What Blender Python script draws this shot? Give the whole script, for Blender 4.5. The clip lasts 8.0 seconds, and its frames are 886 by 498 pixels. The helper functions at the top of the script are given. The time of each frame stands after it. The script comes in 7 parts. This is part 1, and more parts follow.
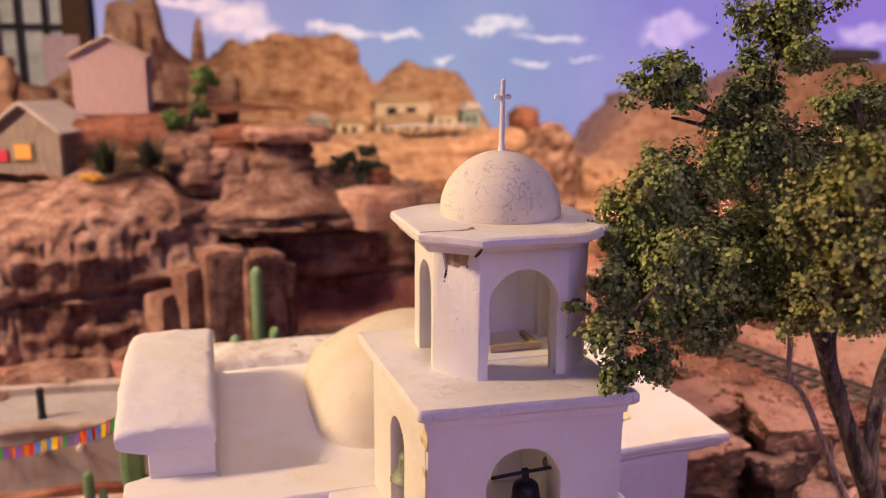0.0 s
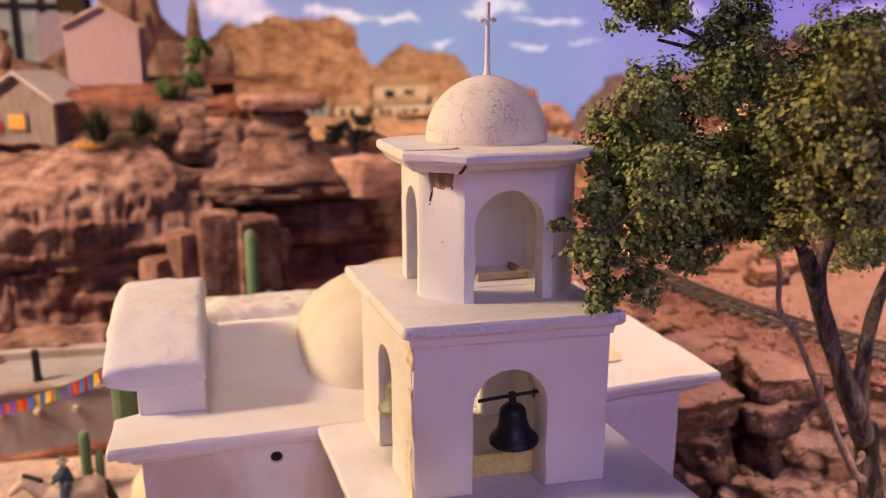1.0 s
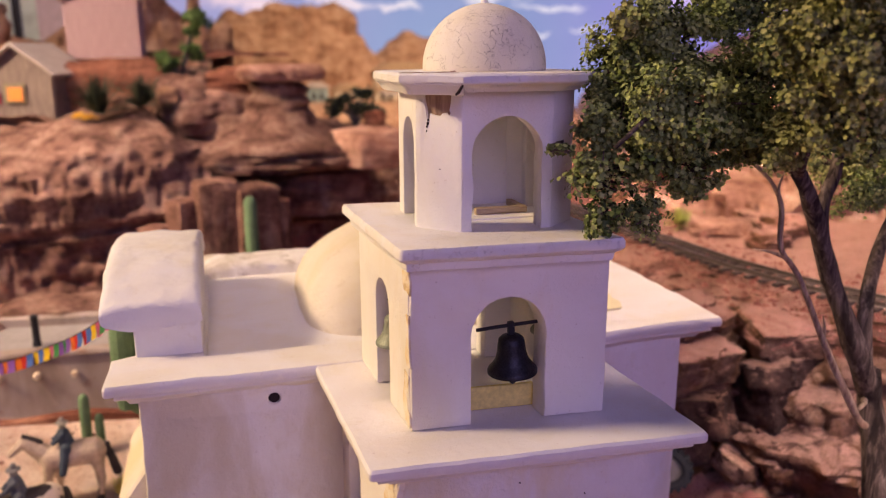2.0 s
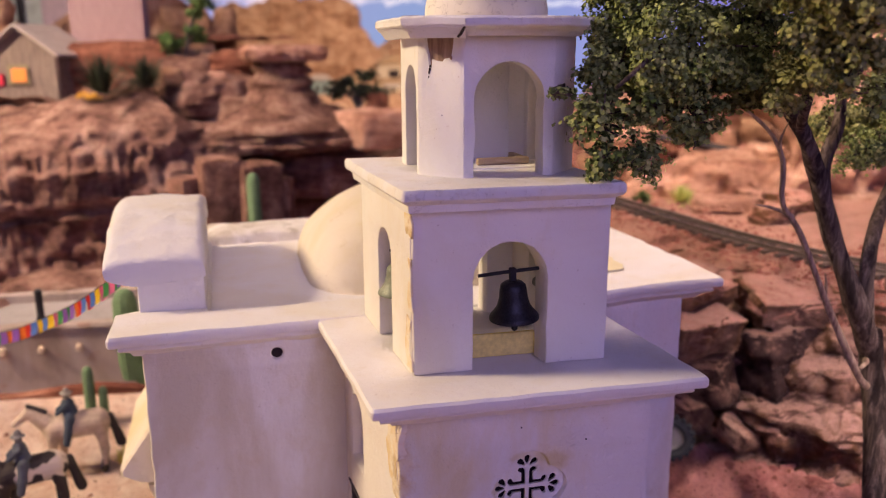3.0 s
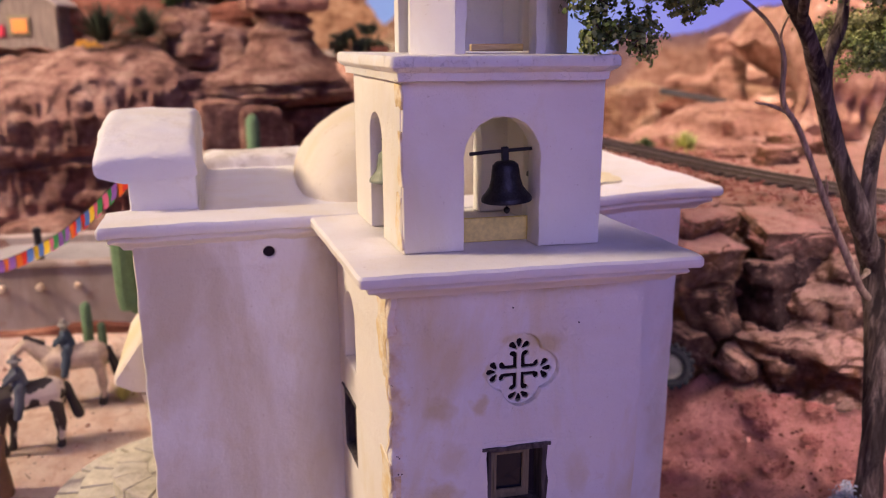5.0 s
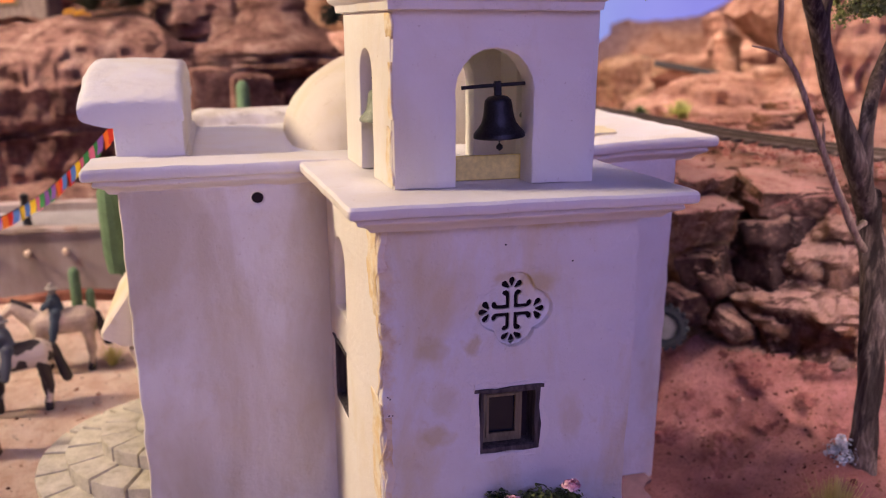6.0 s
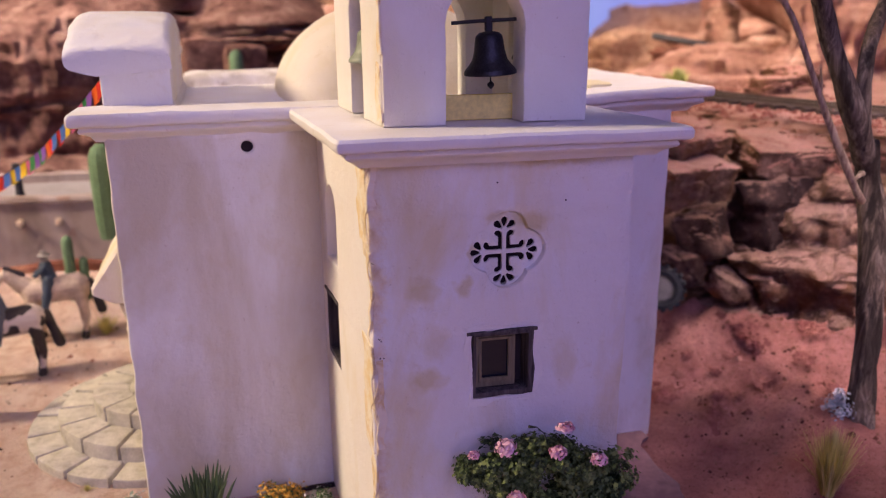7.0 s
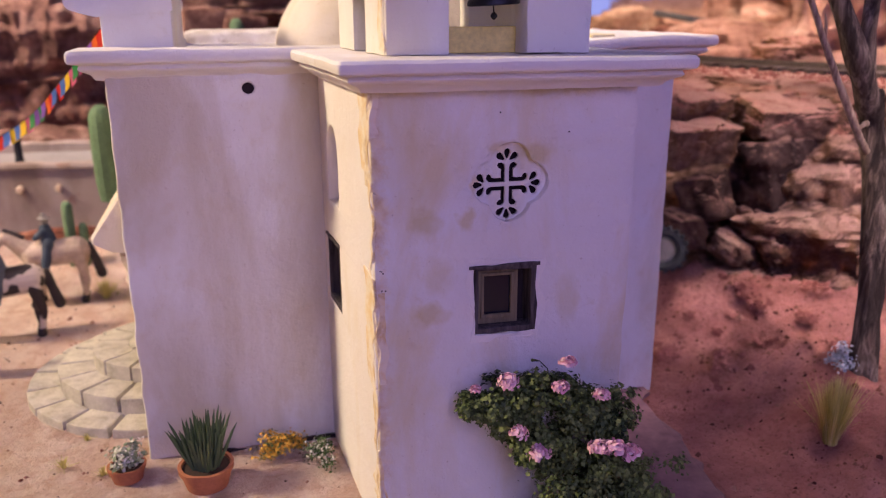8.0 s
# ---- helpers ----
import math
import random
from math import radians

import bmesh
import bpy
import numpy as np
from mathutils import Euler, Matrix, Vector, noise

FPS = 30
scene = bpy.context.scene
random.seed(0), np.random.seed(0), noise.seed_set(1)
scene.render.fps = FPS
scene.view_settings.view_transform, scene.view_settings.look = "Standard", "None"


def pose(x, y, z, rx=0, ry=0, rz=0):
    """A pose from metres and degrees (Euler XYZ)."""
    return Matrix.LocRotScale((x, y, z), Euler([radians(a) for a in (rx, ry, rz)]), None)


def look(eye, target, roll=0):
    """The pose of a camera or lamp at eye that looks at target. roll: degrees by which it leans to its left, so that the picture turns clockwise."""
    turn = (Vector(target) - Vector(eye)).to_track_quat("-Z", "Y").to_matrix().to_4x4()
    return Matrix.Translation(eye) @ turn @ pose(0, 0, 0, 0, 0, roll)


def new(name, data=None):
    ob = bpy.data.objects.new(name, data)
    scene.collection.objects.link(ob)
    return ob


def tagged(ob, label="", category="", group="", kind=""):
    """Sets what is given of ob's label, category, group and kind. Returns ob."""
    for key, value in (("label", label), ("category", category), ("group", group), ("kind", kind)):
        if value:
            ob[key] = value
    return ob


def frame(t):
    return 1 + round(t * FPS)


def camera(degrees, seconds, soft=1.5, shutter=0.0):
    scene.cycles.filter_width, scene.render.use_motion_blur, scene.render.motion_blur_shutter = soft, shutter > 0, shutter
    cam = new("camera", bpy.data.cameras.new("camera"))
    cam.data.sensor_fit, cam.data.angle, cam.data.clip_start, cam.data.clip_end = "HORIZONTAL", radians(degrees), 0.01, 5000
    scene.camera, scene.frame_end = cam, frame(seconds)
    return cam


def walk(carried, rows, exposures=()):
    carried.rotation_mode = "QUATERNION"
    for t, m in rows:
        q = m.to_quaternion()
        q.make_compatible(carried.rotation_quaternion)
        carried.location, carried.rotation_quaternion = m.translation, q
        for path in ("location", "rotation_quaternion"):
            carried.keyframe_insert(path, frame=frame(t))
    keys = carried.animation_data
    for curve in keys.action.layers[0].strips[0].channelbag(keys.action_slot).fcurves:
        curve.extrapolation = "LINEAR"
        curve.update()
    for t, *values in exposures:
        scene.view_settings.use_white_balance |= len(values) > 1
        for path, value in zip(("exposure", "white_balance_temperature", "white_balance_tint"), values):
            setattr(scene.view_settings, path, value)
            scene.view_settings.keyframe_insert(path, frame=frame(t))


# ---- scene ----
from mathutils.bvhtree import BVHTree

# a handheld camera sinking past a model mission church on a layout
cam = camera(57.84, 8.0, 1.1)
PATH = [
    (0, (0.04978, 0.03911, 0.53421), (0.58566, 1.91671, 0.10124), 0.457),
    (0.5, (0.05434, 0.03314, 0.51996), (0.58841, 1.90854, 0.07536), 0.220),
    (1, (0.05618, 0.03090, 0.49923), (0.58866, 1.90310, 0.03950), 0.044),
    (1.5, (0.05827, 0.02919, 0.48036), (0.58676, 1.89930, 0.00775), -0.124),
    (3, (0.05582, 0.01880, 0.43791), (0.57450, 1.88916, -0.04451), -0.198),
    (3.5, (0.05790, 0.01318, 0.42682), (0.56137, 1.88479, -0.06672), -0.282),
    (4, (0.05720, 0.01035, 0.41577), (0.55145, 1.88254, -0.08486), -0.413),
    (4.5, (0.06025, 0.00904, 0.39695), (0.55609, 1.88001, -0.10666), -0.325),
    (6, (0.06304, 0.00969, 0.35150), (0.57651, 1.86656, -0.18551), -0.070),
    (6.5, (0.06605, 0.00986, 0.33596), (0.57972, 1.86280, -0.21427), -0.479),
    (7, (0.06704, 0.00762, 0.32445), (0.57931, 1.85801, -0.23559), -0.401),
    (7.5, (0.06496, 0.00905, 0.31138), (0.57348, 1.85863, -0.25473), -0.282),
    (8, (0.06391, 0.00149, 0.29155), (0.57553, 1.84971, -0.27619), -0.255),
]
walk(cam, [(t, look(eye, target, roll)) for t, eye, target, roll in PATH],
     [(0, -0.17, 7150, 15), (1.5, -0.15, 6930, 13), (3.5, -0.13, 6230, 11), (4.5, -0.10, 5980, 11), (6, -0.07, 5930, 11.3), (7, -0.03, 5930, 11.3), (8, 0.05, 5980, 12.3)])
cam.data.dof.use_dof = True
cam.data.dof.focus_distance = 0.44
cam.data.dof.aperture_fstop = 8.0


# ---- light: inferred violet, key and ceiling lamps, plus unseen fills for the landscape ----
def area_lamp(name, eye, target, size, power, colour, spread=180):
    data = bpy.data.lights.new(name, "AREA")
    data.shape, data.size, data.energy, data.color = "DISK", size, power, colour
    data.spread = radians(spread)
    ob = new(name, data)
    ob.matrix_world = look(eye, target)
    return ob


world = bpy.data.worlds.new("room")
world.use_nodes = True
scene.world = world
world.node_tree.nodes["Background"].inputs["Color"].default_value = (0.58, 0.50, 0.95, 1)
world.node_tree.nodes["Background"].inputs["Strength"].default_value = 0.018

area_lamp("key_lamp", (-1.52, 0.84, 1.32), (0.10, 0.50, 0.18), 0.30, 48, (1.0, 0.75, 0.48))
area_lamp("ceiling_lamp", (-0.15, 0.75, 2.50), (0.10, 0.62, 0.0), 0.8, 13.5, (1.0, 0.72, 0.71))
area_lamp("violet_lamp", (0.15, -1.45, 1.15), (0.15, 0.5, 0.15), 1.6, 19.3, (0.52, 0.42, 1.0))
# unseen fill lamps, each added to brighten one part of the landscape
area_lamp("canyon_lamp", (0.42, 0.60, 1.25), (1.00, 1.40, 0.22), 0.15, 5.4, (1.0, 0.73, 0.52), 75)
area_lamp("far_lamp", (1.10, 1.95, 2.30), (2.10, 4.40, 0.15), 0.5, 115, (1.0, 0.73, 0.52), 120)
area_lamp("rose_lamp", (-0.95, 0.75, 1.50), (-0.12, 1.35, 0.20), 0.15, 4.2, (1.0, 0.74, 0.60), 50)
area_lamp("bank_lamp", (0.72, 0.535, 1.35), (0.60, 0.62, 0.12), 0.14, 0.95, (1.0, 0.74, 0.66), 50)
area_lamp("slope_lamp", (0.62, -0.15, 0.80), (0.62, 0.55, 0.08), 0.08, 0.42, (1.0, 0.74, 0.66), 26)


# ---- materials ----
class Nodes:
    """Short hand for building one node material."""

    def __init__(self, name, rough=0.8, metal=0.0, spec=0.4):
        self.m = bpy.data.materials.new(name)
        self.m.use_nodes = True
        self.t = self.m.node_tree
        self.b = self.t.nodes["Principled BSDF"]
        self.b.inputs["Roughness"].default_value = rough
        self.b.inputs["Metallic"].default_value = metal
        self.b.inputs["Specular IOR Level"].default_value = spec
        self.geo = self.t.nodes.new("ShaderNodeNewGeometry")
        self.pos = self.geo.outputs["Position"]

    def link(self, a, b):
        self.t.links.new(a, b)

    def put(self, socket, value):
        if isinstance(value, (int, float)):
            socket.default_value = value
        elif isinstance(value, tuple):
            socket.default_value = (*value, 1) if len(value) == 3 and socket.type == "RGBA" else value
        else:
            self.link(value, socket)

    def local(self):
        self.pos = self.t.nodes.new("ShaderNodeTexCoord").outputs["Object"]
        return self

    def scaled(self, x, y, z):
        n = self.t.nodes.new("ShaderNodeMapping")
        self.link(self.pos, n.inputs["Vector"])
        n.inputs["Scale"].default_value = (x, y, z)
        return n.outputs[0]

    def noise(self, scale, detail=4, rough=0.55, vec=None, distort=0.0):
        n = self.t.nodes.new("ShaderNodeTexNoise")
        self.link(vec or self.pos, n.inputs["Vector"])
        n.inputs["Scale"].default_value, n.inputs["Detail"].default_value = scale, detail
        n.inputs["Roughness"].default_value, n.inputs["Distortion"].default_value = rough, distort
        return n.outputs["Fac"]

    def cells(self, scale, feature="F1", vec=None):
        n = self.t.nodes.new("ShaderNodeTexVoronoi")
        n.feature = feature
        self.link(vec or self.pos, n.inputs["Vector"])
        n.inputs["Scale"].default_value = scale
        return n.outputs["Distance"]

    def warp(self, scale, amount):
        n = self.t.nodes.new("ShaderNodeTexNoise")
        self.link(self.pos, n.inputs["Vector"])
        n.inputs["Scale"].default_value = scale
        s = self.t.nodes.new("ShaderNodeVectorMath")
        s.operation = "MULTIPLY_ADD"
        self.link(n.outputs["Color"], s.inputs[0])
        s.inputs[1].default_value = (amount,) * 3
        self.link(self.pos, s.inputs[2])
        return s.outputs[0]

    def ramp(self, fac, *stops):
        n = self.t.nodes.new("ShaderNodeValToRGB")
        self.put(n.inputs[0], fac)
        while len(n.color_ramp.elements) < len(stops):
            n.color_ramp.elements.new(0.5)
        for e, (p, c) in zip(n.color_ramp.elements, stops):
            e.position = p
            e.color = (c, c, c, 1) if isinstance(c, (int, float)) else (*c, 1)
        return n.outputs[0]

    def mix(self, fac, a, b, mode="MIX"):
        n = self.t.nodes.new("ShaderNodeMix")
        n.data_type, n.blend_type = "RGBA", mode
        self.put(n.inputs[0], fac)
        self.put(n.inputs[6], a)
        self.put(n.inputs[7], b)
        return n.outputs[2]

    def math(self, op, a, b=0.0):
        n = self.t.nodes.new("ShaderNodeMath")
        n.operation = op
        self.put(n.inputs[0], a)
        self.put(n.inputs[1], b)
        return n.outputs[0]

    def axis(self, i):
        n = self.t.nodes.new("ShaderNodeSeparateXYZ")
        self.link(self.pos, n.inputs[0])
        return n.outputs[i]

    def rand(self):
        return self.t.nodes.new("ShaderNodeObjectInfo").outputs["Random"]

    def island(self):
        return self.geo.outputs["Random Per Island"]

    def bump(self, height, dist, strength=1.0):
        n = self.t.nodes.new("ShaderNodeBump")
        self.put(n.inputs["Height"], height)
        n.inputs["Distance"].default_value, n.inputs["Strength"].default_value = dist, strength
        if self.b.inputs["Normal"].is_linked:
            self.link(self.b.inputs["Normal"].links[0].from_socket, n.inputs["Normal"])
        self.link(n.outputs[0], self.b.inputs["Normal"])
        return self

    def base(self, colour):
        self.put(self.b.inputs["Base Color"], colour)
        return self

    def rough(self, value):
        self.put(self.b.inputs["Roughness"], value)
        return self


def plaster(name, tint=(0.83, 0.815, 0.79), crack=0.0, stain=0.5, cover=0.56, worn=None, lumps=1.0, mark=(0.58, 0.46, 0.24), blots=0.75, drip=(15, 0.38), damp=(0.70, 0.60, 0.33)):
    n = Nodes(name, 0.86 if worn is None else 0.66, spec=0.2 if worn is None else 0.4)
    fine = n.noise(260, 5, 0.65)
    broad = n.noise(16, 5, 0.6, distort=0.6)
    patch = n.noise(drip[0], 6, 0.60, n.scaled(1, 1, drip[1]), 0.35)
    blot = n.noise(46, 6, 0.66, n.scaled(1, 1, 0.8), 0.4)
    c = n.mix(n.ramp(broad, (0.35, 0.0), (0.7, 1.0)), tint, tuple(v * f for v, f in zip(tint, (0.95, 0.92, 0.88))))
    c = n.mix(n.math("MULTIPLY", n.ramp(patch, (cover - 0.06, 0.0), (cover + 0.10, 1.0)), stain), c, damp)
    c = n.mix(n.math("MULTIPLY", n.ramp(blot, (cover + 0.06, 0.0), (cover + 0.16, 1.0)), stain * blots), c, mark)
    c = n.mix(n.math("MULTIPLY", n.ramp(n.noise(420, 3), (0.68, 0.0), (0.78, 1.0)), 0.40), c, (0.40, 0.29, 0.21))
    relief = n.mix(0.5, fine, n.noise(70, 4))
    n.bump(relief, 0.0011 * lumps, 0.7)
    n.bump(n.ramp(n.noise(640, 3, 0.6), (0.30, 0.0), (0.42, 1.0)), 0.0003, 0.5)
    if worn is not None:
        # centre x, z and half sizes of the old damp marks
        ragged = n.warp(150, 0.011)
        for mx, mz, rx, rz, k in ((0.160, 0.187, 0.011, 0.010, 0.55), (0.183, 0.188, 0.006, 0.007, 0.6), (0.163, 0.137, 0.013, 0.008, 0.6), (0.168, 0.158, 0.010, 0.012, 0.35), (0.235, 0.255, 0.030, 0.006, 0.5), (0.240, 0.140, 0.008, 0.020, 0.3), (0.219, 0.222, 0.012, 0.008, 0.6), (0.200, 0.224, 0.009, 0.005, 0.45), (0.187, 0.205, 0.003, 0.007, 0.5)):
            v = n.t.nodes.new("ShaderNodeVectorMath")
            v.operation = "SUBTRACT"
            n.link(ragged, v.inputs[0])
            v.inputs[1].default_value = (mx + 0.0055, 0.388 + 0.0055, mz + 0.0055)
            w = n.t.nodes.new("ShaderNodeVectorMath")
            w.operation = "MULTIPLY"
            n.link(v.outputs[0], w.inputs[0])
            w.inputs[1].default_value = (1 / rx, 0, 1 / rz)
            l = n.t.nodes.new("ShaderNodeVectorMath")
            l.operation = "LENGTH"
            n.link(w.outputs[0], l.inputs[0])
            c = n.mix(n.math("MULTIPLY", n.ramp(l.outputs["Value"], (0.35, 1.0), (1.05, 0.0)), k), c, (0.60, 0.50, 0.19))
        # the arris at x = worn has lost its whitewash and is pitted
        off = n.math("ADD", n.math("SUBTRACT", n.axis(0), worn), n.math("MULTIPLY", n.math("SUBTRACT", n.noise(60, 5, 0.7), 0.5), 0.030))
        bare = n.ramp(n.math("MULTIPLY", off, 60.0), (0.02, 1.0), (0.50, 0.0))
        c = n.mix(n.math("MULTIPLY", bare, 0.8), c, n.ramp(n.noise(150, 5, 0.6), (0.32, (0.58, 0.40, 0.16)), (0.60, (0.80, 0.67, 0.40))))
        pits = n.math("MULTIPLY", n.ramp(n.noise(330, 3, 0.6), (0.68, 0.0), (0.71, 1.0)), n.math("MULTIPLY", n.ramp(n.math("MULTIPLY", off, 60.0), (0.30, 1.0), (0.75, 0.0)), n.ramp(n.noise(45, 3), (0.50, 0.0), (0.58, 1.0))))
        c = n.mix(pits, c, (0.13, 0.07, 0.035))
        n.bump(n.math("SUBTRACT", 1.0, pits), 0.0008, 0.9)
    if crack:
        d = n.cells(135, "DISTANCE_TO_EDGE", n.warp(260, 0.009))
        mask = n.ramp(n.noise(110, 3), (0.46, 0.0), (0.54, 1.0))
        line = n.math("MULTIPLY", n.ramp(d, (0.0, 1.0), (0.020, 0.0)), mask)
        c = n.mix(n.math("MULTIPLY", line, crack), c, (0.16, 0.11, 0.10))
        n.bump(n.math("SUBTRACT", 1.0, line), 0.0006, 0.8)
    return n.base(c).m


def rocky(name, dark, mid, light, scale=1.0, strata=1.0, relief=1.0, tint=None, soil=None, top_light=None):
    n = Nodes(name, 0.9, spec=0.15)
    warp = n.warp(7 * scale, 0.03 / scale)
    layers = n.noise(9 * scale, 6, 0.65, n.scaled(0.7, 0.7, 5.0))
    lumps = n.noise(14 * scale, 7, 0.68, warp)
    grain = n.noise(150 * scale, 5, 0.7)
    c = n.ramp(lumps, (0.30, dark), (0.50, mid), (0.72, light))
    c = n.mix(n.math("MULTIPLY", n.ramp(layers, (0.42, 0.0), (0.62, 1.0)), 0.55 * strata), c, n.mix(0.5, mid, dark), "MULTIPLY")
    c = n.mix(n.math("MULTIPLY", n.ramp(grain, (0.35, 1.0), (0.55, 0.0)), 0.45), c, dark)
    if tint:
        c = n.mix(n.math("MULTIPLY", n.ramp(n.noise(10 * scale, 4, 0.6, None, 0.5), (0.46, 0.0), (0.66, 1.0)), 0.7), c, tint)
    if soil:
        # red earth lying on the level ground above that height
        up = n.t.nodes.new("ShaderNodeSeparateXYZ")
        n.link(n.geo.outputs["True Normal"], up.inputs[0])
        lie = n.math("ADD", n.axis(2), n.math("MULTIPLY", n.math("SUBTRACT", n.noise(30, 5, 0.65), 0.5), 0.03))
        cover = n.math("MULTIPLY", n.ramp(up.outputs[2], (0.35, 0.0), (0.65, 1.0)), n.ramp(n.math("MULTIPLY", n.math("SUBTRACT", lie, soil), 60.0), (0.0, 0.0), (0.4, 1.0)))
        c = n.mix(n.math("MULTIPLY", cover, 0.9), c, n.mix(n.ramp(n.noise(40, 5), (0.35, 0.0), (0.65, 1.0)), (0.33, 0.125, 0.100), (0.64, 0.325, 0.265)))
    if top_light:
        # upward faces are painted paler, standing in for light from above
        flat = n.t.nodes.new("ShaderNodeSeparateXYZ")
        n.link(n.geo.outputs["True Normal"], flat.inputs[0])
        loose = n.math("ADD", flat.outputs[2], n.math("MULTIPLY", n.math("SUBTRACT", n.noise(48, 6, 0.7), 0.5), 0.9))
        c = n.mix(n.ramp(loose, (0.62, 0.0), (1.0, 0.75)), c, n.mix(n.ramp(grain, (0.35, 0.0), (0.65, 1.0)), tuple(v * 0.72 for v in top_light), top_light))
    n.bump(n.noise(34 * scale, 8, 0.7, warp), 0.010 * relief / scale, 0.8)
    n.bump(grain, 0.0016 * relief / scale, 0.7)
    return n.base(c).m


def leafy(name, a, b, c, rough=0.6):
    n = Nodes(name, rough, spec=0.25)
    col = n.ramp(n.island(), (0.0, a), (0.55, b), (1.0, c))
    col = n.mix(n.math("MULTIPLY", n.ramp(n.noise(30, 3), (0.35, 0.0), (0.65, 1.0)), 0.5), col, c)
    n.b.inputs["Subsurface Weight"].default_value = 0.0
    return n.base(col).m


def plain(name, colour, rough=0.7, metal=0.0, spread=0.25, scale=60, relief=0.0006, local=False):
    n = Nodes(name, rough, metal)
    if local:
        n.local()
    dark = tuple(v * (1 - spread) for v in colour)
    light = tuple(min(1, v * (1 + spread)) for v in colour)
    f = n.mix(0.5, n.noise(scale, 4), n.noise(scale * 6, 4))
    n.bump(f, relief, 0.6)
    return n.base(n.ramp(f, (0.3, dark), (0.7, light))).m


def wooden(name, dark, light, scale=1.0, axis="z"):
    n = Nodes(name, 0.75)
    s = {"z": (9, 9, 0.8), "x": (0.8, 9, 9), "y": (9, 0.8, 9)}[axis]
    grain = n.noise(40 * scale, 6, 0.65, n.scaled(*s), 0.3)
    c = n.ramp(grain, (0.32, dark), (0.68, light))
    n.bump(grain, 0.0012, 0.8)
    return n.base(c).m


PLASTER = plaster("white_plaster", stain=0.26, lumps=1.4)
PLASTER_WALL = plaster("stained_plaster", stain=0.80, cover=0.475, lumps=1.8, blots=0.2, drip=(13, 0.26), damp=(0.60, 0.53, 0.385))
PLASTER_RIM = plaster("fresh_white_plaster", (0.86, 0.84, 0.80), stain=0.1, lumps=3.0)
PLASTER_TOWER = plaster("worn_tower_plaster", stain=0.75, cover=0.56, worn=0.1325, lumps=4.2, blots=0.5)
PLASTER_GRIMY = plaster("grimy_plaster", stain=0.9, cover=0.48, lumps=3.0, blots=0.7, damp=(0.48, 0.42, 0.33), mark=(0.30, 0.24, 0.18))
PLASTER_SIDE = plaster("cream_white_plaster", (0.85, 0.82, 0.76), stain=0.45, cover=0.60, lumps=1.6, blots=0.5)
PLASTER_CRACKED = plaster("cracked_plaster", crack=0.20, stain=0.40, lumps=1.5)
PLASTER_DOME = plaster("crazed_plaster", (0.80, 0.75, 0.66), crack=0.62, stain=0.3)
PLASTER_CREAM = plaster("cream_plaster", (0.80, 0.73, 0.60), stain=0.6, cover=0.53, lumps=2.4)
BRONZE = plain("dark_bronze", (0.030, 0.029, 0.034), 0.45, 0.6, 0.6, 150)
VERDIGRIS = plain("verdigris_bronze", (0.25, 0.27, 0.20), 0.55, 0.3, 0.4, 150)
IRON = plain("black_iron", (0.02, 0.02, 0.024), 0.55, 0.3)
# near-black that stands in for the shade inside gaps, holes and openings
DARK = plain("painted_void", (0.02, 0.012, 0.014), 0.95)
OLD_WOOD = wooden("weathered_frame_wood", (0.020, 0.016, 0.018), (0.12, 0.10, 0.095))
KHAKI_WOOD = wooden("khaki_painted_wood", (0.15, 0.12, 0.065), (0.26, 0.21, 0.12))
BARE_WOOD = wooden("bare_pale_wood", (0.26, 0.18, 0.10), (0.50, 0.38, 0.23), axis="x")
BARN_BOARD = wooden("pale_pink_board", (0.40, 0.26, 0.26), (0.50, 0.35, 0.34))
HUT_BOARD = wooden("grey_brown_board", (0.10, 0.075, 0.065), (0.26, 0.20, 0.165))
ROOF_TIN = plain("pale_tin_roof", (0.36, 0.31, 0.28), 0.6, 0.0, 0.2, 30)
GROUND = None
CLIFF = rocky("brown_red_rock", (0.07, 0.030, 0.024), (0.32, 0.178, 0.138), (0.62, 0.435, 0.345), 1.7, 0.7, 3.4)
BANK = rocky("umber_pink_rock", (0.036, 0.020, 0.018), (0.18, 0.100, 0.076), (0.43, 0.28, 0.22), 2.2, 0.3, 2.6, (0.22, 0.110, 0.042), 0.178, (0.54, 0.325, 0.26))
AMBER = rocky("ochre_sandstone", (0.17, 0.080, 0.050), (0.46, 0.275, 0.175), (0.66, 0.47, 0.33), 1.2, 0.8, 1.6)
PINK_ROCK = rocky("rose_sandstone", (0.21, 0.10, 0.075), (0.50, 0.285, 0.21), (0.72, 0.50, 0.40), 1.4, 0.8, 1.5)
TOWER_ROCK = rocky("pale_ochre_rock", (0.28, 0.15, 0.105), (0.62, 0.385, 0.27), (0.80, 0.60, 0.46), 1.2, 0.6, 1.6)
COLUMN = rocky("red_brown_fluted_rock", (0.08, 0.038, 0.030), (0.27, 0.140, 0.105), (0.54, 0.34, 0.26), 2.4, 0.3, 2.4)
RED_ROCK = rocky("dark_red_rock", (0.08, 0.026, 0.019), (0.26, 0.105, 0.068), (0.44, 0.23, 0.15))
PAVING = rocky("grey_stone_paving", (0.34, 0.31, 0.24), (0.54, 0.50, 0.40), (0.68, 0.64, 0.53), 6.0, 0.0, 0.6)
ADOBE = plaster("adobe_render", (0.33, 0.275, 0.255), stain=0.9, cover=0.52, lumps=2.0, damp=(0.20, 0.150, 0.120), mark=(0.24, 0.11, 0.07))
ROAD = plain("grey_road", (0.24, 0.22, 0.22), 0.85, 0.0, 0.2, 40)


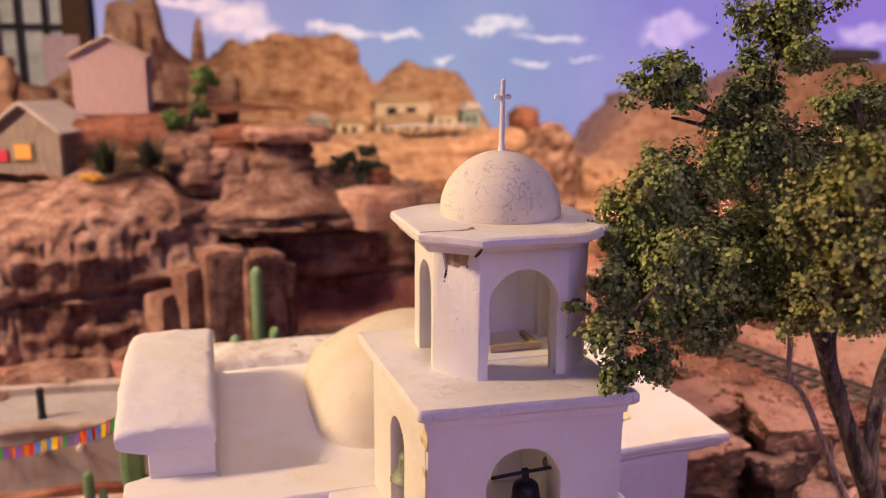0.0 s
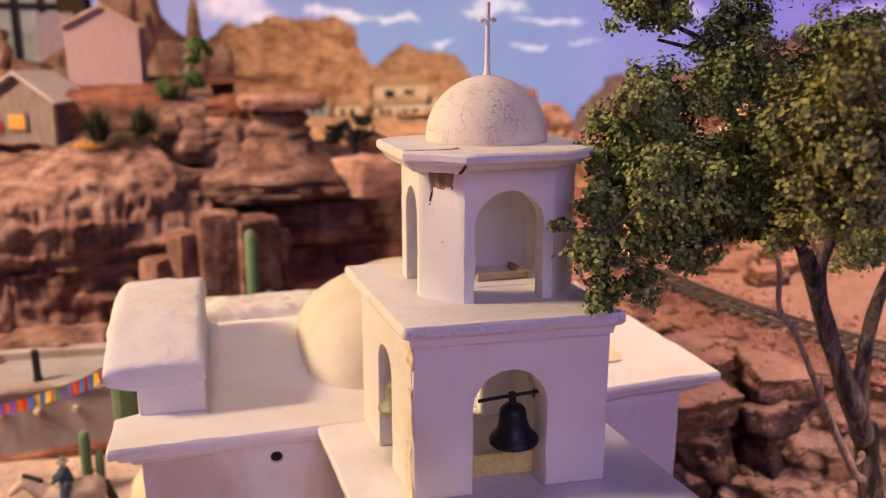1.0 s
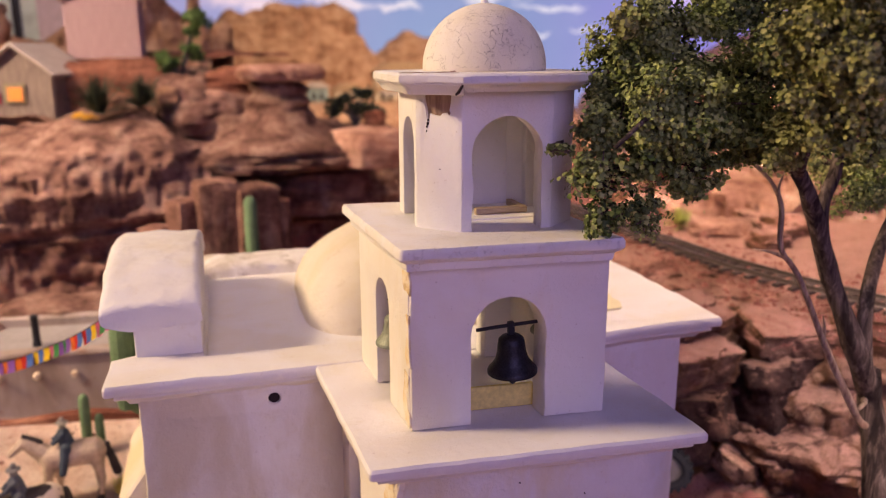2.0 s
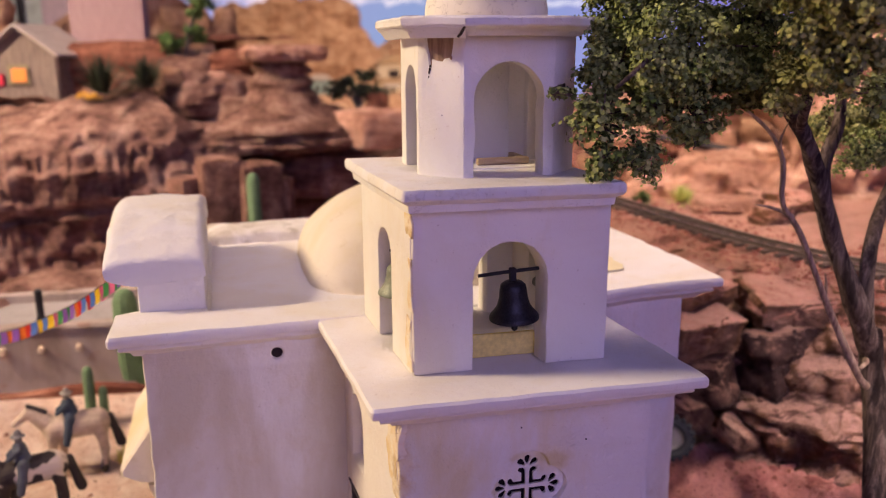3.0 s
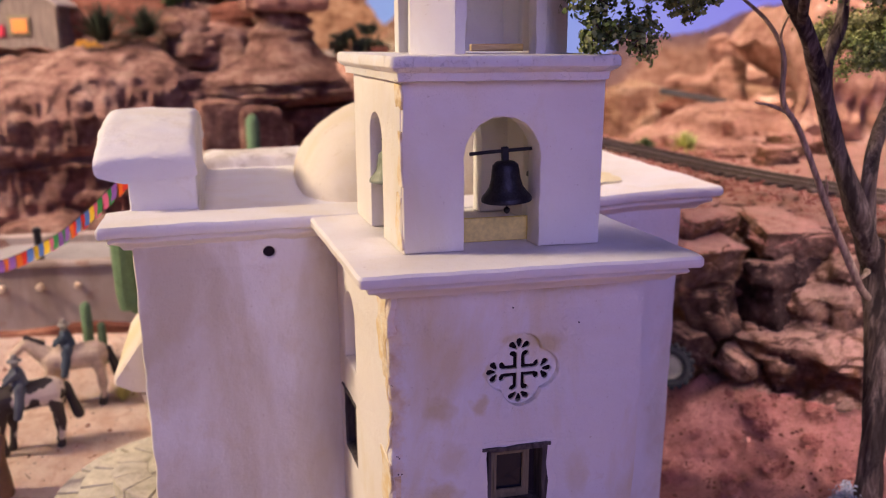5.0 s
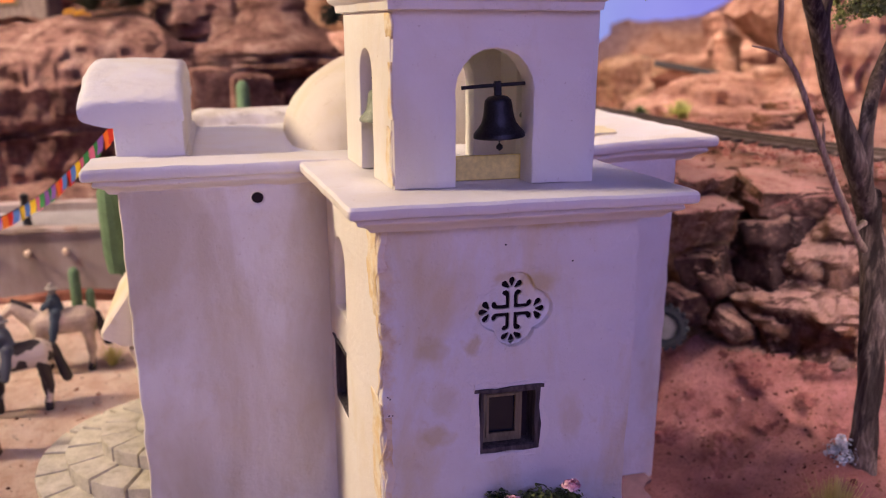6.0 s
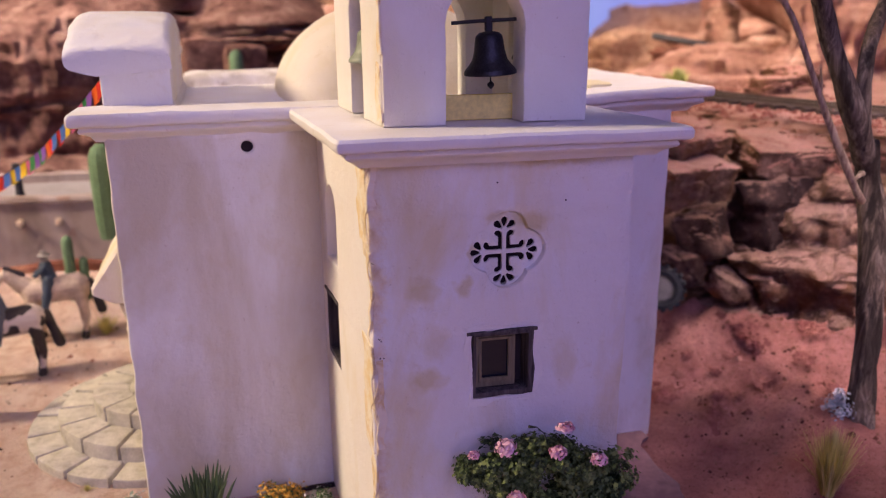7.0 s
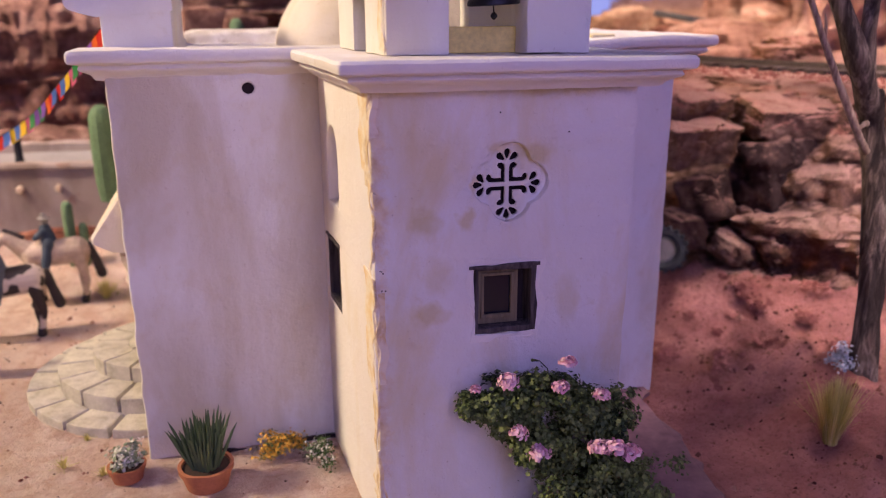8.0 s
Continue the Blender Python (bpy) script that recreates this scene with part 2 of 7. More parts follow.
# ---- building helpers ----
def part(name, bm, material, parent=None, label="", smooth=None):
    """Links a bmesh as one mesh object, under a thing or a part."""
    me = bpy.data.meshes.new(name)
    bm.normal_update()
    bm.to_mesh(me)
    bm.free()
    for m in material if isinstance(material, (list, tuple)) else [material]:
        me.materials.append(m)
    if smooth is not None:
        for p in me.polygons:
            p.use_smooth = True
        if smooth:
            me.set_sharp_from_angle(angle=radians(smooth))
    ob = new(name, me)
    if parent is not None:
        ob.parent = parent
        ob.matrix_parent_inverse = parent.matrix_basis.inverted()
    if label:
        tagged(ob, label)
    return ob


def thing(name, x, y, z, label, category, group="", kind=""):
    ob = new(name)
    ob.empty_display_size = 0.01
    ob.matrix_basis = Matrix.Translation((x, y, z))
    return tagged(ob, label, category, group, kind)


def wobble(points, step=0.006, amp=0.0005, seed=0.0, closed=True):
    """An outline, resampled, with edges as uneven as hand-laid plaster."""
    out = []
    n = len(points)
    for i in range(n if closed else n - 1):
        a, b = Vector(points[i]), Vector(points[(i + 1) % n])
        k = max(1, round((b - a).length / step))
        for j in range(k):
            p = a.lerp(b, j / k)
            w = noise.noise_vector(Vector((p.x * 70 + seed, p.y * 70, seed * 3.1)))
            out.append((p.x + amp * w.x * 2, p.y + amp * w.y * 2))
    return out


def rect(a0, a1, b0, b1):
    return [(a0, b0), (a1, b0), (a1, b1), (a0, b1)]


def arch(a0, a1, b0, b1, n=10, point=0.0):
    """A round-headed opening between a0 and a1, from b0 to its crown b1."""
    r = (a1 - a0) / 2
    c = (a0 + a1) / 2
    top = [(c + r * math.cos(math.pi * i / n), b1 - r + (r + point * math.sin(math.pi * i / n)) * math.sin(math.pi * i / n)) for i in range(n + 1)]
    return [(a0, b0), (a1, b0), *top]


def portal(a0, a1, b0, b1, d0, d1, crown, n=10):
    """A wall's outline with a round-headed doorway cut down to its foot."""
    r, c = (d1 - d0) / 2, (d0 + d1) / 2
    head = [(c - r * math.cos(math.pi * i / n), crown - r + r * math.sin(math.pi * i / n)) for i in range(n + 1)]
    return [(a0, b0), (d0, b0), *head, (d1, b0), (a1, b0), (a1, b1), (a0, b1)]


def slab(outlines, thick, origin, along, normal, bevel=0.0012):
    """A wall cut from outlines (along, up), holes included; its face lies at origin and it goes back against normal."""
    curve = bpy.data.curves.new("outline", "CURVE")
    curve.dimensions, curve.fill_mode = "2D", "BOTH"
    curve.extrude, curve.bevel_depth, curve.offset, curve.bevel_resolution = thick / 2 - bevel, bevel, -bevel, 1
    for line in outlines:
        s = curve.splines.new("POLY")
        s.points.add(len(line) - 1)
        for p, (a, b) in zip(s.points, line):
            p.co = (a, b, 0, 1)
        s.use_cyclic_u = True
    ob = new("outline", curve)
    me = bpy.data.meshes.new_from_object(ob.evaluated_get(bpy.context.evaluated_depsgraph_get()))
    bm = bmesh.new()
    bm.from_mesh(me)
    bpy.data.objects.remove(ob)
    bpy.data.curves.remove(curve)
    bpy.data.meshes.remove(me)
    a, nrm, o = Vector(along).normalized(), Vector(normal).normalized(), Vector(origin)
    for v in bm.verts:
        v.co = o + a * v.co.x + Vector((0, 0, 1)) * v.co.y + nrm * (v.co.z - thick / 2)
    bmesh.ops.remove_doubles(bm, verts=bm.verts, dist=0.00002)
    bmesh.ops.recalc_face_normals(bm, faces=bm.faces)
    return bm


def loop_points(x0, x1, y0, y1, inset, r, step=0.007):
    """A rounded rectangle, inset, with as many points whatever the inset."""
    nx, ny = max(2, round((x1 - x0) / step)), max(2, round((y1 - y0) / step))
    x0, x1, y0, y1 = x0 + inset, x1 - inset, y0 + inset, y1 - inset
    r = max(0.0004, r - inset * 0.3)
    pts = []
    corners = [(x1 - r, y0 + r, -90), (x1 - r, y1 - r, 0), (x0 + r, y1 - r, 90), (x0 + r, y0 + r, 180)]
    starts = [((x0 + r, y0), (x1 - r, y0), nx), ((x1, y0 + r), (x1, y1 - r), ny), ((x1 - r, y1), (x0 + r, y1), nx), ((x0, y1 - r), (x0, y0 + r), ny)]
    for (a, b, n), (cx, cy, deg) in zip(starts, corners):
        for i in range(n):
            pts.append((a[0] + (b[0] - a[0]) * i / n, a[1] + (b[1] - a[1]) * i / n))
        for i in range(3):
            t = radians(deg + 30 * i)
            pts.append((cx + r * math.cos(t), cy + r * math.sin(t)))
    return pts


def lofted(loops, bottom=True, top=True, closed=True):
    """A mesh through loops of equally many points."""
    bm = bmesh.new()
    rings = [[bm.verts.new(p) for p in loop] for loop in loops]
    for a, b in zip(rings, rings[1:]):
        n = len(a)
        for i in range(n if closed else n - 1):
            bm.faces.new((a[i], a[(i + 1) % n], b[(i + 1) % n], b[i]))
    if bottom and closed:
        bm.faces.new(rings[0][::-1])
    if top and closed:
        bm.faces.new(rings[-1])
    return bm


def uneven(bm, amp, scale, seed=0.0):
    for v in bm.verts:
        v.co += amp * noise.noise_vector(v.co * scale + Vector((seed, seed * 2, 0)))
    return bm


def cornice(x0, x1, y0, y1, profile, well=None, r=0.0025, amp=0.0006, seed=0.0):
    """A moulded slab: profile of (inset, z) from below upwards; well: (x0, x1, y0, y1, z) of a sunk middle."""
    loops = []
    for inset, z in profile:
        loops.append([(x, y, z) for x, y in loop_points(x0, x1, y0, y1, inset, r)])
    if well:
        n = loops[-1]
        wx0, wx1, wy0, wy1, wz = well
        fx = lambda x: wx0 + (x - x0) / (x1 - x0) * (wx1 - wx0)
        fy = lambda y: wy0 + (y - y0) / (y1 - y0) * (wy1 - wy0)
        z = n[0][2]
        loops.append([(min(max(fx(p[0]), wx0), wx1), min(max(fy(p[1]), wy0), wy1), z) for p in n])
        loops.append([(p[0] + 0.002 * (1 if p[0] < (wx0 + wx1) / 2 else -1), p[1] + 0.002 * (1 if p[1] < (wy0 + wy1) / 2 else -1), wz) for p in loops[-1]])
    bm = lofted(loops)
    return uneven(bm, amp, 55, seed)


def turned(profile, n=40, centre=(0, 0), close=True):
    """A body of revolution from (radius, z)."""
    bm = bmesh.new()
    rings = []
    for r, z in profile:
        if r < 1e-6:
            rings.append([bm.verts.new((centre[0], centre[1], z))])
        else:
            rings.append([bm.verts.new((centre[0] + r * math.cos(math.tau * i / n), centre[1] + r * math.sin(math.tau * i / n), z)) for i in range(n)])
    for a, b in zip(rings, rings[1:]):
        for i in range(n):
            j = (i + 1) % n
            if len(a) == 1 and len(b) == 1:
                break
            if len(a) == 1:
                bm.faces.new((a[0], b[j], b[i]))
            elif len(b) == 1:
                bm.faces.new((a[i], a[j], b[0]))
            else:
                bm.faces.new((a[i], a[j], b[j], b[i]))
    if close:
        for ring, flip in ((rings[0], True), (rings[-1], False)):
            if len(ring) > 1:
                bm.faces.new(ring[::-1] if flip else ring)
    bmesh.ops.recalc_face_normals(bm, faces=bm.faces)
    return bm


def tube(points, radii, n=8, bm=None, wob=0.0, seed=0.0):
    """A tapered, closed tube along points."""
    bm = bm or bmesh.new()
    pts = [Vector(p) for p in points]
    rings = []
    side = Vector((1, 0.2, 0.1))
    for i, p in enumerate(pts):
        d = (pts[min(i + 1, len(pts) - 1)] - pts[max(i - 1, 0)]).normalized()
        side = (side - d * side.dot(d)).normalized()
        up = d.cross(side)
        ring = []
        for k in range(n):
            a = math.tau * k / n
            rr = radii[i] * (1 + wob * noise.noise(Vector((p.x * 60 + math.cos(a) * 2 + seed, p.y * 60 + math.sin(a) * 2, p.z * 25))))
            ring.append(bm.verts.new(p + rr * (math.cos(a) * side + math.sin(a) * up)))
        rings.append(ring)
    for a, b in zip(rings, rings[1:]):
        for k in range(n):
            bm.faces.new((a[k], a[(k + 1) % n], b[(k + 1) % n], b[k]))
    bm.faces.new(rings[0][::-1])
    bm.faces.new(rings[-1])
    return bm


def smooth_path(points, n=5):
    """Catmull-Rom through (x, y, z, r)."""
    P = [np.array(p, float) for p in points]
    P = [2 * P[0] - P[1], *P, 2 * P[-1] - P[-2]]
    out = []
    for i in range(1, len(P) - 2):
        for k in range(n):
            t = k / n
            out.append(0.5 * (2 * P[i] + (P[i + 1] - P[i - 1]) * t + (2 * P[i - 1] - 5 * P[i] + 4 * P[i + 1] - P[i + 2]) * t * t + (3 * P[i] - P[i - 1] - 3 * P[i + 1] + P[i + 2]) * t ** 3))
    out.append(P[-2])
    return out


def box(x0, x1, y0, y1, z0, z1, bevel=0.0008, bm=None, turn=None):
    bm = bm or bmesh.new()
    c = Vector(((x0 + x1) / 2, (y0 + y1) / 2, (z0 + z1) / 2))
    m = Matrix.Translation(c) @ (turn or Matrix.Identity(4)) @ Matrix.Diagonal((x1 - x0, y1 - y0, z1 - z0, 1))
    g = bmesh.ops.create_cube(bm, size=1, matrix=m)
    if bevel:
        bmesh.ops.bevel(bm, geom=list({e for v in g["verts"] for e in v.link_edges}), offset=bevel, segments=1, affect="EDGES")
    return bm


def facets(q, seed):
    """Broken stone: every cell of it is a block with its own set-back and its own tilted face."""
    h = 0.0
    for k, w in ((1.0, 1.0), (2.7, 0.34)):
        p = Vector((q.x * k, q.y * k, q.z * k * 1.7))
        p += 0.22 * noise.noise_vector(p * 0.8)
        d, c = noise.voronoi(p)
        two = []
        for q0 in c[:2]:
            r = noise.cell_vector(q0 * 37.0 + Vector((seed, 0, seed)))
            two.append((r.x - 0.5) * 1.1 + (p - q0).dot((r - Vector((0.5, 0.5, 0.5))) * 1.3))
        t = min(1.0, (d[1] - d[0]) / 0.10)
        h += w * (two[0] * (0.5 + 0.5 * t) + two[1] * (0.5 - 0.5 * t) - 0.16 * max(0.0, 1.0 - (d[1] - d[0]) * 8.0))
    return h


def rough_rock(p, amp, size, seed, strata=0.5, flute=0.0, block=0.5, facet=0.0):
    """How far rock stands out at p: lumps, beds, flutes and broken blocks, for features of that size."""
    q = p / size + Vector((seed * 7.3, seed * 3.7, seed * 1.9))
    h = 0.55 * noise.fractal(q, 0.9, 2.1, 6)
    if strata:
        s = noise.noise(Vector((q.x * 0.35, q.y * 0.35, q.z * 3.2 + 0.4 * noise.noise(q * 0.7))))
        h += strata * (0.55 * math.copysign(min(abs(s) * 2.2, 1) ** 0.6, s))
    if flute:
        f = noise.noise(Vector((q.x * 4.6, q.y * 4.6, q.z * 0.5)))
        h += flute * (0.6 - 1.5 * abs(f))
    if facet:
        h += facet * facets(q, seed)
    if block:
        d = noise.voronoi(Vector((q.x * 1.5, q.y * 1.5, q.z * 2.0)))[0]
        h += block * (min((d[1] - d[0]) * 2.4, 0.8) - 0.5)
    return amp * h


def boulder(name, centre, size, material, seed=0, res=5, amp=0.18, strata=0.4, flute=0.0, block=0.6, square=0.6, turn=0.0, parent=None, label="", top=None, feat=0.9, facet=0.0, tip=0.0):
    """A rock: a squared-off ball, broken up by noise."""
    bm = bmesh.new()
    bmesh.ops.create_icosphere(bm, subdivisions=res, radius=1)
    s = Vector(size)
    rot = Matrix.Rotation(radians(turn), 3, "Z") @ Matrix.Rotation(radians(tip), 3, "X")
    for v in bm.verts:
        d = v.co.normalized()
        k = max(abs(d.x), abs(d.y), abs(d.z))
        shape = d.lerp(d / k, square)
        local = Vector((shape.x * s.x, shape.y * s.y, shape.z * s.z))
        m = min(s)
        h = rough_rock(local + Vector(centre), amp * m, m * feat, seed, strata, flute, block, facet)
        if d.z > 0.75 and top is not None:
            h *= top
        local += Vector((d.x, d.y, d.z * 0.7)) * h
        v.co = rot @ local + Vector(centre)
    return part(name, bm, material, parent, label, smooth=32 if facet else 50)


def cliff(name, line, profile, material, seed=0, du=0.008, dv=0.008, amp=0.03, size=0.12, strata=0.6, flute=0.3, block=0.4, parent=None, label="", facet=0.0):
    """A rock face along a line of (x, y, foot, top); profile: (set back, share of the height); the top goes back level."""
    fine = []
    for (a, b) in zip(line, line[1:]):
        L = math.hypot(b[0] - a[0], b[1] - a[1])
        k = max(1, round(L / du))
        fine += [tuple(a[i] + (b[i] - a[i]) * j / k for i in range(4)) for j in range(k)]
    fine.append(line[-1])
    bm = bmesh.new()
    cols = []
    for i, (x, y, z0, z1) in enumerate(fine):
        a, b = fine[max(i - 4, 0)], fine[min(i + 4, len(fine) - 1)]
        t = Vector((b[0] - a[0], b[1] - a[1], 0)).normalized()
        out = Vector((t.y, -t.x, 0))
        pts = []
        for (s0, h0), (s1, h1) in zip(profile, profile[1:]):
            L = math.hypot(s1 - s0, (h1 - h0) * (z1 - z0))
            k = max(1, round(L / dv))
            pts += [(s0 + (s1 - s0) * j / k, h0 + (h1 - h0) * j / k) for j in range(k)]
        pts.append(profile[-1])
        col = []
        for k, (s, h) in enumerate(pts):
            s0, h0 = pts[max(k - 2, 0)]
            s1, h1 = pts[min(k + 2, len(pts) - 1)]
            rise = abs(h1 - h0) * (z1 - z0)
            steep = rise / max(1e-6, math.hypot(rise, s1 - s0))
            p = Vector((x, y, z0 + (z1 - z0) * h)) - out * s
            d = rough_rock(p, amp, size, seed, strata, flute * steep ** 2, block, facet)
            if facet:
                d *= min(1.0, 0.2 + 2.5 * h)
            face = max(0.0, min(1.0, (1.0 - h) / 0.06))
            p += out * d * (0.25 + 0.75 * face) + Vector((0, 0, 1)) * d * (0.15 if facet else 0.25 + 0.5 * (1 - face)) * min(1, h * 6)
            col.append(p)
        cols.append(col)
    n = min(len(c) for c in cols)
    grid = []
    for c in cols:
        idx = [round(k * (len(c) - 1) / (n - 1)) for k in range(n)]
        grid.append([bm.verts.new(c[k]) for k in idx])
    for a, b in zip(grid, grid[1:]):
        for k in range(n - 1):
            bm.faces.new((a[k], b[k], b[k + 1], a[k + 1]))
    return part(name, bm, material, parent, label, smooth=32 if facet else 60)


def lerp(a, b, t):
    return a + (b - a) * t


def ease(t):
    t = min(max(t, 0.0), 1.0)
    return t * t * (3 - 2 * t)


# ---- ground ----
def ground_height(x, y):
    right = max(ease((x - 0.47) / 0.10) * ease((y - 1.10) / 0.1), ease((x - 0.64) / 0.10) * ease((y - 0.62) / 0.1))
    h = 0.034 * ease((x - 0.37) / 0.15) * ease((0.62 - y) / 0.15)
    left = 0.040 * ease((y - 0.86) / 0.14) + 0.07 * ease((y - 1.06) / 0.1) + 0.12 * ease((y - 1.36) / 0.2)
    h += left * (1 - right) + right * (0.200 - 0.09 * ease((y - 1.75) / 0.3))
    h += 0.052 * ease((y - 0.47 + 0.5 * (x - 0.55)) / 0.13) * ease((x - 0.40) / 0.10) * ease((0.95 - y) / 0.1) * (1 - right)
    rug = 0.004 + 0.010 * ease((x - 0.38) / 0.1)
    soft = 1.0 - ease((0.03 - max(0.0 - x, x - 0.38, 0.38 - y - 0.02)) / 0.03)
    h += soft * rug * (0.7 * noise.fractal(Vector((x * 14, y * 14, 3)), 0.9, 2.1, 5))
    h -= 0.45 * ease((y - 1.78) / 0.35)
    clod = noise.noise(Vector((x * 55, y * 55, 8.0)))
    h += soft * ease((x - 0.37) / 0.05) * (0.0110 * max(0.0, clod - 0.05) + 0.0045 * noise.noise(Vector((x * 130, y * 130, 2.0))))
    return h


def make_ground():
    n = Nodes("red_earth", 0.95, spec=0.1)
    lumps = n.noise(22, 6, 0.65)
    grit = n.noise(330, 5, 0.7)
    pale = n.mix(n.ramp(lumps, (0.35, 0.0), (0.65, 1.0)), (0.74, 0.54, 0.43), (0.88, 0.72, 0.60))
    pale = n.mix(n.math("MULTIPLY", n.ramp(n.noise(60, 6, 0.7, None, 0.4), (0.46, 0.0), (0.62, 1.0)), 0.6), pale, (0.62, 0.37, 0.255))
    red = n.mix(n.ramp(lumps, (0.32, 0.0), (0.68, 1.0)), (0.33, 0.125, 0.105), (0.58, 0.275, 0.230))
    side = n.ramp(n.math("ADD", n.axis(0), n.math("MULTIPLY", n.noise(9, 4), 0.16)), (0.30, 0.0), (0.42, 1.0))
    # the pale sand of the plaza ends before the rocks and in front of the layout
    away = n.math("ADD", n.math("ABSOLUTE", n.math("SUBTRACT", n.axis(1), 0.45)), n.math("MULTIPLY", n.noise(4, 4), 0.3))
    side = n.math("MAXIMUM", side, n.ramp(away, (0.72, 0.0), (0.92, 1.0)))
    far_left = n.math("ADD", n.math("MULTIPLY", n.axis(0), -1.0), n.math("MULTIPLY", n.noise(4, 4), 0.3))
    side = n.math("MAXIMUM", side, n.ramp(far_left, (0.72, 0.0), (0.95, 1.0)))
    c = n.mix(side, pale, red)
    c = n.mix(n.math("MULTIPLY", n.ramp(grit, (0.34, 1.0), (0.50, 0.0)), n.ramp(side, (0.0, 0.22), (1.0, 0.38))), c, n.mix(side, (0.30, 0.16, 0.10), (0.10, 0.035, 0.025)))
    c = n.mix(n.math("MULTIPLY", n.ramp(n.noise(500, 2), (0.64, 0.0), (0.72, 1.0)), 0.15), c, (0.66, 0.50, 0.40))
    n.bump(n.noise(45, 8, 0.75), 0.018, 0.9)
    n.bump(grit, 0.0016, 0.8)
    n.base(c)
    global GROUND
    GROUND = n.m
    xs = np.concatenate([np.linspace(-1.6, -0.3, 40), np.linspace(-0.29, 0.75, 190), np.linspace(0.77, 3.4, 70), np.linspace(3.6, 8.0, 20)])
    ys = np.concatenate([np.linspace(-1.2, 0.2, 30), np.linspace(0.21, 0.95, 140), np.linspace(0.97, 3.1, 90), np.linspace(3.3, 6.8, 20)])
    bm = bmesh.new()
    grid = [[bm.verts.new((x, y, ground_height(x, y))) for y in ys] for x in xs]
    for a, b in zip(grid, grid[1:]):
        for k in range(len(ys) - 1):
            bm.faces.new((a[k], b[k], b[k + 1], a[k + 1]))
    tagged(part("ground", bm, GROUND, smooth=0), "gritty red and pale sand ground of the model landscape", "ground", kind="structure")


make_ground()


# ---- the mission church ----
ZC = 0.271      # top of the nave coping and of the tower's lower cornice
church = thing("church", 0.19, 0.62, 0.0, "white plastered model mission church with domed bell tower, cracked and stained", "church")
LIP = [(0.016, -0.0185), (0.0132, -0.0182), (0.0112, -0.0150), (0.0080, -0.0132), (0.0060, -0.0122), (0.0052, -0.0108), (0.0058, -0.0094), (0.0062, -0.0086), (0.0030, -0.0078), (0.0008, -0.0070), (0.0, -0.0054), (0.0, -0.0018), (0.0012, 0.0)]


def lip(z, inset=1.0, drop=1.0):
    return [(a * inset, z + b * drop) for a, b in LIP]


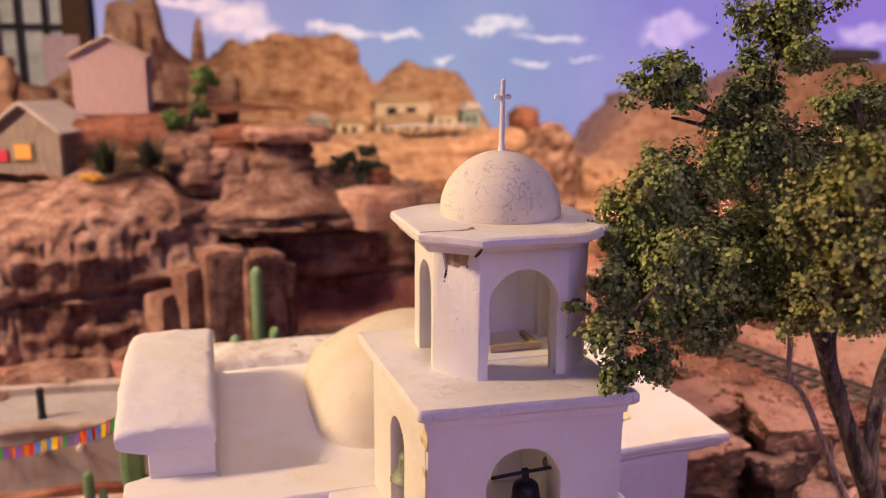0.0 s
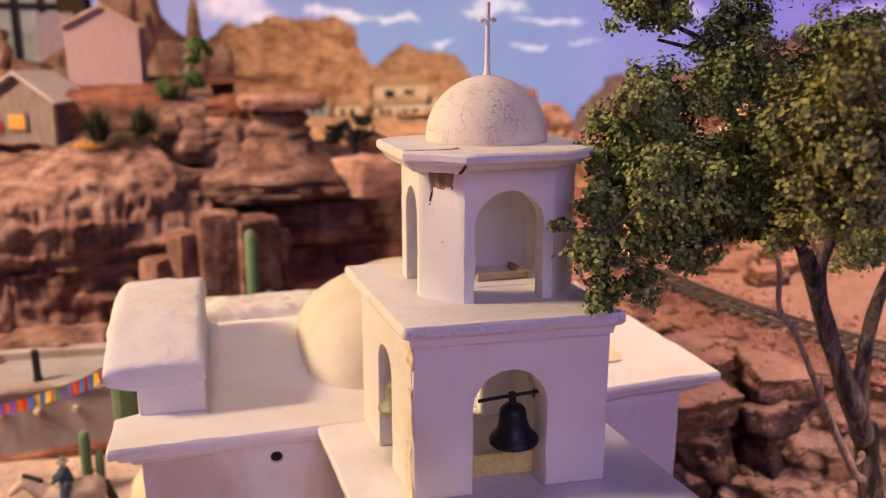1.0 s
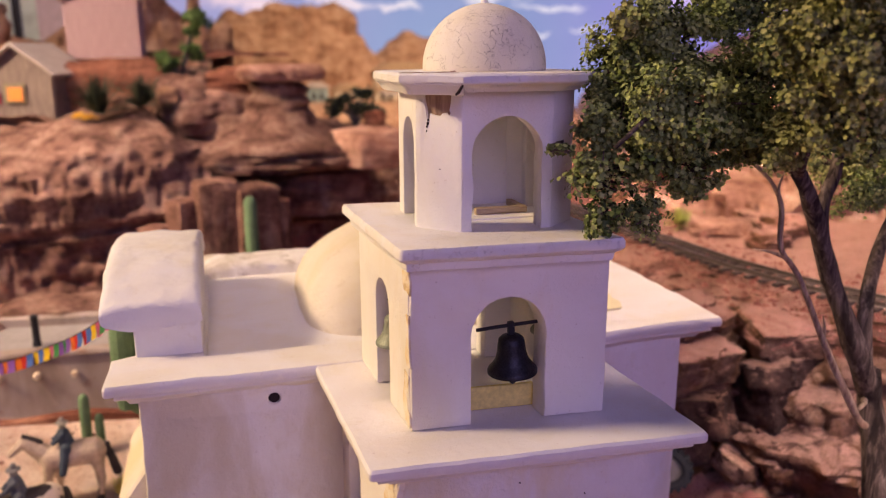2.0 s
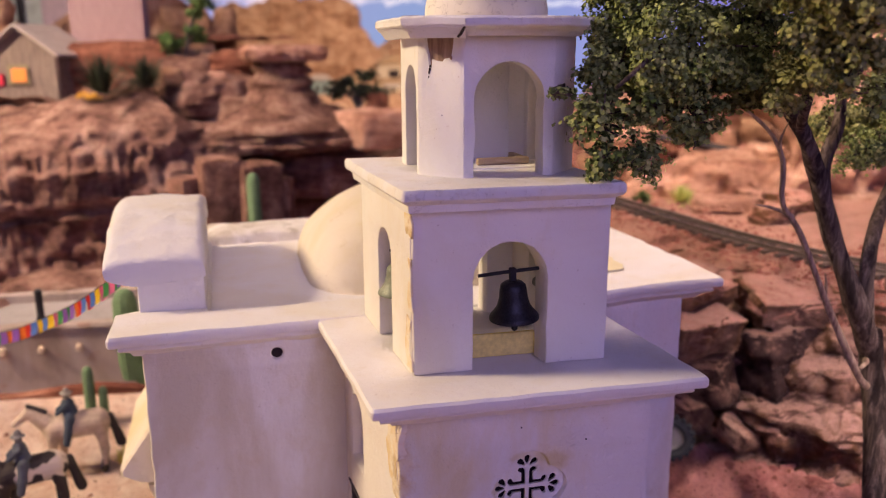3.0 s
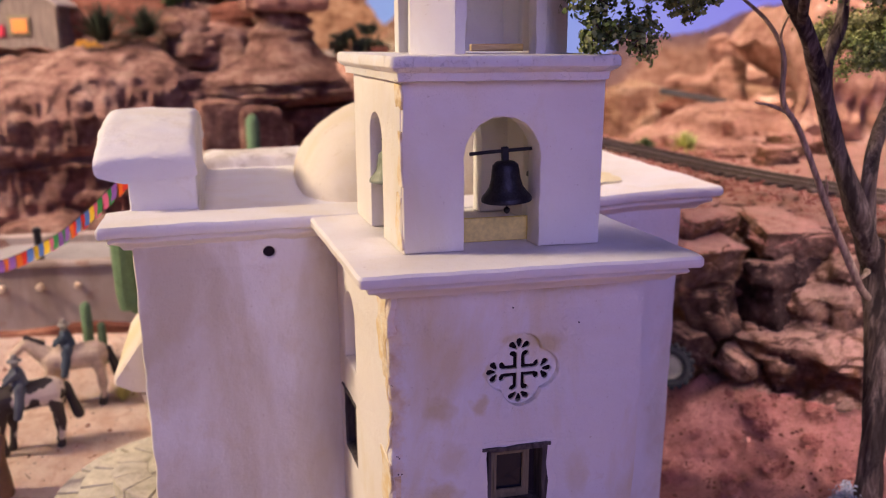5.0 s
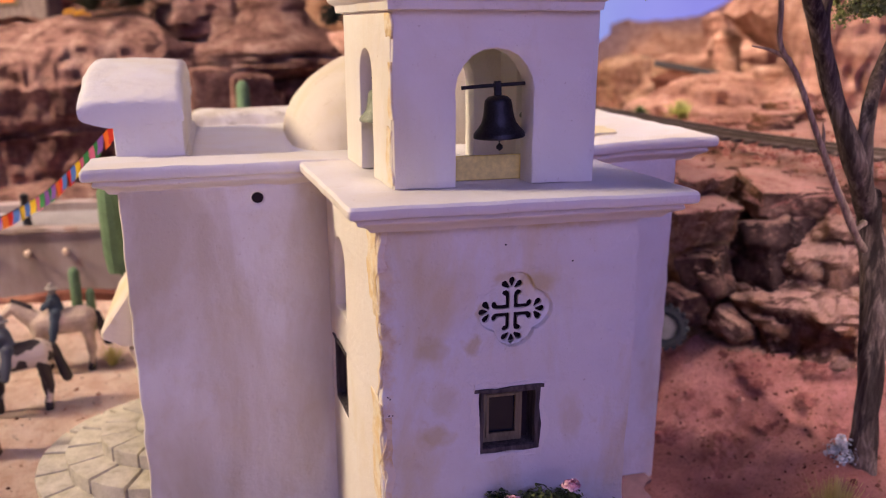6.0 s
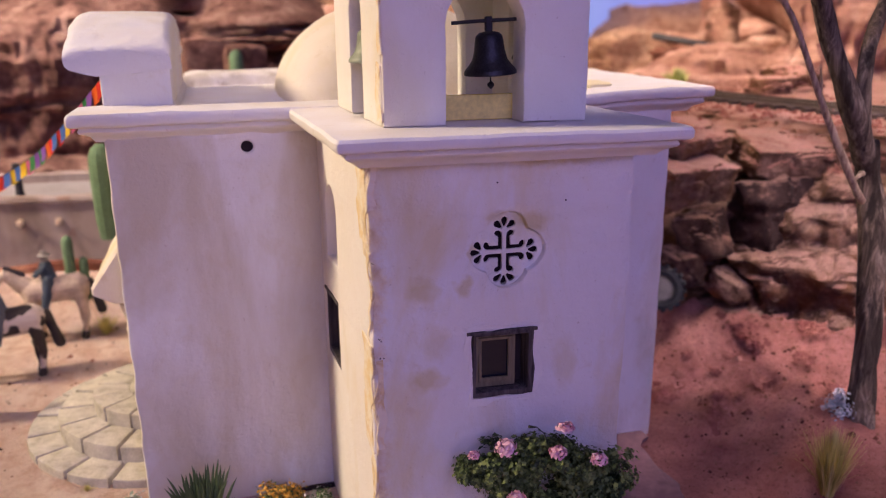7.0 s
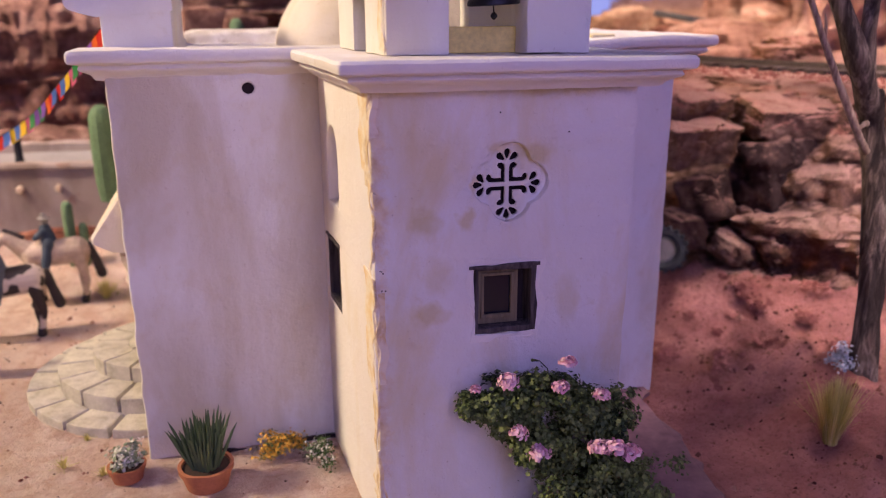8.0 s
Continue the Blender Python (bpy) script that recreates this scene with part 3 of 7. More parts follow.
def nave():
    walls = part("nave_wall", slab([wobble([(0.0, -0.012), (0.380, -0.012), (0.380, 0.2625), (0.28, 0.2590), (0.25, 0.258), (0.0, 0.258)], 0.005, 0.0006, 1.0),
                                    [(0.0826 + 0.0038 * math.cos(a), 0.2464 + 0.0036 * math.sin(a)) for a in np.linspace(0, math.tau, 14)[:-1]]],
                                   0.02, (0, 0.520, 0), (1, 0, 0), (0, -1, 0), 0.0022), PLASTER_WALL, church, "stained white side wall", smooth=40)
    # solid black strip that stands in for shade where wall meets ground
    gap = wobble([(0.030, 0.5160), (0.075, 0.5145), (0.132, 0.5150), (0.132, 0.5230), (0.030, 0.5230)], 0.004, 0.0012, 8.0)
    part("wall_foot_gap", lofted([[(x, y, -0.004) for x, y in gap], [(x, y, 0.0004 + 0.0011 * math.sin(x * 160)) for x, y in gap]]), DARK, church, "dark strip painting in the shaded gap along the wall foot")
    # black plug just inside the vent, painting in its inner shade
    part("vent_hole", box(0.0784, 0.0868, 0.5225, 0.5260, 0.2429, 0.2513, 0), DARK, walls, "black plug standing in for the shade inside the round hole")
    part("rear_wall", slab([wobble(rect(-0.79, -0.54, -0.012, 0.2625), 0.008, 0.0008, 2.0)], 0.02, (0.380, 0, 0), (0, -1, 0), (1, 0, 0), 0.0022), PLASTER_WALL, church, smooth=40)
    door = [(0.62, -0.012), (0.62, 0.075), *[(0.66 - 0.04 * math.cos(math.pi * i / 8), 0.075 + 0.03 * math.sin(math.pi * i / 8)) for i in range(1, 8)], (0.70, 0.075), (0.70, -0.012)]
    part("facade_wall", slab([wobble([(0.54, -0.012), *door, (0.79, -0.012), (0.79, 0.258), (0.54, 0.258)], 0.008, 0.0008, 3.0)], 0.02, (0.0, 0, 0), (0, 1, 0), (-1, 0, 0), 0.0022), PLASTER_WALL, church, smooth=40)
    part("church_door", box(0.012, 0.018, 0.615, 0.705, 0.0, 0.108, 0), OLD_WOOD, church, "dark wooden entrance door")
    part("far_wall", slab([wobble(rect(0.0, 0.380, -0.012, 0.258), 0.008, 0.0008, 4.0)], 0.02, (0, 0.81, 0), (1, 0, 0), (0, 1, 0), 0.0022), PLASTER_WALL, church, smooth=40)
    coping = cornice(-0.018, 0.406, 0.5080, 0.822, lip(ZC), (0.040, 0.288, 0.545, 0.772, 0.2655), 0.0018, 0.0009, 5.0)
    for v in coping.verts:
        v.co.z += 0.0045 * ease((v.co.x - 0.24) / 0.15)
        if v.co.y > 0.5555:
            v.co.x = max(v.co.x, -0.0030)
    part("coping", coping, PLASTER, church, "moulded flat coping round the roof", smooth=35)
    part("roof", uneven(cornice(0.030, 0.385, 0.545, 0.785, [(0, 0.256), (0, 0.2650)], amp=0.0009), 0.0006, 80), PLASTER, church, "flat plastered roof", smooth=35)
    # upstand of the far parapet and a low sill at the rear of the roof
    part("far_parapet", uneven(cornice(0.036, 0.30, 0.757, 0.814, [(-0.004, 0.2600), (0.0, 0.2630), (0.0015, 0.2715), (0.0035, 0.2745), (0.010, 0.2765)], amp=0.0014), 0.0009, 90, 3.0), PLASTER_GRIMY, church, smooth=35)
    part("roof_patch", uneven(lofted([[(x, y, z) for x, y in wobble([(0.325, 0.548), (0.348, 0.553), (0.354, 0.586), (0.342, 0.596), (0.322, 0.590)], 0.004, 0.0028, 2.0)] for z in (0.2705, 0.2751)]), 0.0002, 90), YELLOW_PATCH, church, "yellowed patch of the roof")
    loops = []
    for i in range(16):
        a = math.pi / 2 * i / 16
        r, z, e = 0.0935 * math.cos(a) ** 0.92, 0.2605 + 0.0755 * math.sin(a), 2 + 2.6 * math.cos(a) ** 4
        loops.append([(0.2065 + r * math.cos(b) / (abs(math.cos(b)) ** e + abs(math.sin(b)) ** e) ** (1 / e), 0.660 + 0.98 * r * math.sin(b) / (abs(math.cos(b)) ** e + abs(math.sin(b)) ** e) ** (1 / e), z) for b in np.linspace(0, math.tau, 73)[:-1]])
    part("roof_dome", uneven(uneven(lofted(loops), 0.0014, 40, 4.0), 0.0005, 190, 4.0), PLASTER_CREAM, church, "cream plaster dome on the roof", smooth=45)
    # arched gable over the entrance, with a thick rolled capping
    y0, y1 = 0.5530, 0.7520
    top = lambda y: 0.3045 + 0.0232 * (1 - max(0.0, 1 - min(y - y0 + 0.002, y1 - y + 0.002) / 0.105) ** 2.3)
    ys = [y0 + 0.0012 + (y1 - y0 - 0.0042) * i / 30 for i in range(31)]
    body = [(y0 + 0.0012, 0.258), (y1 - 0.003, 0.258)] + [(y, top(y) - 0.006) for y in reversed(ys)]
    part("gable_body", slab([body], 0.0425, (-0.0025, 0, 0), (0, 1, 0), (-1, 0, 0), 0.0015), PLASTER, church, "thick curved gable over the entrance", smooth=40)
    loops = []
    for i in range(100):
        f = i / 99
        y = y0 + (y1 - y0) * f
        z = top(y) - (0.0016 if i in (0, 99) else 0.0004 if i in (1, 98) else 0)
        sec = [(-0.0040, -0.0150), (-0.0130, -0.0128), (-0.0195, -0.0100), (-0.0215, -0.0080), (-0.0220, -0.0030), (-0.0202, -0.0010), (-0.0150, 0.0002), (-0.006, 0.0006), (0.010, 0.0008), (0.030, 0.0006), (0.0380, -0.0003), (0.0402, -0.0020), (0.0410, -0.0050), (0.0408, -0.0105), (0.036, -0.0115)]
        loops.append([(x, y, z + dz) for x, dz in wobble(sec, 0.003, 0.0002, 1.0)])
    bm = lofted(loops)
    bmesh.ops.recalc_face_normals(bm, faces=bm.faces)
    part("gable_cap", uneven(uneven(bm, 0.0010, 60, 7.0), 0.0006, 210, 3.0), PLASTER, church, "chipped rolled capping of the gable", smooth=45)
    # lean-to hood over the entrance
    sec = [(0.001, 0.183), (-0.0310, 0.138), (-0.0310, 0.1335), (-0.027, 0.1315), (-0.018, 0.127), (0.001, 0.125)]
    bm = lofted([[(0.001 + (x - 0.001) * k, y, 0.122 + (z - 0.122) * q) for x, z in sec] for y, k, q in ((0.596, 0.95, 0.95), (0.599, 1.0, 1.0), (0.62, 1.0, 1.0), (0.66, 1.0, 1.0), (0.70, 1.0, 1.0), (0.721, 1.0, 1.0), (0.724, 0.95, 0.95))])
    bmesh.ops.recalc_face_normals(bm, faces=bm.faces)
    part("door_hood", uneven(bm, 0.0006, 60), PLASTER_CREAM, church, "sloping cream hood over the entrance")
    for y in (0.603, 0.717):
        part("bracket", uneven(turned([(0.006, 0.098), (0.0075, 0.104), (0.0055, 0.108), (0.009, 0.118), (0.010, 0.1235)], 12, (-0.004, y)), 0.0004, 90), PLASTER_CREAM, church, "moulded bracket", smooth=40)
        part("half_column", turned([(0.009, 0.030), (0.009, 0.036), (0.0062, 0.040), (0.0058, 0.098)], 14, (0.0030, y)), PLASTER_CREAM, church, "plaster half column", smooth=40)


def flourish():
    """The cut-out cross of the small round window: outlines of its holes round (0, 0), in units of its half width."""
    holes = []
    for q in range(4):
        c, s = math.cos(math.pi / 2 * q), math.sin(math.pi / 2 * q)
        turn = lambda p: (p[0] * c - p[1] * s, p[0] * s + p[1] * c)
        # an angle piece with curled ends between two arms
        ell = [(0.06, 0.06), (0.46, 0.06), (0.55, 0.08), (0.61, 0.16), (0.60, 0.26), (0.53, 0.30), (0.46, 0.25), (0.43, 0.18), (0.18, 0.18),
               (0.18, 0.43), (0.25, 0.46), (0.30, 0.53), (0.26, 0.60), (0.16, 0.61), (0.08, 0.55), (0.06, 0.46)]
        holes.append([turn(p) for p in ell])
        # petals at the arm's end
        for k in (-1, 0, 1):
            a = radians(90 + 50 * k)
            w = 0.096
            base = (0.0, 0.61)
            d, e = (math.cos(a), math.sin(a)), (-math.sin(a), math.cos(a))
            pet = [(0.10, -0.03), (0.27, -w), (0.35, -w * 0.85), (0.39, 0.0), (0.35, w * 0.85), (0.27, w), (0.10, 0.03)]
            holes.append([turn((base[0] + d[0] * u + e[0] * v, base[1] + d[1] * u + e[1] * v)) for u, v in pet])
    return holes


def roundel(cx, cz, rx, rz):
    """A hand-cut opening of four lobes."""
    out = []
    for i in range(64):
        a = math.tau * i / 64
        b = (a + math.pi / 4) % (math.pi / 2) - math.pi / 4
        k = 0.42 * math.cos(b) + math.sqrt(0.58 ** 2 - (0.42 * math.sin(b)) ** 2)
        out.append((cx + rx * k * math.cos(a), cz + rz * k * math.sin(a)))
    return out


def wooden_window(name, parent, place, w, h, depth=0.012):
    """A small deep-set window: rough outer frame, painted sash and dark pane; faces -y in its own axes."""
    win = part(name, slab([wobble(rect(-w / 2, w / 2, 0, h), 0.003, 0.0008, w * 99), wobble(rect(-w / 2 + 0.0026, w / 2 - 0.0030, 0.0036, h - 0.0030), 0.003, 0.0003, 4.0)], depth, (0, -0.0012, 0), (1, 0, 0), (0, -1, 0), 0.0005), OLD_WOOD, None, "deep-set weathered wooden window")
    win.parent = parent
    win.matrix_basis = parent.matrix_basis.inverted() @ place
    a, b = w / 2 - 0.0036, h - 0.0038
    lintel = part("lintel", slab([wobble(rect(-w / 2 - 0.0030, w / 2 + 0.0014, h - 0.0012, h + 0.0007), 0.002, 0.0005, 3.0 + w * 50)], 0.004, (0, -0.0022, 0), (1, 0, 0), (0, -1, 0), 0.0003), OLD_WOOD, None, "split dark lintel")
    lintel.parent = win
    for nm, bm, m in (("sash", slab([rect(-a + 0.0002, a * 0.70, 0.0036, b), rect(-a + 0.0030, a * 0.70 - 0.0030, 0.0078, b - 0.0026)], 0.003, (0, 0.0052, 0), (1, 0, 0), (0, -1, 0), 0.0005), KHAKI_WOOD),
                      ("sash_bead", slab([rect(-a + 0.0024, a * 0.70 - 0.0024, 0.0068, b - 0.0020), rect(-a + 0.0042, a * 0.70 - 0.0044, 0.0092, b - 0.0038)], 0.002, (0, 0.0044, 0), (1, 0, 0), (0, -1, 0), 0.0004), KHAKI_WOOD),
                      ("pane", box(-a, a * 0.70, 0.0068, 0.0076, 0.005, b, 0), PANE),
                      # reveal in flat black, in place of the shade beside the sash
                      ("reveal", box(a * 0.66, a + 0.002, 0.0095, 0.0110, 0.002, b + 0.002, 0), DARK)):
        ob = part(nm, bm, m, None)
        ob.parent = win
    return win


def tower():
    x0, x1, yf = 0.1345, 0.2775, 0.388
    win = wobble(rect(0.1885, 0.2230, 0.1235, 0.1625), 0.004, 0.0007, 9.0)
    front = part("tower_wall", slab([wobble(rect(x0, x1, -0.012, 0.258), 0.0045, 0.0008, 6.0), win, wobble(roundel(0.2074, 0.2066, 0.0204, 0.0206), 0.0012, 0.0004, 2.0)],
                                    0.014, (0, yf, 0), (1, 0, 0), (0, -1, 0), 0.0016), PLASTER_TOWER, church, "stained white tower front", smooth=40)
    holes = [[(0.2070 + 0.0187 * a, 0.2052 + 0.0188 * b) for a, b in h] for h in flourish()]
    part("fretwork", slab([rect(0.178, 0.2365, 0.178, 0.235), *holes], 0.0018, (0, yf + 0.0038, 0), (1, 0, 0), (0, -1, 0), 0.0002), PLASTER_TOWER, front, "pierced plaster cross of a round window")
    part("backing", box(0.179, 0.235, yf + 0.0085, yf + 0.0095, 0.180, 0.235, 0), DARK, front, "black backing standing in for the shaded void behind the fretwork")
    wooden_window("front_window", church, pose(0.2056, yf + 0.0008, 0.1235), 0.0352, 0.0388)
    side_win = rect(-0.512, -0.474, 0.1085, 0.1535)
    side_niche = arch(-0.502, -0.470, 0.178, 0.226)
    side_wall = part("tower_side_wall", slab([wobble(rect(-0.522, -yf - 0.0016, -0.012, 0.258), 0.007, 0.0006, 7.0), wobble(side_win, 0.004, 0.0006, 3.0), wobble(side_niche, 0.004, 0.0004, 5.0)],
                                        0.012, (x0 - 0.0007, 0, 0), (0, -1, 0), (-1, 0, 0), 0.0012), PLASTER_SIDE, church, "white tower side wall", smooth=40)
    for lo, hi, wide, k in ((0.216, 0.2545, 0.0200, 1.0), (0.160, 0.212, 0.0035, 2.0), (0.096, 0.158, 0.0190, 3.0), (0.012, 0.092, 0.0090, 4.0)):
        edge = wobble(rect(-yf - wide, -yf - 0.0004, lo, hi), 0.0018, 0.0040, 30.0 + k)
        part("worn_arris", uneven(slab([edge], 0.0016, (x0 - 0.0012, 0, 0), (0, -1, 0), (-1, 0, 0), 0.0004), 0.0003, 300, k), WORN, side_wall, "yellowed patch where the whitewash has worn off")
    for lo, hi, wide, k in ((0.232, 0.2550, 0.0042, 5.0), (0.100, 0.150, 0.0052, 6.0), (0.020, 0.060, 0.0020, 7.0)):
        edge = wobble(rect(x0 + 0.0006, x0 + wide, lo, hi), 0.0012, 0.0018, 30.0 + k)
        part("worn_arris", uneven(slab([edge], 0.0012, (0, yf - 0.0004, 0), (1, 0, 0), (0, -1, 0), 0.0003), 0.0002, 300, k), WORN, front, "yellowed patch where the whitewash has worn off")
    part("niche_back", box(x0 + 0.006, x0 + 0.008, 0.468, 0.504, 0.175, 0.229, 0), PLASTER, side_wall, "round-headed blind niche")
    wooden_window("side_window", church, Matrix.Translation((x0 + 0.0008, 0.493, 0.1085)) @ pose(0, 0, 0, 0, 0, -90), 0.0375, 0.0445)
    part("tower_far_side_wall", slab([wobble(rect(yf + 0.0145, 0.522, -0.012, 0.258), 0.007, 0.0009, 8.0)], 0.012, (x1, 0, 0), (0, 1, 0), (1, 0, 0), 0.0012), PLASTER_SIDE, church, smooth=40)
    part("lower_cornice", cornice(0.1155, 0.2980, 0.3680, 0.5260, lip(ZC - 0.0008, 1.0, 0.86), None, 0.0018, 0.0005, 11.0), PLASTER, church, "moulded cornice under the belfry", smooth=35)
    # belfry: four piers of arched walls
    a0, a1, b0, b1, z0, z1 = 0.1475, 0.2570, 0.4045, 0.513, 0.2705, 0.3600
    th = 0.016
    fr = portal(a0, a1, z0, z1, 0.1805, 0.2218, 0.3405)
    part("belfry_wall", slab([wobble(fr, 0.006, 0.0003, 12.0)], th, (0, b0, 0), (1, 0, 0), (0, -1, 0), 0.0013), PLASTER_SIDE, church, "arched belfry wall", smooth=40)
    for lo, hi, wide, k in ((0.2712, 0.3010, 0.0120, 8.0), (0.3080, 0.3360, 0.0050, 9.0), (0.3440, 0.3580, 0.0100, 10.0)):
        edge = wobble(rect(-b0 - wide, -b0 - 0.0004, lo, hi), 0.0016, 0.0026, 30.0 + k)
        part("worn_arris", uneven(slab([edge], 0.0014, (a0 - 0.0011, 0, 0), (0, -1, 0), (-1, 0, 0), 0.0004), 0.0002, 300, k), WORN, church, "yellowed patch where the whitewash has worn off")
    bk = portal(a0, a1, z0, z1, 0.1780, 0.2245, 0.3405)
    part("belfry_wall", slab([wobble(bk, 0.006, 0.0003, 13.0)], th, (0, b1, 0), (1, 0, 0), (0, 1, 0), 0.0013), PLASTER_SIDE, church, "arched belfry wall", smooth=40)
    sd = portal(b0 + 0.0016, b1 - 0.0016, z0, z1, 0.4440, 0.4725, 0.3400)
    part("belfry_wall", slab([wobble(sd, 0.006, 0.0003, 14.0)], th, (a0 - 0.0007, 0, 0), (0, 1, 0), (-1, 0, 0), 0.0008), PLASTER_SIDE, church, "arched belfry wall", smooth=40)
    part("belfry_wall", slab([wobble(sd, 0.006, 0.0003, 15.0)], th, (a1 + 0.0007, 0, 0), (0, 1, 0), (1, 0, 0), 0.0008), PLASTER_SIDE, church, "arched belfry wall", smooth=40)
    part("upper_cornice", cornice(0.1395, 0.2600, 0.3945, 0.5260, [(0.0085, 0.3585), (0.0045, 0.3590), (0.0040, 0.3630), (0.0012, 0.3645), (0.0, 0.3660), (0.0, 0.3695), (0.001, 0.3712)], None, 0.002, 0.0005, 16.0), PLASTER_CRACKED, church, "cracked moulded cornice", smooth=35)
    # lantern: a square with cut corners, open in an arch on each broad side
    cx, cy, half, face = 0.2065, 0.4690, 0.0450, 0.0250
    ring = [(-face, -half), (face, -half), (half, -face), (half, face), (face, half), (-face, half), (-half, face), (-half, -face)]
    twist = Matrix.Rotation(radians(-2.0), 3, "Z")
    ring = [Vector((cx, cy, 0)) + twist @ Vector((x, y, 0)) for x, y in ring]
    openings = {0: (-0.0190, 0.0195, 0.4320), 2: (-0.0175, 0.0175, 0.4310), 4: (-0.0010, 0.0185, 0.4310), 6: (-0.0120, 0.0190, 0.4300)}
    for k in range(8):
        p, q = ring[k], ring[(k + 1) % 8]
        al = (q - p).normalized()
        nrm = Vector((al.y, -al.x, 0))
        o, hw = (p + q) / 2, (q - p).length / 2
        if k in openings:
            a, b, crown = openings[k]
            line = portal(-hw, hw, 0.3705, 0.4460, a, b, crown, 14)
        else:
            line = rect(-hw, hw, 0.3705, 0.4460)
        outs = [wobble(line, 0.004, 0.0005, 20.0 + k)]
        if k == 7:
            # plaster has broken away under the cap, down to the wood
            outs[0] = [(-hw, 0.3705), (hw, 0.3705), (hw, 0.4460), (hw * 0.56, 0.4458), (hw * 0.52, 0.4392), (hw * 0.44, 0.4340), (hw * 0.16, 0.4334), (hw * 0.06, 0.4318), (-hw * 0.22, 0.4322), (-hw * 0.38, 0.4330), (-hw * 0.42, 0.4280), (-hw * 0.50, 0.4276), (-hw * 0.54, 0.4345), (-hw * 0.64, 0.4400), (-hw * 0.68, 0.4458), (-hw, 0.4460)]
        p = part("lantern_wall", slab(outs, 0.0125 if k in openings else 0.0085, o, al, nrm, 0.0005), PLASTER, church, "arched lantern wall" if k % 2 == 0 else "", smooth=40)
        if k == 7:
            tagged(p, "lantern wall with plaster broken away to bare wood")
            inner = slab([rect(-hw * 0.95, hw * 0.95, 0.4180, 0.4455)], 0.004, o - nrm * 0.0020, al, nrm, 0.0003)
            part("bare_patch", inner, SCAR, p, "exposed brown wood")
            for u, z, r in ((-0.47, 0.4278, 0.0007), (-0.50, 0.4262, 0.0006), (-0.45, 0.4296, 0.0005), (-0.52, 0.4238, 0.0004), (0.47, 0.4338, 0.0008), (0.06, 0.4040, 0.0003)):
                bm = bmesh.new()
                bmesh.ops.create_icosphere(bm, subdivisions=1, radius=r, matrix=Matrix.Translation(o + al * hw * u + nrm * 0.0001 + Vector((0, 0, z))) @ Matrix.Diagonal((1, 1, 1.5, 1)))
                part("pit", bm, SCAR if u > 0.4 else DARK, p)
    ccx, ccy, chx, chy, cfx, cfy = 0.2020, 0.4590, 0.0550, 0.0555, 0.0280, 0.0345

    def cap_ring(inset, z):
        hx, hy, fx, fy = chx - inset, chy - inset, cfx - inset * 0.41, cfy - inset * 0.41
        return [(ccx + x, ccy + y, z) for x, y in ((-fx, -hy), (fx, -hy), (hx, -fy), (hx, fy), (fx, hy), (-fx, hy), (-hx, fy), (-hx, -fy))]

    dense = lambda lp: [tuple(Vector(lp[i]).lerp(Vector(lp[(i + 1) % 8]), j / 6)) for i in range(8) for j in range(6)]
    cap = lofted([dense(cap_ring(a, z)) for a, z in ((0.0100, 0.4448), (0.0085, 0.4470), (0.0050, 0.4484), (0.0006, 0.4492), (0.0, 0.4500), (0.0, 0.4530), (0.0012, 0.4542))])
    part("lantern_cap", uneven(cap, 0.0006, 60, 2.0), PLASTER_CRACKED, church, "chipped octagonal cap with a split corner", smooth=35)
    # the moulding below the cap is left on two sides only
    loops = []
    for inset, z in ((0.0105, 0.4438), (0.0070, 0.4434), (0.0052, 0.4440), (0.0030, 0.4474), (0.0012, 0.4486), (0.0012, 0.4497), (0.0105, 0.4497)):
        r = [Vector(p) for p in cap_ring(inset, z)]
        side = [r[6].lerp(r[7], i / 8) for i in range(8)] + [r[7].lerp(r[0], i / 8) for i in range(8)] + [r[7].lerp(r[0], 0.985)]
        loops.append(side)
    bm = lofted([[tuple(loops[k][i]) for k in range(7)] for i in range(17)])
    bmesh.ops.recalc_face_normals(bm, faces=bm.faces)
    part("cap_moulding", uneven(bm, 0.0004, 80, 3.0), PLASTER_CRACKED, church, "broken moulding under the cap", smooth=35)
    split = [(0.1478, 0.4260), (0.1560, 0.4255), (0.1640, 0.4262), (0.1700, 0.4252), (0.1765, 0.4270), (0.1790, 0.4262)]
    part("crack", tube([(x, y, 0.4541) for x, y in split], (0.0004, 0.0006, 0.0004, 0.0007, 0.0006, 0.0002), 5), SCAR, church, "open crack in the cap")
    part("crack_edge", tube([(0.1745, 0.4275, 0.4541), (0.1770, 0.4290, 0.4541), (0.1765, 0.4315, 0.4540)], (0.0009, 0.0012, 0.0006), 6), SCAR, church, "brown chipped patch on the cap")
    k = Vector((ccx - cfx, ccy - chy, 0))
    part("crack", tube([k + Vector((0.0002, 0.0006, 0.4506)), k + Vector((0.0002, 0.0018, 0.4484)), k + Vector((-0.0008, 0.0040, 0.4456)), k + Vector((-0.0020, 0.0056, 0.4440))], (0.0002, 0.0007, 0.0009, 0.0006), 5), DARK, church, "open crack in the cap")
    prof = [(0.0349, 0.4535), (0.0349, 0.4560)] + [(0.0349 * math.cos(a), 0.4560 + 0.0348 * math.sin(a)) for a in np.linspace(0.06, math.pi / 2 - 0.02, 16)] + [(0.0, 0.4909)]
    part("tower_dome", uneven(turned(prof, 56, (cx, cy)), 0.0005, 45, 6.0), PLASTER_DOME, church, "crazed white plaster dome", smooth=0)
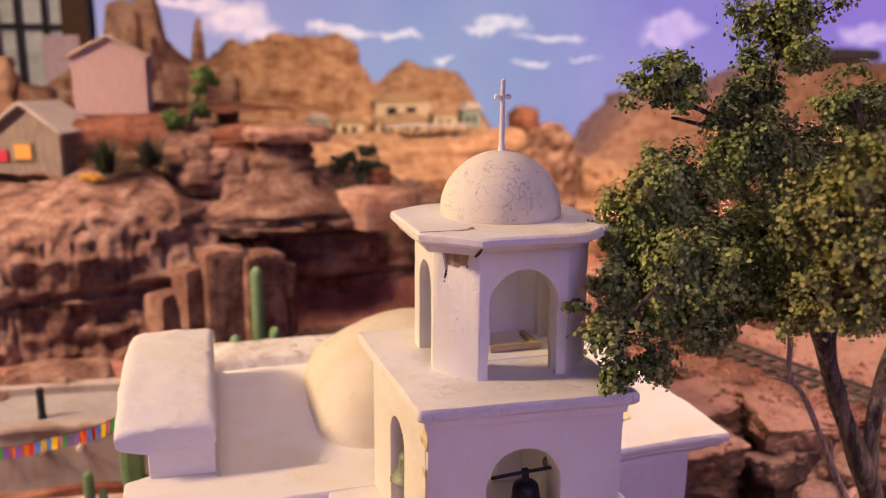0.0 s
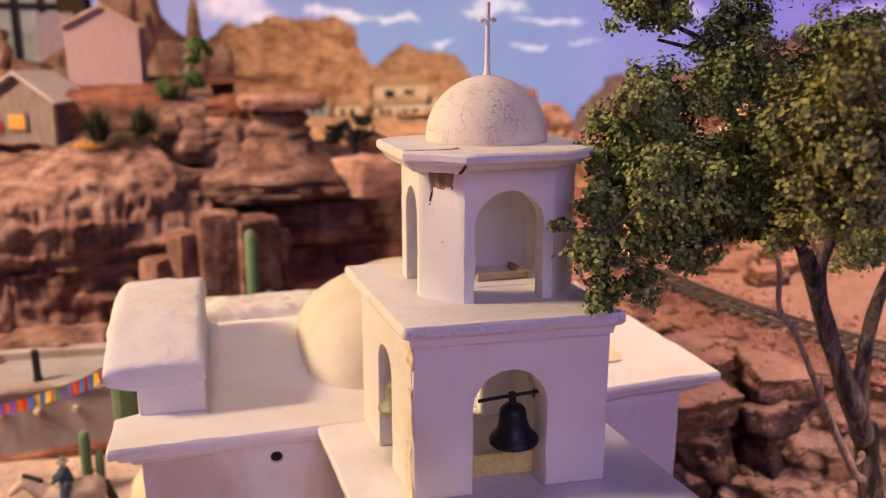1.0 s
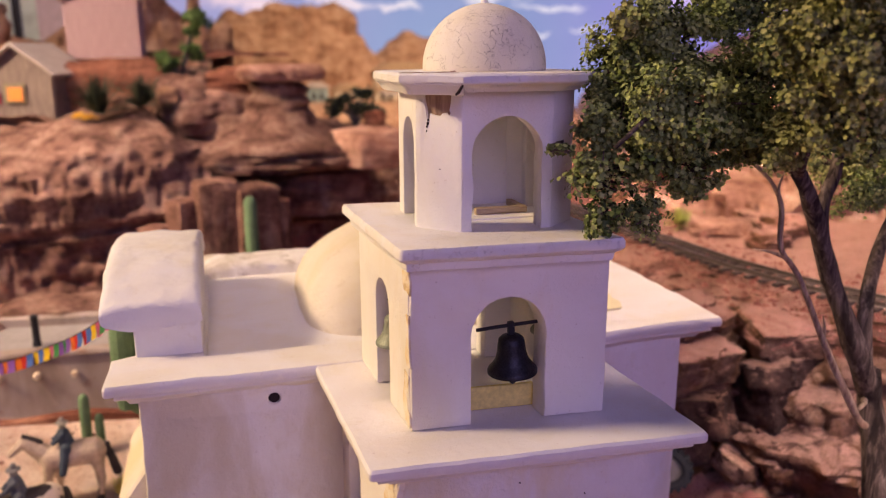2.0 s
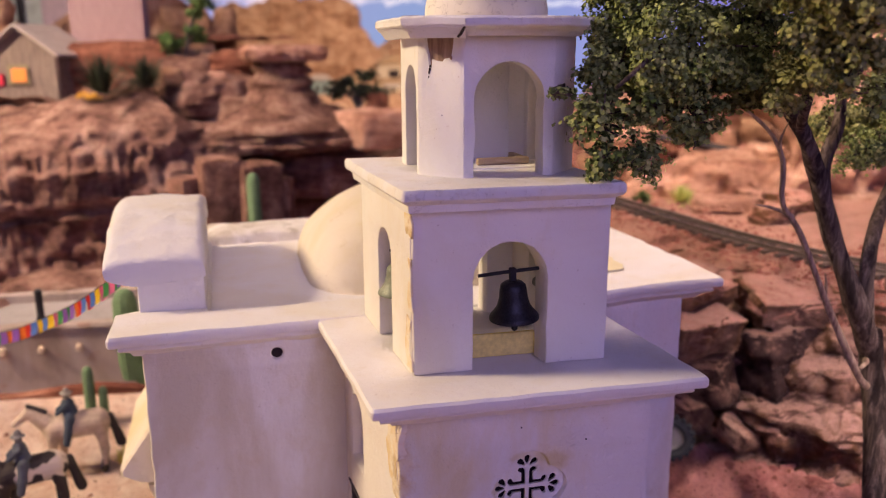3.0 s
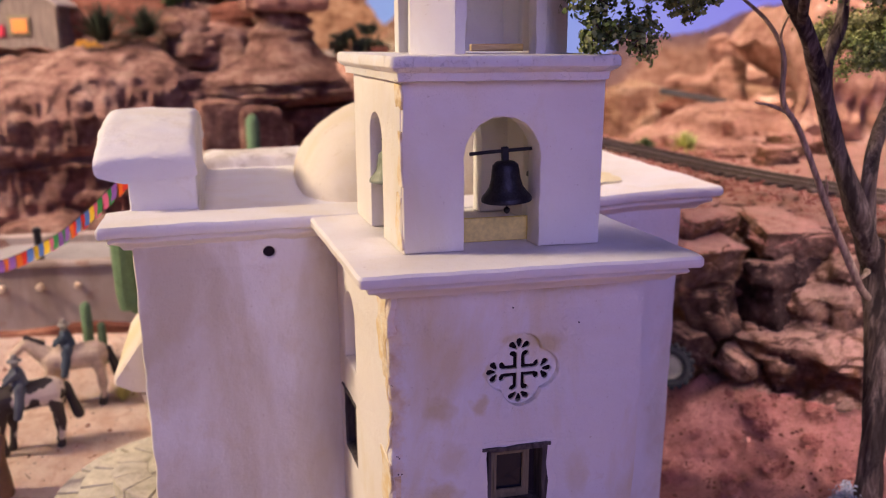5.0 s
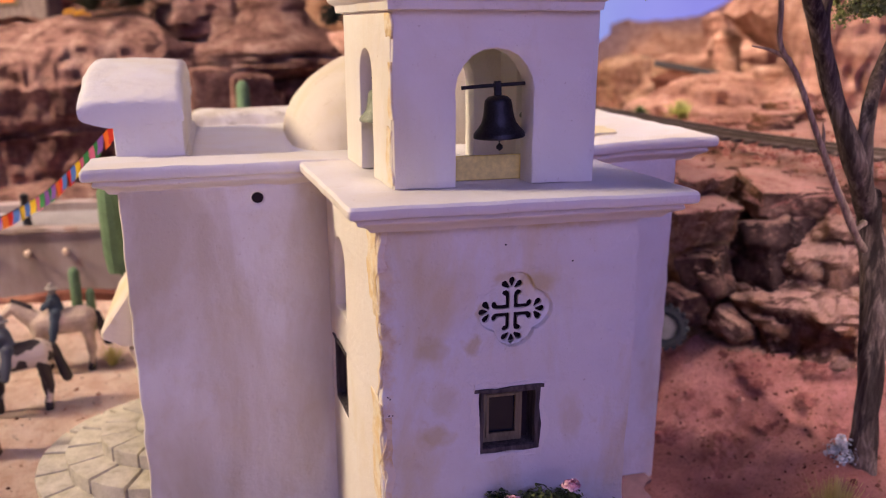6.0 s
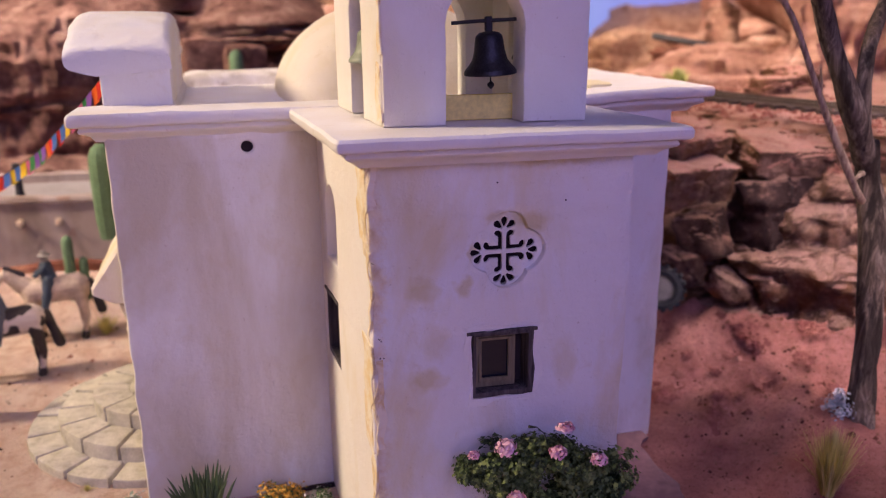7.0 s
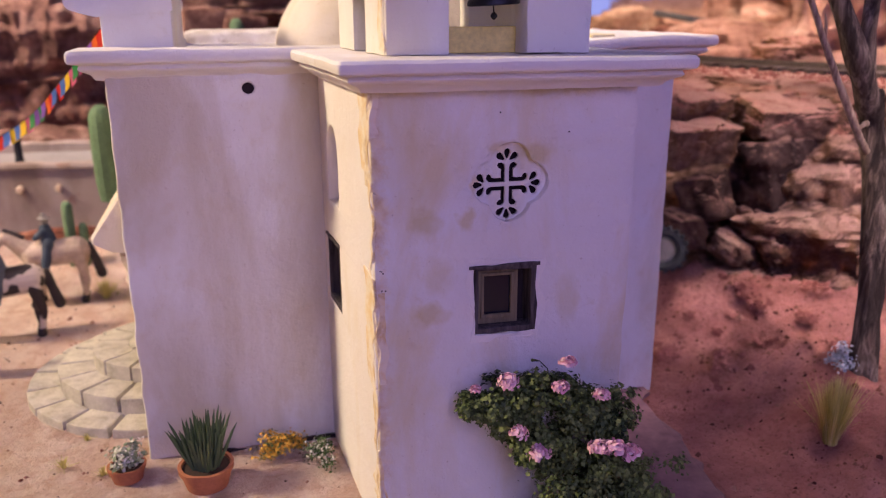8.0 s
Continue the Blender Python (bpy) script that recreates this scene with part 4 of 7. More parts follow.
    cross = part("cross_shaft", uneven(turned([(0.0028, 0.4895), (0.0019, 0.4925), (0.0016, 0.495), (0.0014, 0.52), (0.0014, 0.5298), (0.0006, 0.5303)], 10, (cx, cy)), 0.0002, 120), PLASTER, church, "thin white rooftop cross", smooth=40)
    for dx in (-1, 1):
        part("cross_arm", tube([(cx, cy, 0.5206), (cx + dx * 0.0030, cy, 0.5206), (cx + dx * 0.0034, cy, 0.5206), (cx + dx * 0.0048, cy, 0.5206)], (0.0011, 0.0011, 0.0017, 0.0012), 8), PLASTER, cross, smooth=40)
    # added panel across the bell chamber, yellow in place of the warm light there
    part("belfry_board", box(0.1760, 0.2235, 0.4215, 0.4240, 0.2706, 0.2840, 0.0004), YELLOW_LIT, church, "added panel, its yellow standing in for warm light inside the belfry")
    # rough plaster rim round the window, and pits along the worn corner
    part("plaster_rim", uneven(slab([wobble(rect(0.1850, 0.2262, 0.1200, 0.1660), 0.0012, 0.0021, 21.0), wobble(rect(0.1885, 0.2230, 0.1235, 0.1625), 0.002, 0.0006, 22.0)], 0.0016, (0, yf - 0.0003, 0), (1, 0, 0), (0, -1, 0), 0.0005), 0.0005, 260), PLASTER_RIM, front, "chipped white plaster round the window")
    rng = random.Random(4)
    for i in range(54):
        x, z = x0 + 0.0014 + abs(rng.gauss(0, 0.0030)), rng.choice((0.112, 0.136, 0.150, 0.156, 0.162, 0.170)) + rng.gauss(0, 0.0065)
        bm = bmesh.new()
        bmesh.ops.create_icosphere(bm, subdivisions=1, radius=rng.choice((0.0002, 0.00025, 0.0003, 0.0004, 0.0006)), matrix=Matrix.Translation((x, yf + 0.0002, z)) @ Matrix.Rotation(rng.uniform(0, 3), 4, "Y") @ Matrix.Diagonal((1, 0.6, rng.uniform(0.8, 1.7), 1)))
        part("pit", bm, PIT, front)
    # floor boards and joist seen inside the lantern
    part("lantern_floor", box(0.192, 0.240, 0.452, 0.490, 0.3708, 0.3721, 0.0004), PLASTER, church)
    part("hatch_frame", box(0.2000, 0.2320, 0.4620, 0.4660, 0.3722, 0.3762, 0.0005), BARE_WOOD, church, "bare wooden hatch frame")
    part("hatch_frame", box(0.2280, 0.2320, 0.4662, 0.4880, 0.3722, 0.3760, 0.0005), BARE_WOOD, church, "bare wooden hatch frame")
    # pin holes, set as black studs that paint in their shade
    for x, z in ((0.2010, 0.2430), (0.2385, 0.2320)):
        part("pin_hole", turned([(0.0004, 0), (0.0004, 0.0006), (0.0002, 0.0007)], 8), DARK, front).matrix_basis = Matrix.Translation((x, yf - 0.0004, z)) @ pose(0, 0, 0, 90)


WORN = plaster("worn_yellow_plaster", (0.80, 0.65, 0.37), stain=0.9, cover=0.46, lumps=3.0, mark=(0.50, 0.33, 0.13), blots=0.8, drip=(90, 1.0), damp=(0.84, 0.77, 0.62))
PIT = plain("brown_pit", (0.055, 0.030, 0.022), 0.9)
YELLOW_LIT = plain("painted_yellow_light", (0.80, 0.66, 0.20), 0.6, 0, 0.22, 70)
YELLOW_PATCH = plaster("yellowed_plaster", (0.80, 0.73, 0.48), stain=0.3)
PANE = Nodes("dark_pane", 0.08, spec=0.5).base((0.012, 0.013, 0.02)).m
SCAR = wooden("scarred_brown_wood", (0.18, 0.105, 0.070), (0.46, 0.32, 0.23))
nave()
before = set(church.children)
tower()
# tower sheared to fit the camera's view, splaying towards the nave; lantern turns separately
ASKEW = Matrix.Translation((0.1345, 0.388, 0)) @ Matrix(((0.985, -0.060, 0, 0), (-0.050, 1, 0, 0), (0, 0, 1, 0), (0, 0, 0, 1))) @ Matrix.Translation((-0.1345, -0.388, 0))
bpy.context.view_layer.update()
for ob in church.children:
    if ob not in before and not ob.name.startswith(("lantern", "tower_dome", "cap_", "crack", "cross", "hatch")):
        for piece in (ob, *ob.children_recursive):
            piece.data.transform(piece.matrix_world.inverted() @ ASKEW @ piece.matrix_world)


def bell(place, material, size=1.0, bar=0.0195, label="dark bronze bell hanging from an iron bar in the belfry arch"):
    """Hangs from z = 0, its bar along x."""
    b = thing("bell", 0, 0, 0, label, "bell", "belfry bells")
    s = size
    prof = [(0.0025, -0.0052), (0.0058, -0.0060), (0.0078, -0.0080), (0.0084, -0.0115), (0.0090, -0.0170), (0.0104, -0.0225), (0.0128, -0.0262), (0.0148, -0.0285), (0.0155, -0.0300), (0.0155, -0.0318), (0.0135, -0.0322), (0.0118, -0.0290), (0.0085, -0.0210), (0.0070, -0.0100), (0.0, -0.0085)]
    part("body", turned([(r * s * 0.98, (z + 0.005) * s * 0.90 - 0.005) for r, z in prof], 32, close=False), material, b, smooth=50)
    part("crossbar", tube([(-bar, 0, 0), (-bar * 0.4, 0, 0.0002), (bar * 0.4, 0, 0.0001), (bar, 0, 0)], (0.0010,) * 4, 8), IRON, b, "black iron bar", smooth=40)
    part("hanger", box(-0.0018, 0.0018, -0.0014, 0.0014, -0.0058 * s, 0.0022, 0.0004), IRON, b)
    part("clapper", turned([(0.0003, -0.0335 * s), (0.0018, -0.0350 * s), (0.0018, -0.0365 * s), (0.0003, -0.0380 * s)], 10), IRON, b, smooth=40)
    part("clapper_rod", tube([(0, 0, -0.009 * s), (0, 0, -0.034 * s)], (0.0004, 0.0004), 5), IRON, b)
    b.matrix_basis = place
    return b


bell(pose(0.2035, 0.4110, 0.3215, 0, -3), BRONZE, 0.9)
bell(pose(0.1500, 0.4590, 0.3225, 0, 0, 93), VERDIGRIS, 0.74, 0.0155, "weathered green bronze bell in the belfry side arch")
bell(pose(0.2440, 0.4530, 0.3225, 0, 0, 87), VERDIGRIS, 0.74, 0.0190, "weathered green bronze bell in the belfry side arch")


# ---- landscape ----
# far scenery, metres behind, scaled about the first eye point to fit its view
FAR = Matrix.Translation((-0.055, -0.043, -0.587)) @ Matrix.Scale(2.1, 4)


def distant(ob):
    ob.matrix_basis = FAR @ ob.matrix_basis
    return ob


def sky_backdrop():
    n = Nodes("glowing_painted_sky", 0.9, spec=0.0).local()
    x, z = n.axis(0), n.axis(2)
    warm = n.ramp(n.math("MULTIPLY", n.math("ADD", x, 0.3), 0.33), (0.10, (0.42, 0.34, 0.60)), (0.34, (0.27, 0.33, 0.60)), (0.48, (0.26, 0.33, 0.60)), (0.66, (0.26, 0.22, 0.66)), (0.95, (0.27, 0.16, 0.68)))
    low = n.ramp(z, (0.20, (0.30, 0.44, 0.62)), (0.55, (0.26, 0.39, 0.62)), (0.80, (0.18, 0.25, 0.56)))
    c = n.mix(n.ramp(x, (0.55, 0.35), (0.85, 0.55), (1.0, 0.12)), warm, low)
    soft = n.warp(14, 0.10)
    cloud = None
    # centre x, z, half width, half height of each painted cloud
    for cx, cz, rx, rz in ((0.53, 0.665, 0.12, 0.026), (0.70, 0.655, 0.10, 0.018), (0.42, 0.675, 0.06, 0.030), (1.10, 0.705, 0.13, 0.034), (1.02, 0.675, 0.09, 0.020), (1.30, 0.660, 0.17, 0.014),
                           (1.225, 0.570, 0.09, 0.018), (0.88, 0.577, 0.06, 0.015), (1.83, 0.715, 0.16, 0.060), (1.79, 0.665, 0.13, 0.030), (0.14, 0.70, 0.13, 0.07), (0.02, 0.745, 0.16, 0.03), (0.24, 0.65, 0.08, 0.05), (2.70, 0.70, 0.15, 0.05), (1.45, 0.59, 0.10, 0.008)):
        m = n.t.nodes.new("ShaderNodeVectorMath")
        m.operation = "SUBTRACT"
        n.link(soft, m.inputs[0])
        m.inputs[1].default_value = (cx + 0.05, 2.95, cz + 0.05)
        k = n.t.nodes.new("ShaderNodeVectorMath")
        k.operation = "MULTIPLY"
        n.link(m.outputs[0], k.inputs[0])
        k.inputs[1].default_value = (1 / rx, 0, 1 / rz)
        l = n.t.nodes.new("ShaderNodeVectorMath")
        l.operation = "LENGTH"
        n.link(k.outputs[0], l.inputs[0])
        f = n.ramp(l.outputs["Value"], (0.55, 1.0), (1.05, 0.0))
        cloud = f if cloud is None else n.math("MAXIMUM", cloud, f)
    shade = n.noise(26, 5)
    tint = n.ramp(n.math("MULTIPLY", x, 0.33), (0.05, (0.95, 0.72, 0.80)), (0.25, (0.86, 0.80, 0.88)), (0.45, (0.80, 0.78, 0.90)), (0.58, (0.66, 0.50, 0.92)))
    c = n.mix(n.math("MULTIPLY", cloud, n.ramp(shade, (0.25, 0.55), (0.6, 1.0))), c, tint)
    c = n.mix(0.1, c, n.ramp(n.noise(3, 3), (0.3, (0.1, 0.15, 0.5)), (0.7, (0.6, 0.6, 0.8))))
    # emission stands in for lamps on the board; violet light is in its colour
    n.base((0.02, 0.02, 0.03))
    n.link(c, n.b.inputs["Emission Color"])
    n.b.inputs["Emission Strength"].default_value = 1.15
    bm = bmesh.new()
    a = [bm.verts.new((-0.30 + 4.2 * i / 40, 2.95 - 0.9 * ease((i / 40 - 0.62) / 0.5), zz)) for zz in (-0.1, 1.7) for i in range(41)]
    for i in range(40):
        bm.faces.new((a[i], a[i + 1], a[i + 42], a[i + 41]))
    tagged(distant(part("backdrop", bm, n.m, smooth=0)), "self-lit painted sky, blue to violet, with soft white clouds", "backdrop", kind="structure")


sky_backdrop()


def outcrop(ob, label, category="rock"):
    return tagged(ob, label, category)


outcrop(cliff("cliff", [(-0.62, 1.22, 0.06, 0.325), (-0.40, 1.26, 0.06, 0.335), (-0.26, 1.26, 0.06, 0.348), (-0.14, 1.25, 0.06, 0.378), (0.0, 1.27, 0.06, 0.382), (0.045, 1.29, 0.06, 0.362), (0.085, 1.36, 0.06, 0.345), (0.13, 1.40, 0.06, 0.328), (0.20, 1.42, 0.06, 0.320), (0.30, 1.43, 0.06, 0.305), (0.42, 1.46, 0.06, 0.29), (0.55, 1.52, 0.06, 0.30)],
              [(0.03, 0.0), (0.015, 0.20), (0.008, 0.40), (0.004, 0.455), (0.017, 0.475), (0.006, 0.495), (-0.006, 0.54), (-0.008, 0.66), (0.002, 0.76), (0.024, 0.84), (0.065, 0.91), (0.12, 0.96), (0.19, 1.0), (0.55, 1.02)], CLIFF, 3, 0.0040, 0.0045, 0.026, 0.060, 0.30, 0.38, 0.25), "layered brown-red sandstone cliff with fluted face", "cliff")
outcrop(boulder("ledge", (0.150, 1.365, 0.302), (0.128, 0.085, 0.024), CLIFF, 4, 5, 0.6, 0.8, 0.5, 0.5, 0.4), "overhanging sandstone ledge over a dark hollow")
outcrop(boulder("boulder", (0.300, 1.33, 0.313), (0.058, 0.060, 0.033), PINK_ROCK, 25, 5, 0.22, 0.2, 0.0, 0.1, 0.60, 22), "rounded rose sandstone boulder at the cliff edge", "boulder")
outcrop(boulder("boulder", (0.225, 1.385, 0.235), (0.085, 0.05, 0.040), CLIFF, 15, 5, 0.3, 0.5, 0.1, 0.5, 0.5, -8), "brown sandstone block below the ledge", "boulder")


def mushroom_rock():
    m = thing("mushroom_rock", 0.162, 1.39, 0.33, "balanced mushroom rock with flat rose cap on a flaring neck", "rock")
    bm = turned([(0.125, 0.312), (0.106, 0.326), (0.080, 0.342), (0.060, 0.362), (0.047, 0.384), (0.041, 0.408), (0.043, 0.426)], 56, (0.160, 1.392))
    bmesh.ops.subdivide_edges(bm, edges=[e for e in bm.edges if abs(e.verts[0].co.z - e.verts[1].co.z) > 0.001], cuts=3)
    for v in bm.verts:
        d = Vector((v.co.x - 0.16, v.co.y - 1.392, 0)).normalized()
        v.co += d * rough_rock(v.co, 0.012, 0.05, 8, 0.9, 0.5, 0.2)
    part("neck", bm, CLIFF, m, "flaring brown-red neck", smooth=60)
    boulder("cap_stone", (0.166, 1.385, 0.433), (0.072, 0.060, 0.0135), PINK_ROCK, 9, 5, 0.50, 0.1, 0.0, 0.3, 0.55, 0, m, "flat rose cap stone")


mushroom_rock()
for x, y, top, r, s in ((0.052, 1.150, 0.300, 0.028, 1), (0.100, 1.155, 0.290, 0.030, 2), (0.010, 1.155, 0.274, 0.020, 3), (-0.028, 1.16, 0.238, 0.019, 4), (0.138, 1.185, 0.262, 0.016, 6)):
    outcrop(boulder("rock_column", (x, y, top / 2 + 0.02), (r, r * 0.9, top / 2 - 0.02), COLUMN, 20 + s, 5, 0.10, 0.1, 0.7, 0.1, 0.9, 12 * s, top=0.25), "upright flat-topped sandstone column before the cliff", "rock")["group"] = "sandstone columns"
for x, y, z, a, b, c, m, s in ((-0.30, 1.13, 0.10, 0.10, 0.05, 0.045, CLIFF, 1), (-0.16, 1.15, 0.115, 0.07, 0.04, 0.035, CLIFF, 2), (-0.44, 1.12, 0.09, 0.08, 0.05, 0.05, CLIFF, 3), (0.02, 1.13, 0.10, 0.06, 0.04, 0.045, CLIFF, 4), (0.20, 1.17, 0.10, 0.09, 0.05, 0.06, CLIFF, 5)):
    outcrop(boulder("boulder", (x, y, z), (a, b, c), m, 30 + s, 4, 0.35, 0.5, 0.3, 0.4, 0.4), "brown rock at the foot of the cliff", "boulder")
# broken slope between the cliff top and the terrace
for x, y, z, a, b, c, k in ((0.045, 1.475, 0.362, 0.085, 0.085, 0.040, 1), (0.085, 1.430, 0.338, 0.050, 0.060, 0.030, 2), (0.020, 1.550, 0.392, 0.090, 0.060, 0.045, 3)):
    outcrop(boulder("rubble_slope", (x, y, z), (a, b, c), CLIFF, 110 + k, 5, 0.35, 0.5, 0.0, 0.4, 0.35, 25 * k), "sloping brown-red broken rock below the terrace", "rock")
# stones on the cliff top
for x, y, z, a, c, m, s in ((-0.012, 1.405, 0.398, 0.018, 0.015, AMBER, 1), (0.020, 1.42, 0.394, 0.026, 0.013, CLIFF, 2), (0.058, 1.43, 0.394, 0.020, 0.010, PINK_ROCK, 3), (-0.085, 1.43, 0.392, 0.020, 0.010, PINK_ROCK, 4), (0.09, 1.50, 0.41, 0.05, 0.03, RED_ROCK, 5), (0.33, 1.44, 0.345, 0.02, 0.02, RED_ROCK, 6)):
    outcrop(boulder("stone", (x, y, z), (a, a * 0.8, c), m, 40 + s, 4, 0.3, 0.5, 0.0, 0.5, 0.4), "rough stone lying on the cliff top", "stone")
outcrop(cliff("terrace", [(-0.46, 1.66, 0.30, 0.44), (-0.20, 1.62, 0.30, 0.450), (-0.185, 1.50, 0.30, 0.456), (-0.03, 1.49, 0.30, 0.456), (0.06, 1.54, 0.30, 0.43), (0.2, 1.62, 0.30, 0.40)], [(0.0, 0), (0.01, 0.5), (0.012, 0.93), (0.02, 1.0), (0.4, 1.05)], RED_ROCK, 6, 0.012, 0.01, 0.014, 0.08), "dark red rock terrace under the wooden barn", "cliff")
outcrop(cliff("far_range", [(-0.36, 2.2, 0.25, 0.50), (-0.215, 2.2, 0.25, 0.60), (-0.20, 2.2, 0.25, 0.71), (-0.08, 2.2, 0.25, 0.72), (-0.06, 2.2, 0.25, 0.60), (0.0, 2.2, 0.25, 0.56), (0.02, 2.2, 0.25, 0.66), (0.04, 2.2, 0.25, 0.66), (0.07, 2.2, 0.25, 0.56), (0.13, 2.22, 0.25, 0.46)],
              [(0.0, 0), (0.03, 0.3), (0.08, 0.5), (0.09, 0.7), (0.11, 0.9), (0.15, 1.0), (0.35, 0.96)], TOWER_ROCK, 9, 0.012, 0.012, 0.045, 0.14, 0.5, 0.5, 0.6), "ochre rock towers under the painted sky", "rock range")
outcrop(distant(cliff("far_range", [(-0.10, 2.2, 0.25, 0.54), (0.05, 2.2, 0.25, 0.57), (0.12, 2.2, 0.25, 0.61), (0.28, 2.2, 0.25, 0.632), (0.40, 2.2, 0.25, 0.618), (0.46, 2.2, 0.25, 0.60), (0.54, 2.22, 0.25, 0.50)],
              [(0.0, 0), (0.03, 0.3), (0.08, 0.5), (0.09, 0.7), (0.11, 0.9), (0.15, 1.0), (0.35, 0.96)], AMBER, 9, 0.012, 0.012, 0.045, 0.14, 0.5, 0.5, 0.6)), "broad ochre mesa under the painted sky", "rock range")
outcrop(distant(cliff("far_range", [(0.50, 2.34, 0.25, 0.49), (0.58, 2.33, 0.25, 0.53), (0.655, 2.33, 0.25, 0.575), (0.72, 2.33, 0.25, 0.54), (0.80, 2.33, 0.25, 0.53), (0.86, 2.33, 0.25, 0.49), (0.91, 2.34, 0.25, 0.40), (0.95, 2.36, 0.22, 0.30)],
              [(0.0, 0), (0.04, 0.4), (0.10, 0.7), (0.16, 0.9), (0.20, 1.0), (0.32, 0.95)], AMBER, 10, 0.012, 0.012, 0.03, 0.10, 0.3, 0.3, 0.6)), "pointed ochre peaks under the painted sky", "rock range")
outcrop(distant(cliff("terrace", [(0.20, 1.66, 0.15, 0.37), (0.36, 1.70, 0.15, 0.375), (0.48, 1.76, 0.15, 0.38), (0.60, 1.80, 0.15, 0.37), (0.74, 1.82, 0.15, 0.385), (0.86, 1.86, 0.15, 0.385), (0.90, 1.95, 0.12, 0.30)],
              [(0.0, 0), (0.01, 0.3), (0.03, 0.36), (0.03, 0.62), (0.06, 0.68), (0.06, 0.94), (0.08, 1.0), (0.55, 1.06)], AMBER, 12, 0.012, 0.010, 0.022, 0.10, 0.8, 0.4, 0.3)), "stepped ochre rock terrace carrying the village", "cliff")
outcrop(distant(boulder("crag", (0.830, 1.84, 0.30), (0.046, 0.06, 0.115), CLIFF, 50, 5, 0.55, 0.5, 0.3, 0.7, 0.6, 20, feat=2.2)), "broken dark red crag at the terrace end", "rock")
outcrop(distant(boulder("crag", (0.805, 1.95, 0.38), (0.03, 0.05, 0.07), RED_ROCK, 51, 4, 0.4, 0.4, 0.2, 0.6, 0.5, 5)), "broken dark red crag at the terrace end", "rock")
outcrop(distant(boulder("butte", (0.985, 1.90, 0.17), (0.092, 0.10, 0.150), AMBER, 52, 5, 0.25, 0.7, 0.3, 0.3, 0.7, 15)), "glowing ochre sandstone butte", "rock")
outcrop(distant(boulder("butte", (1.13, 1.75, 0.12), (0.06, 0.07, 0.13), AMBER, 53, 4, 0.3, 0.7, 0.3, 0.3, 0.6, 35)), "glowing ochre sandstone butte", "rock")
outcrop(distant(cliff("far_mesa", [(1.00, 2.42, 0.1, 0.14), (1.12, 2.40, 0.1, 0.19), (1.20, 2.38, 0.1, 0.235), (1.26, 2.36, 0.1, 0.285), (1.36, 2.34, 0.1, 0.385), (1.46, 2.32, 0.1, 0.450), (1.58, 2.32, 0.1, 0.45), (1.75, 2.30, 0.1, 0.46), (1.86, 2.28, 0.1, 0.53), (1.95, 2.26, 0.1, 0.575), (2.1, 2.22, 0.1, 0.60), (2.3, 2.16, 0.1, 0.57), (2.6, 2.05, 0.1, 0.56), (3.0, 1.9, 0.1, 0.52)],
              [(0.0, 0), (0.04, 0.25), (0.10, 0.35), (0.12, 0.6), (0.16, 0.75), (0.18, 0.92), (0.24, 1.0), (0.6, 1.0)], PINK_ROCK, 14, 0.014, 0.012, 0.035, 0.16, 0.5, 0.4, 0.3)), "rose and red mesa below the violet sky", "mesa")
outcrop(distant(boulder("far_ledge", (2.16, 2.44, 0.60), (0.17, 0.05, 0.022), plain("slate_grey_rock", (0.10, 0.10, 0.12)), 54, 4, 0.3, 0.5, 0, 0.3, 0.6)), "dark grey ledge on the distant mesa")


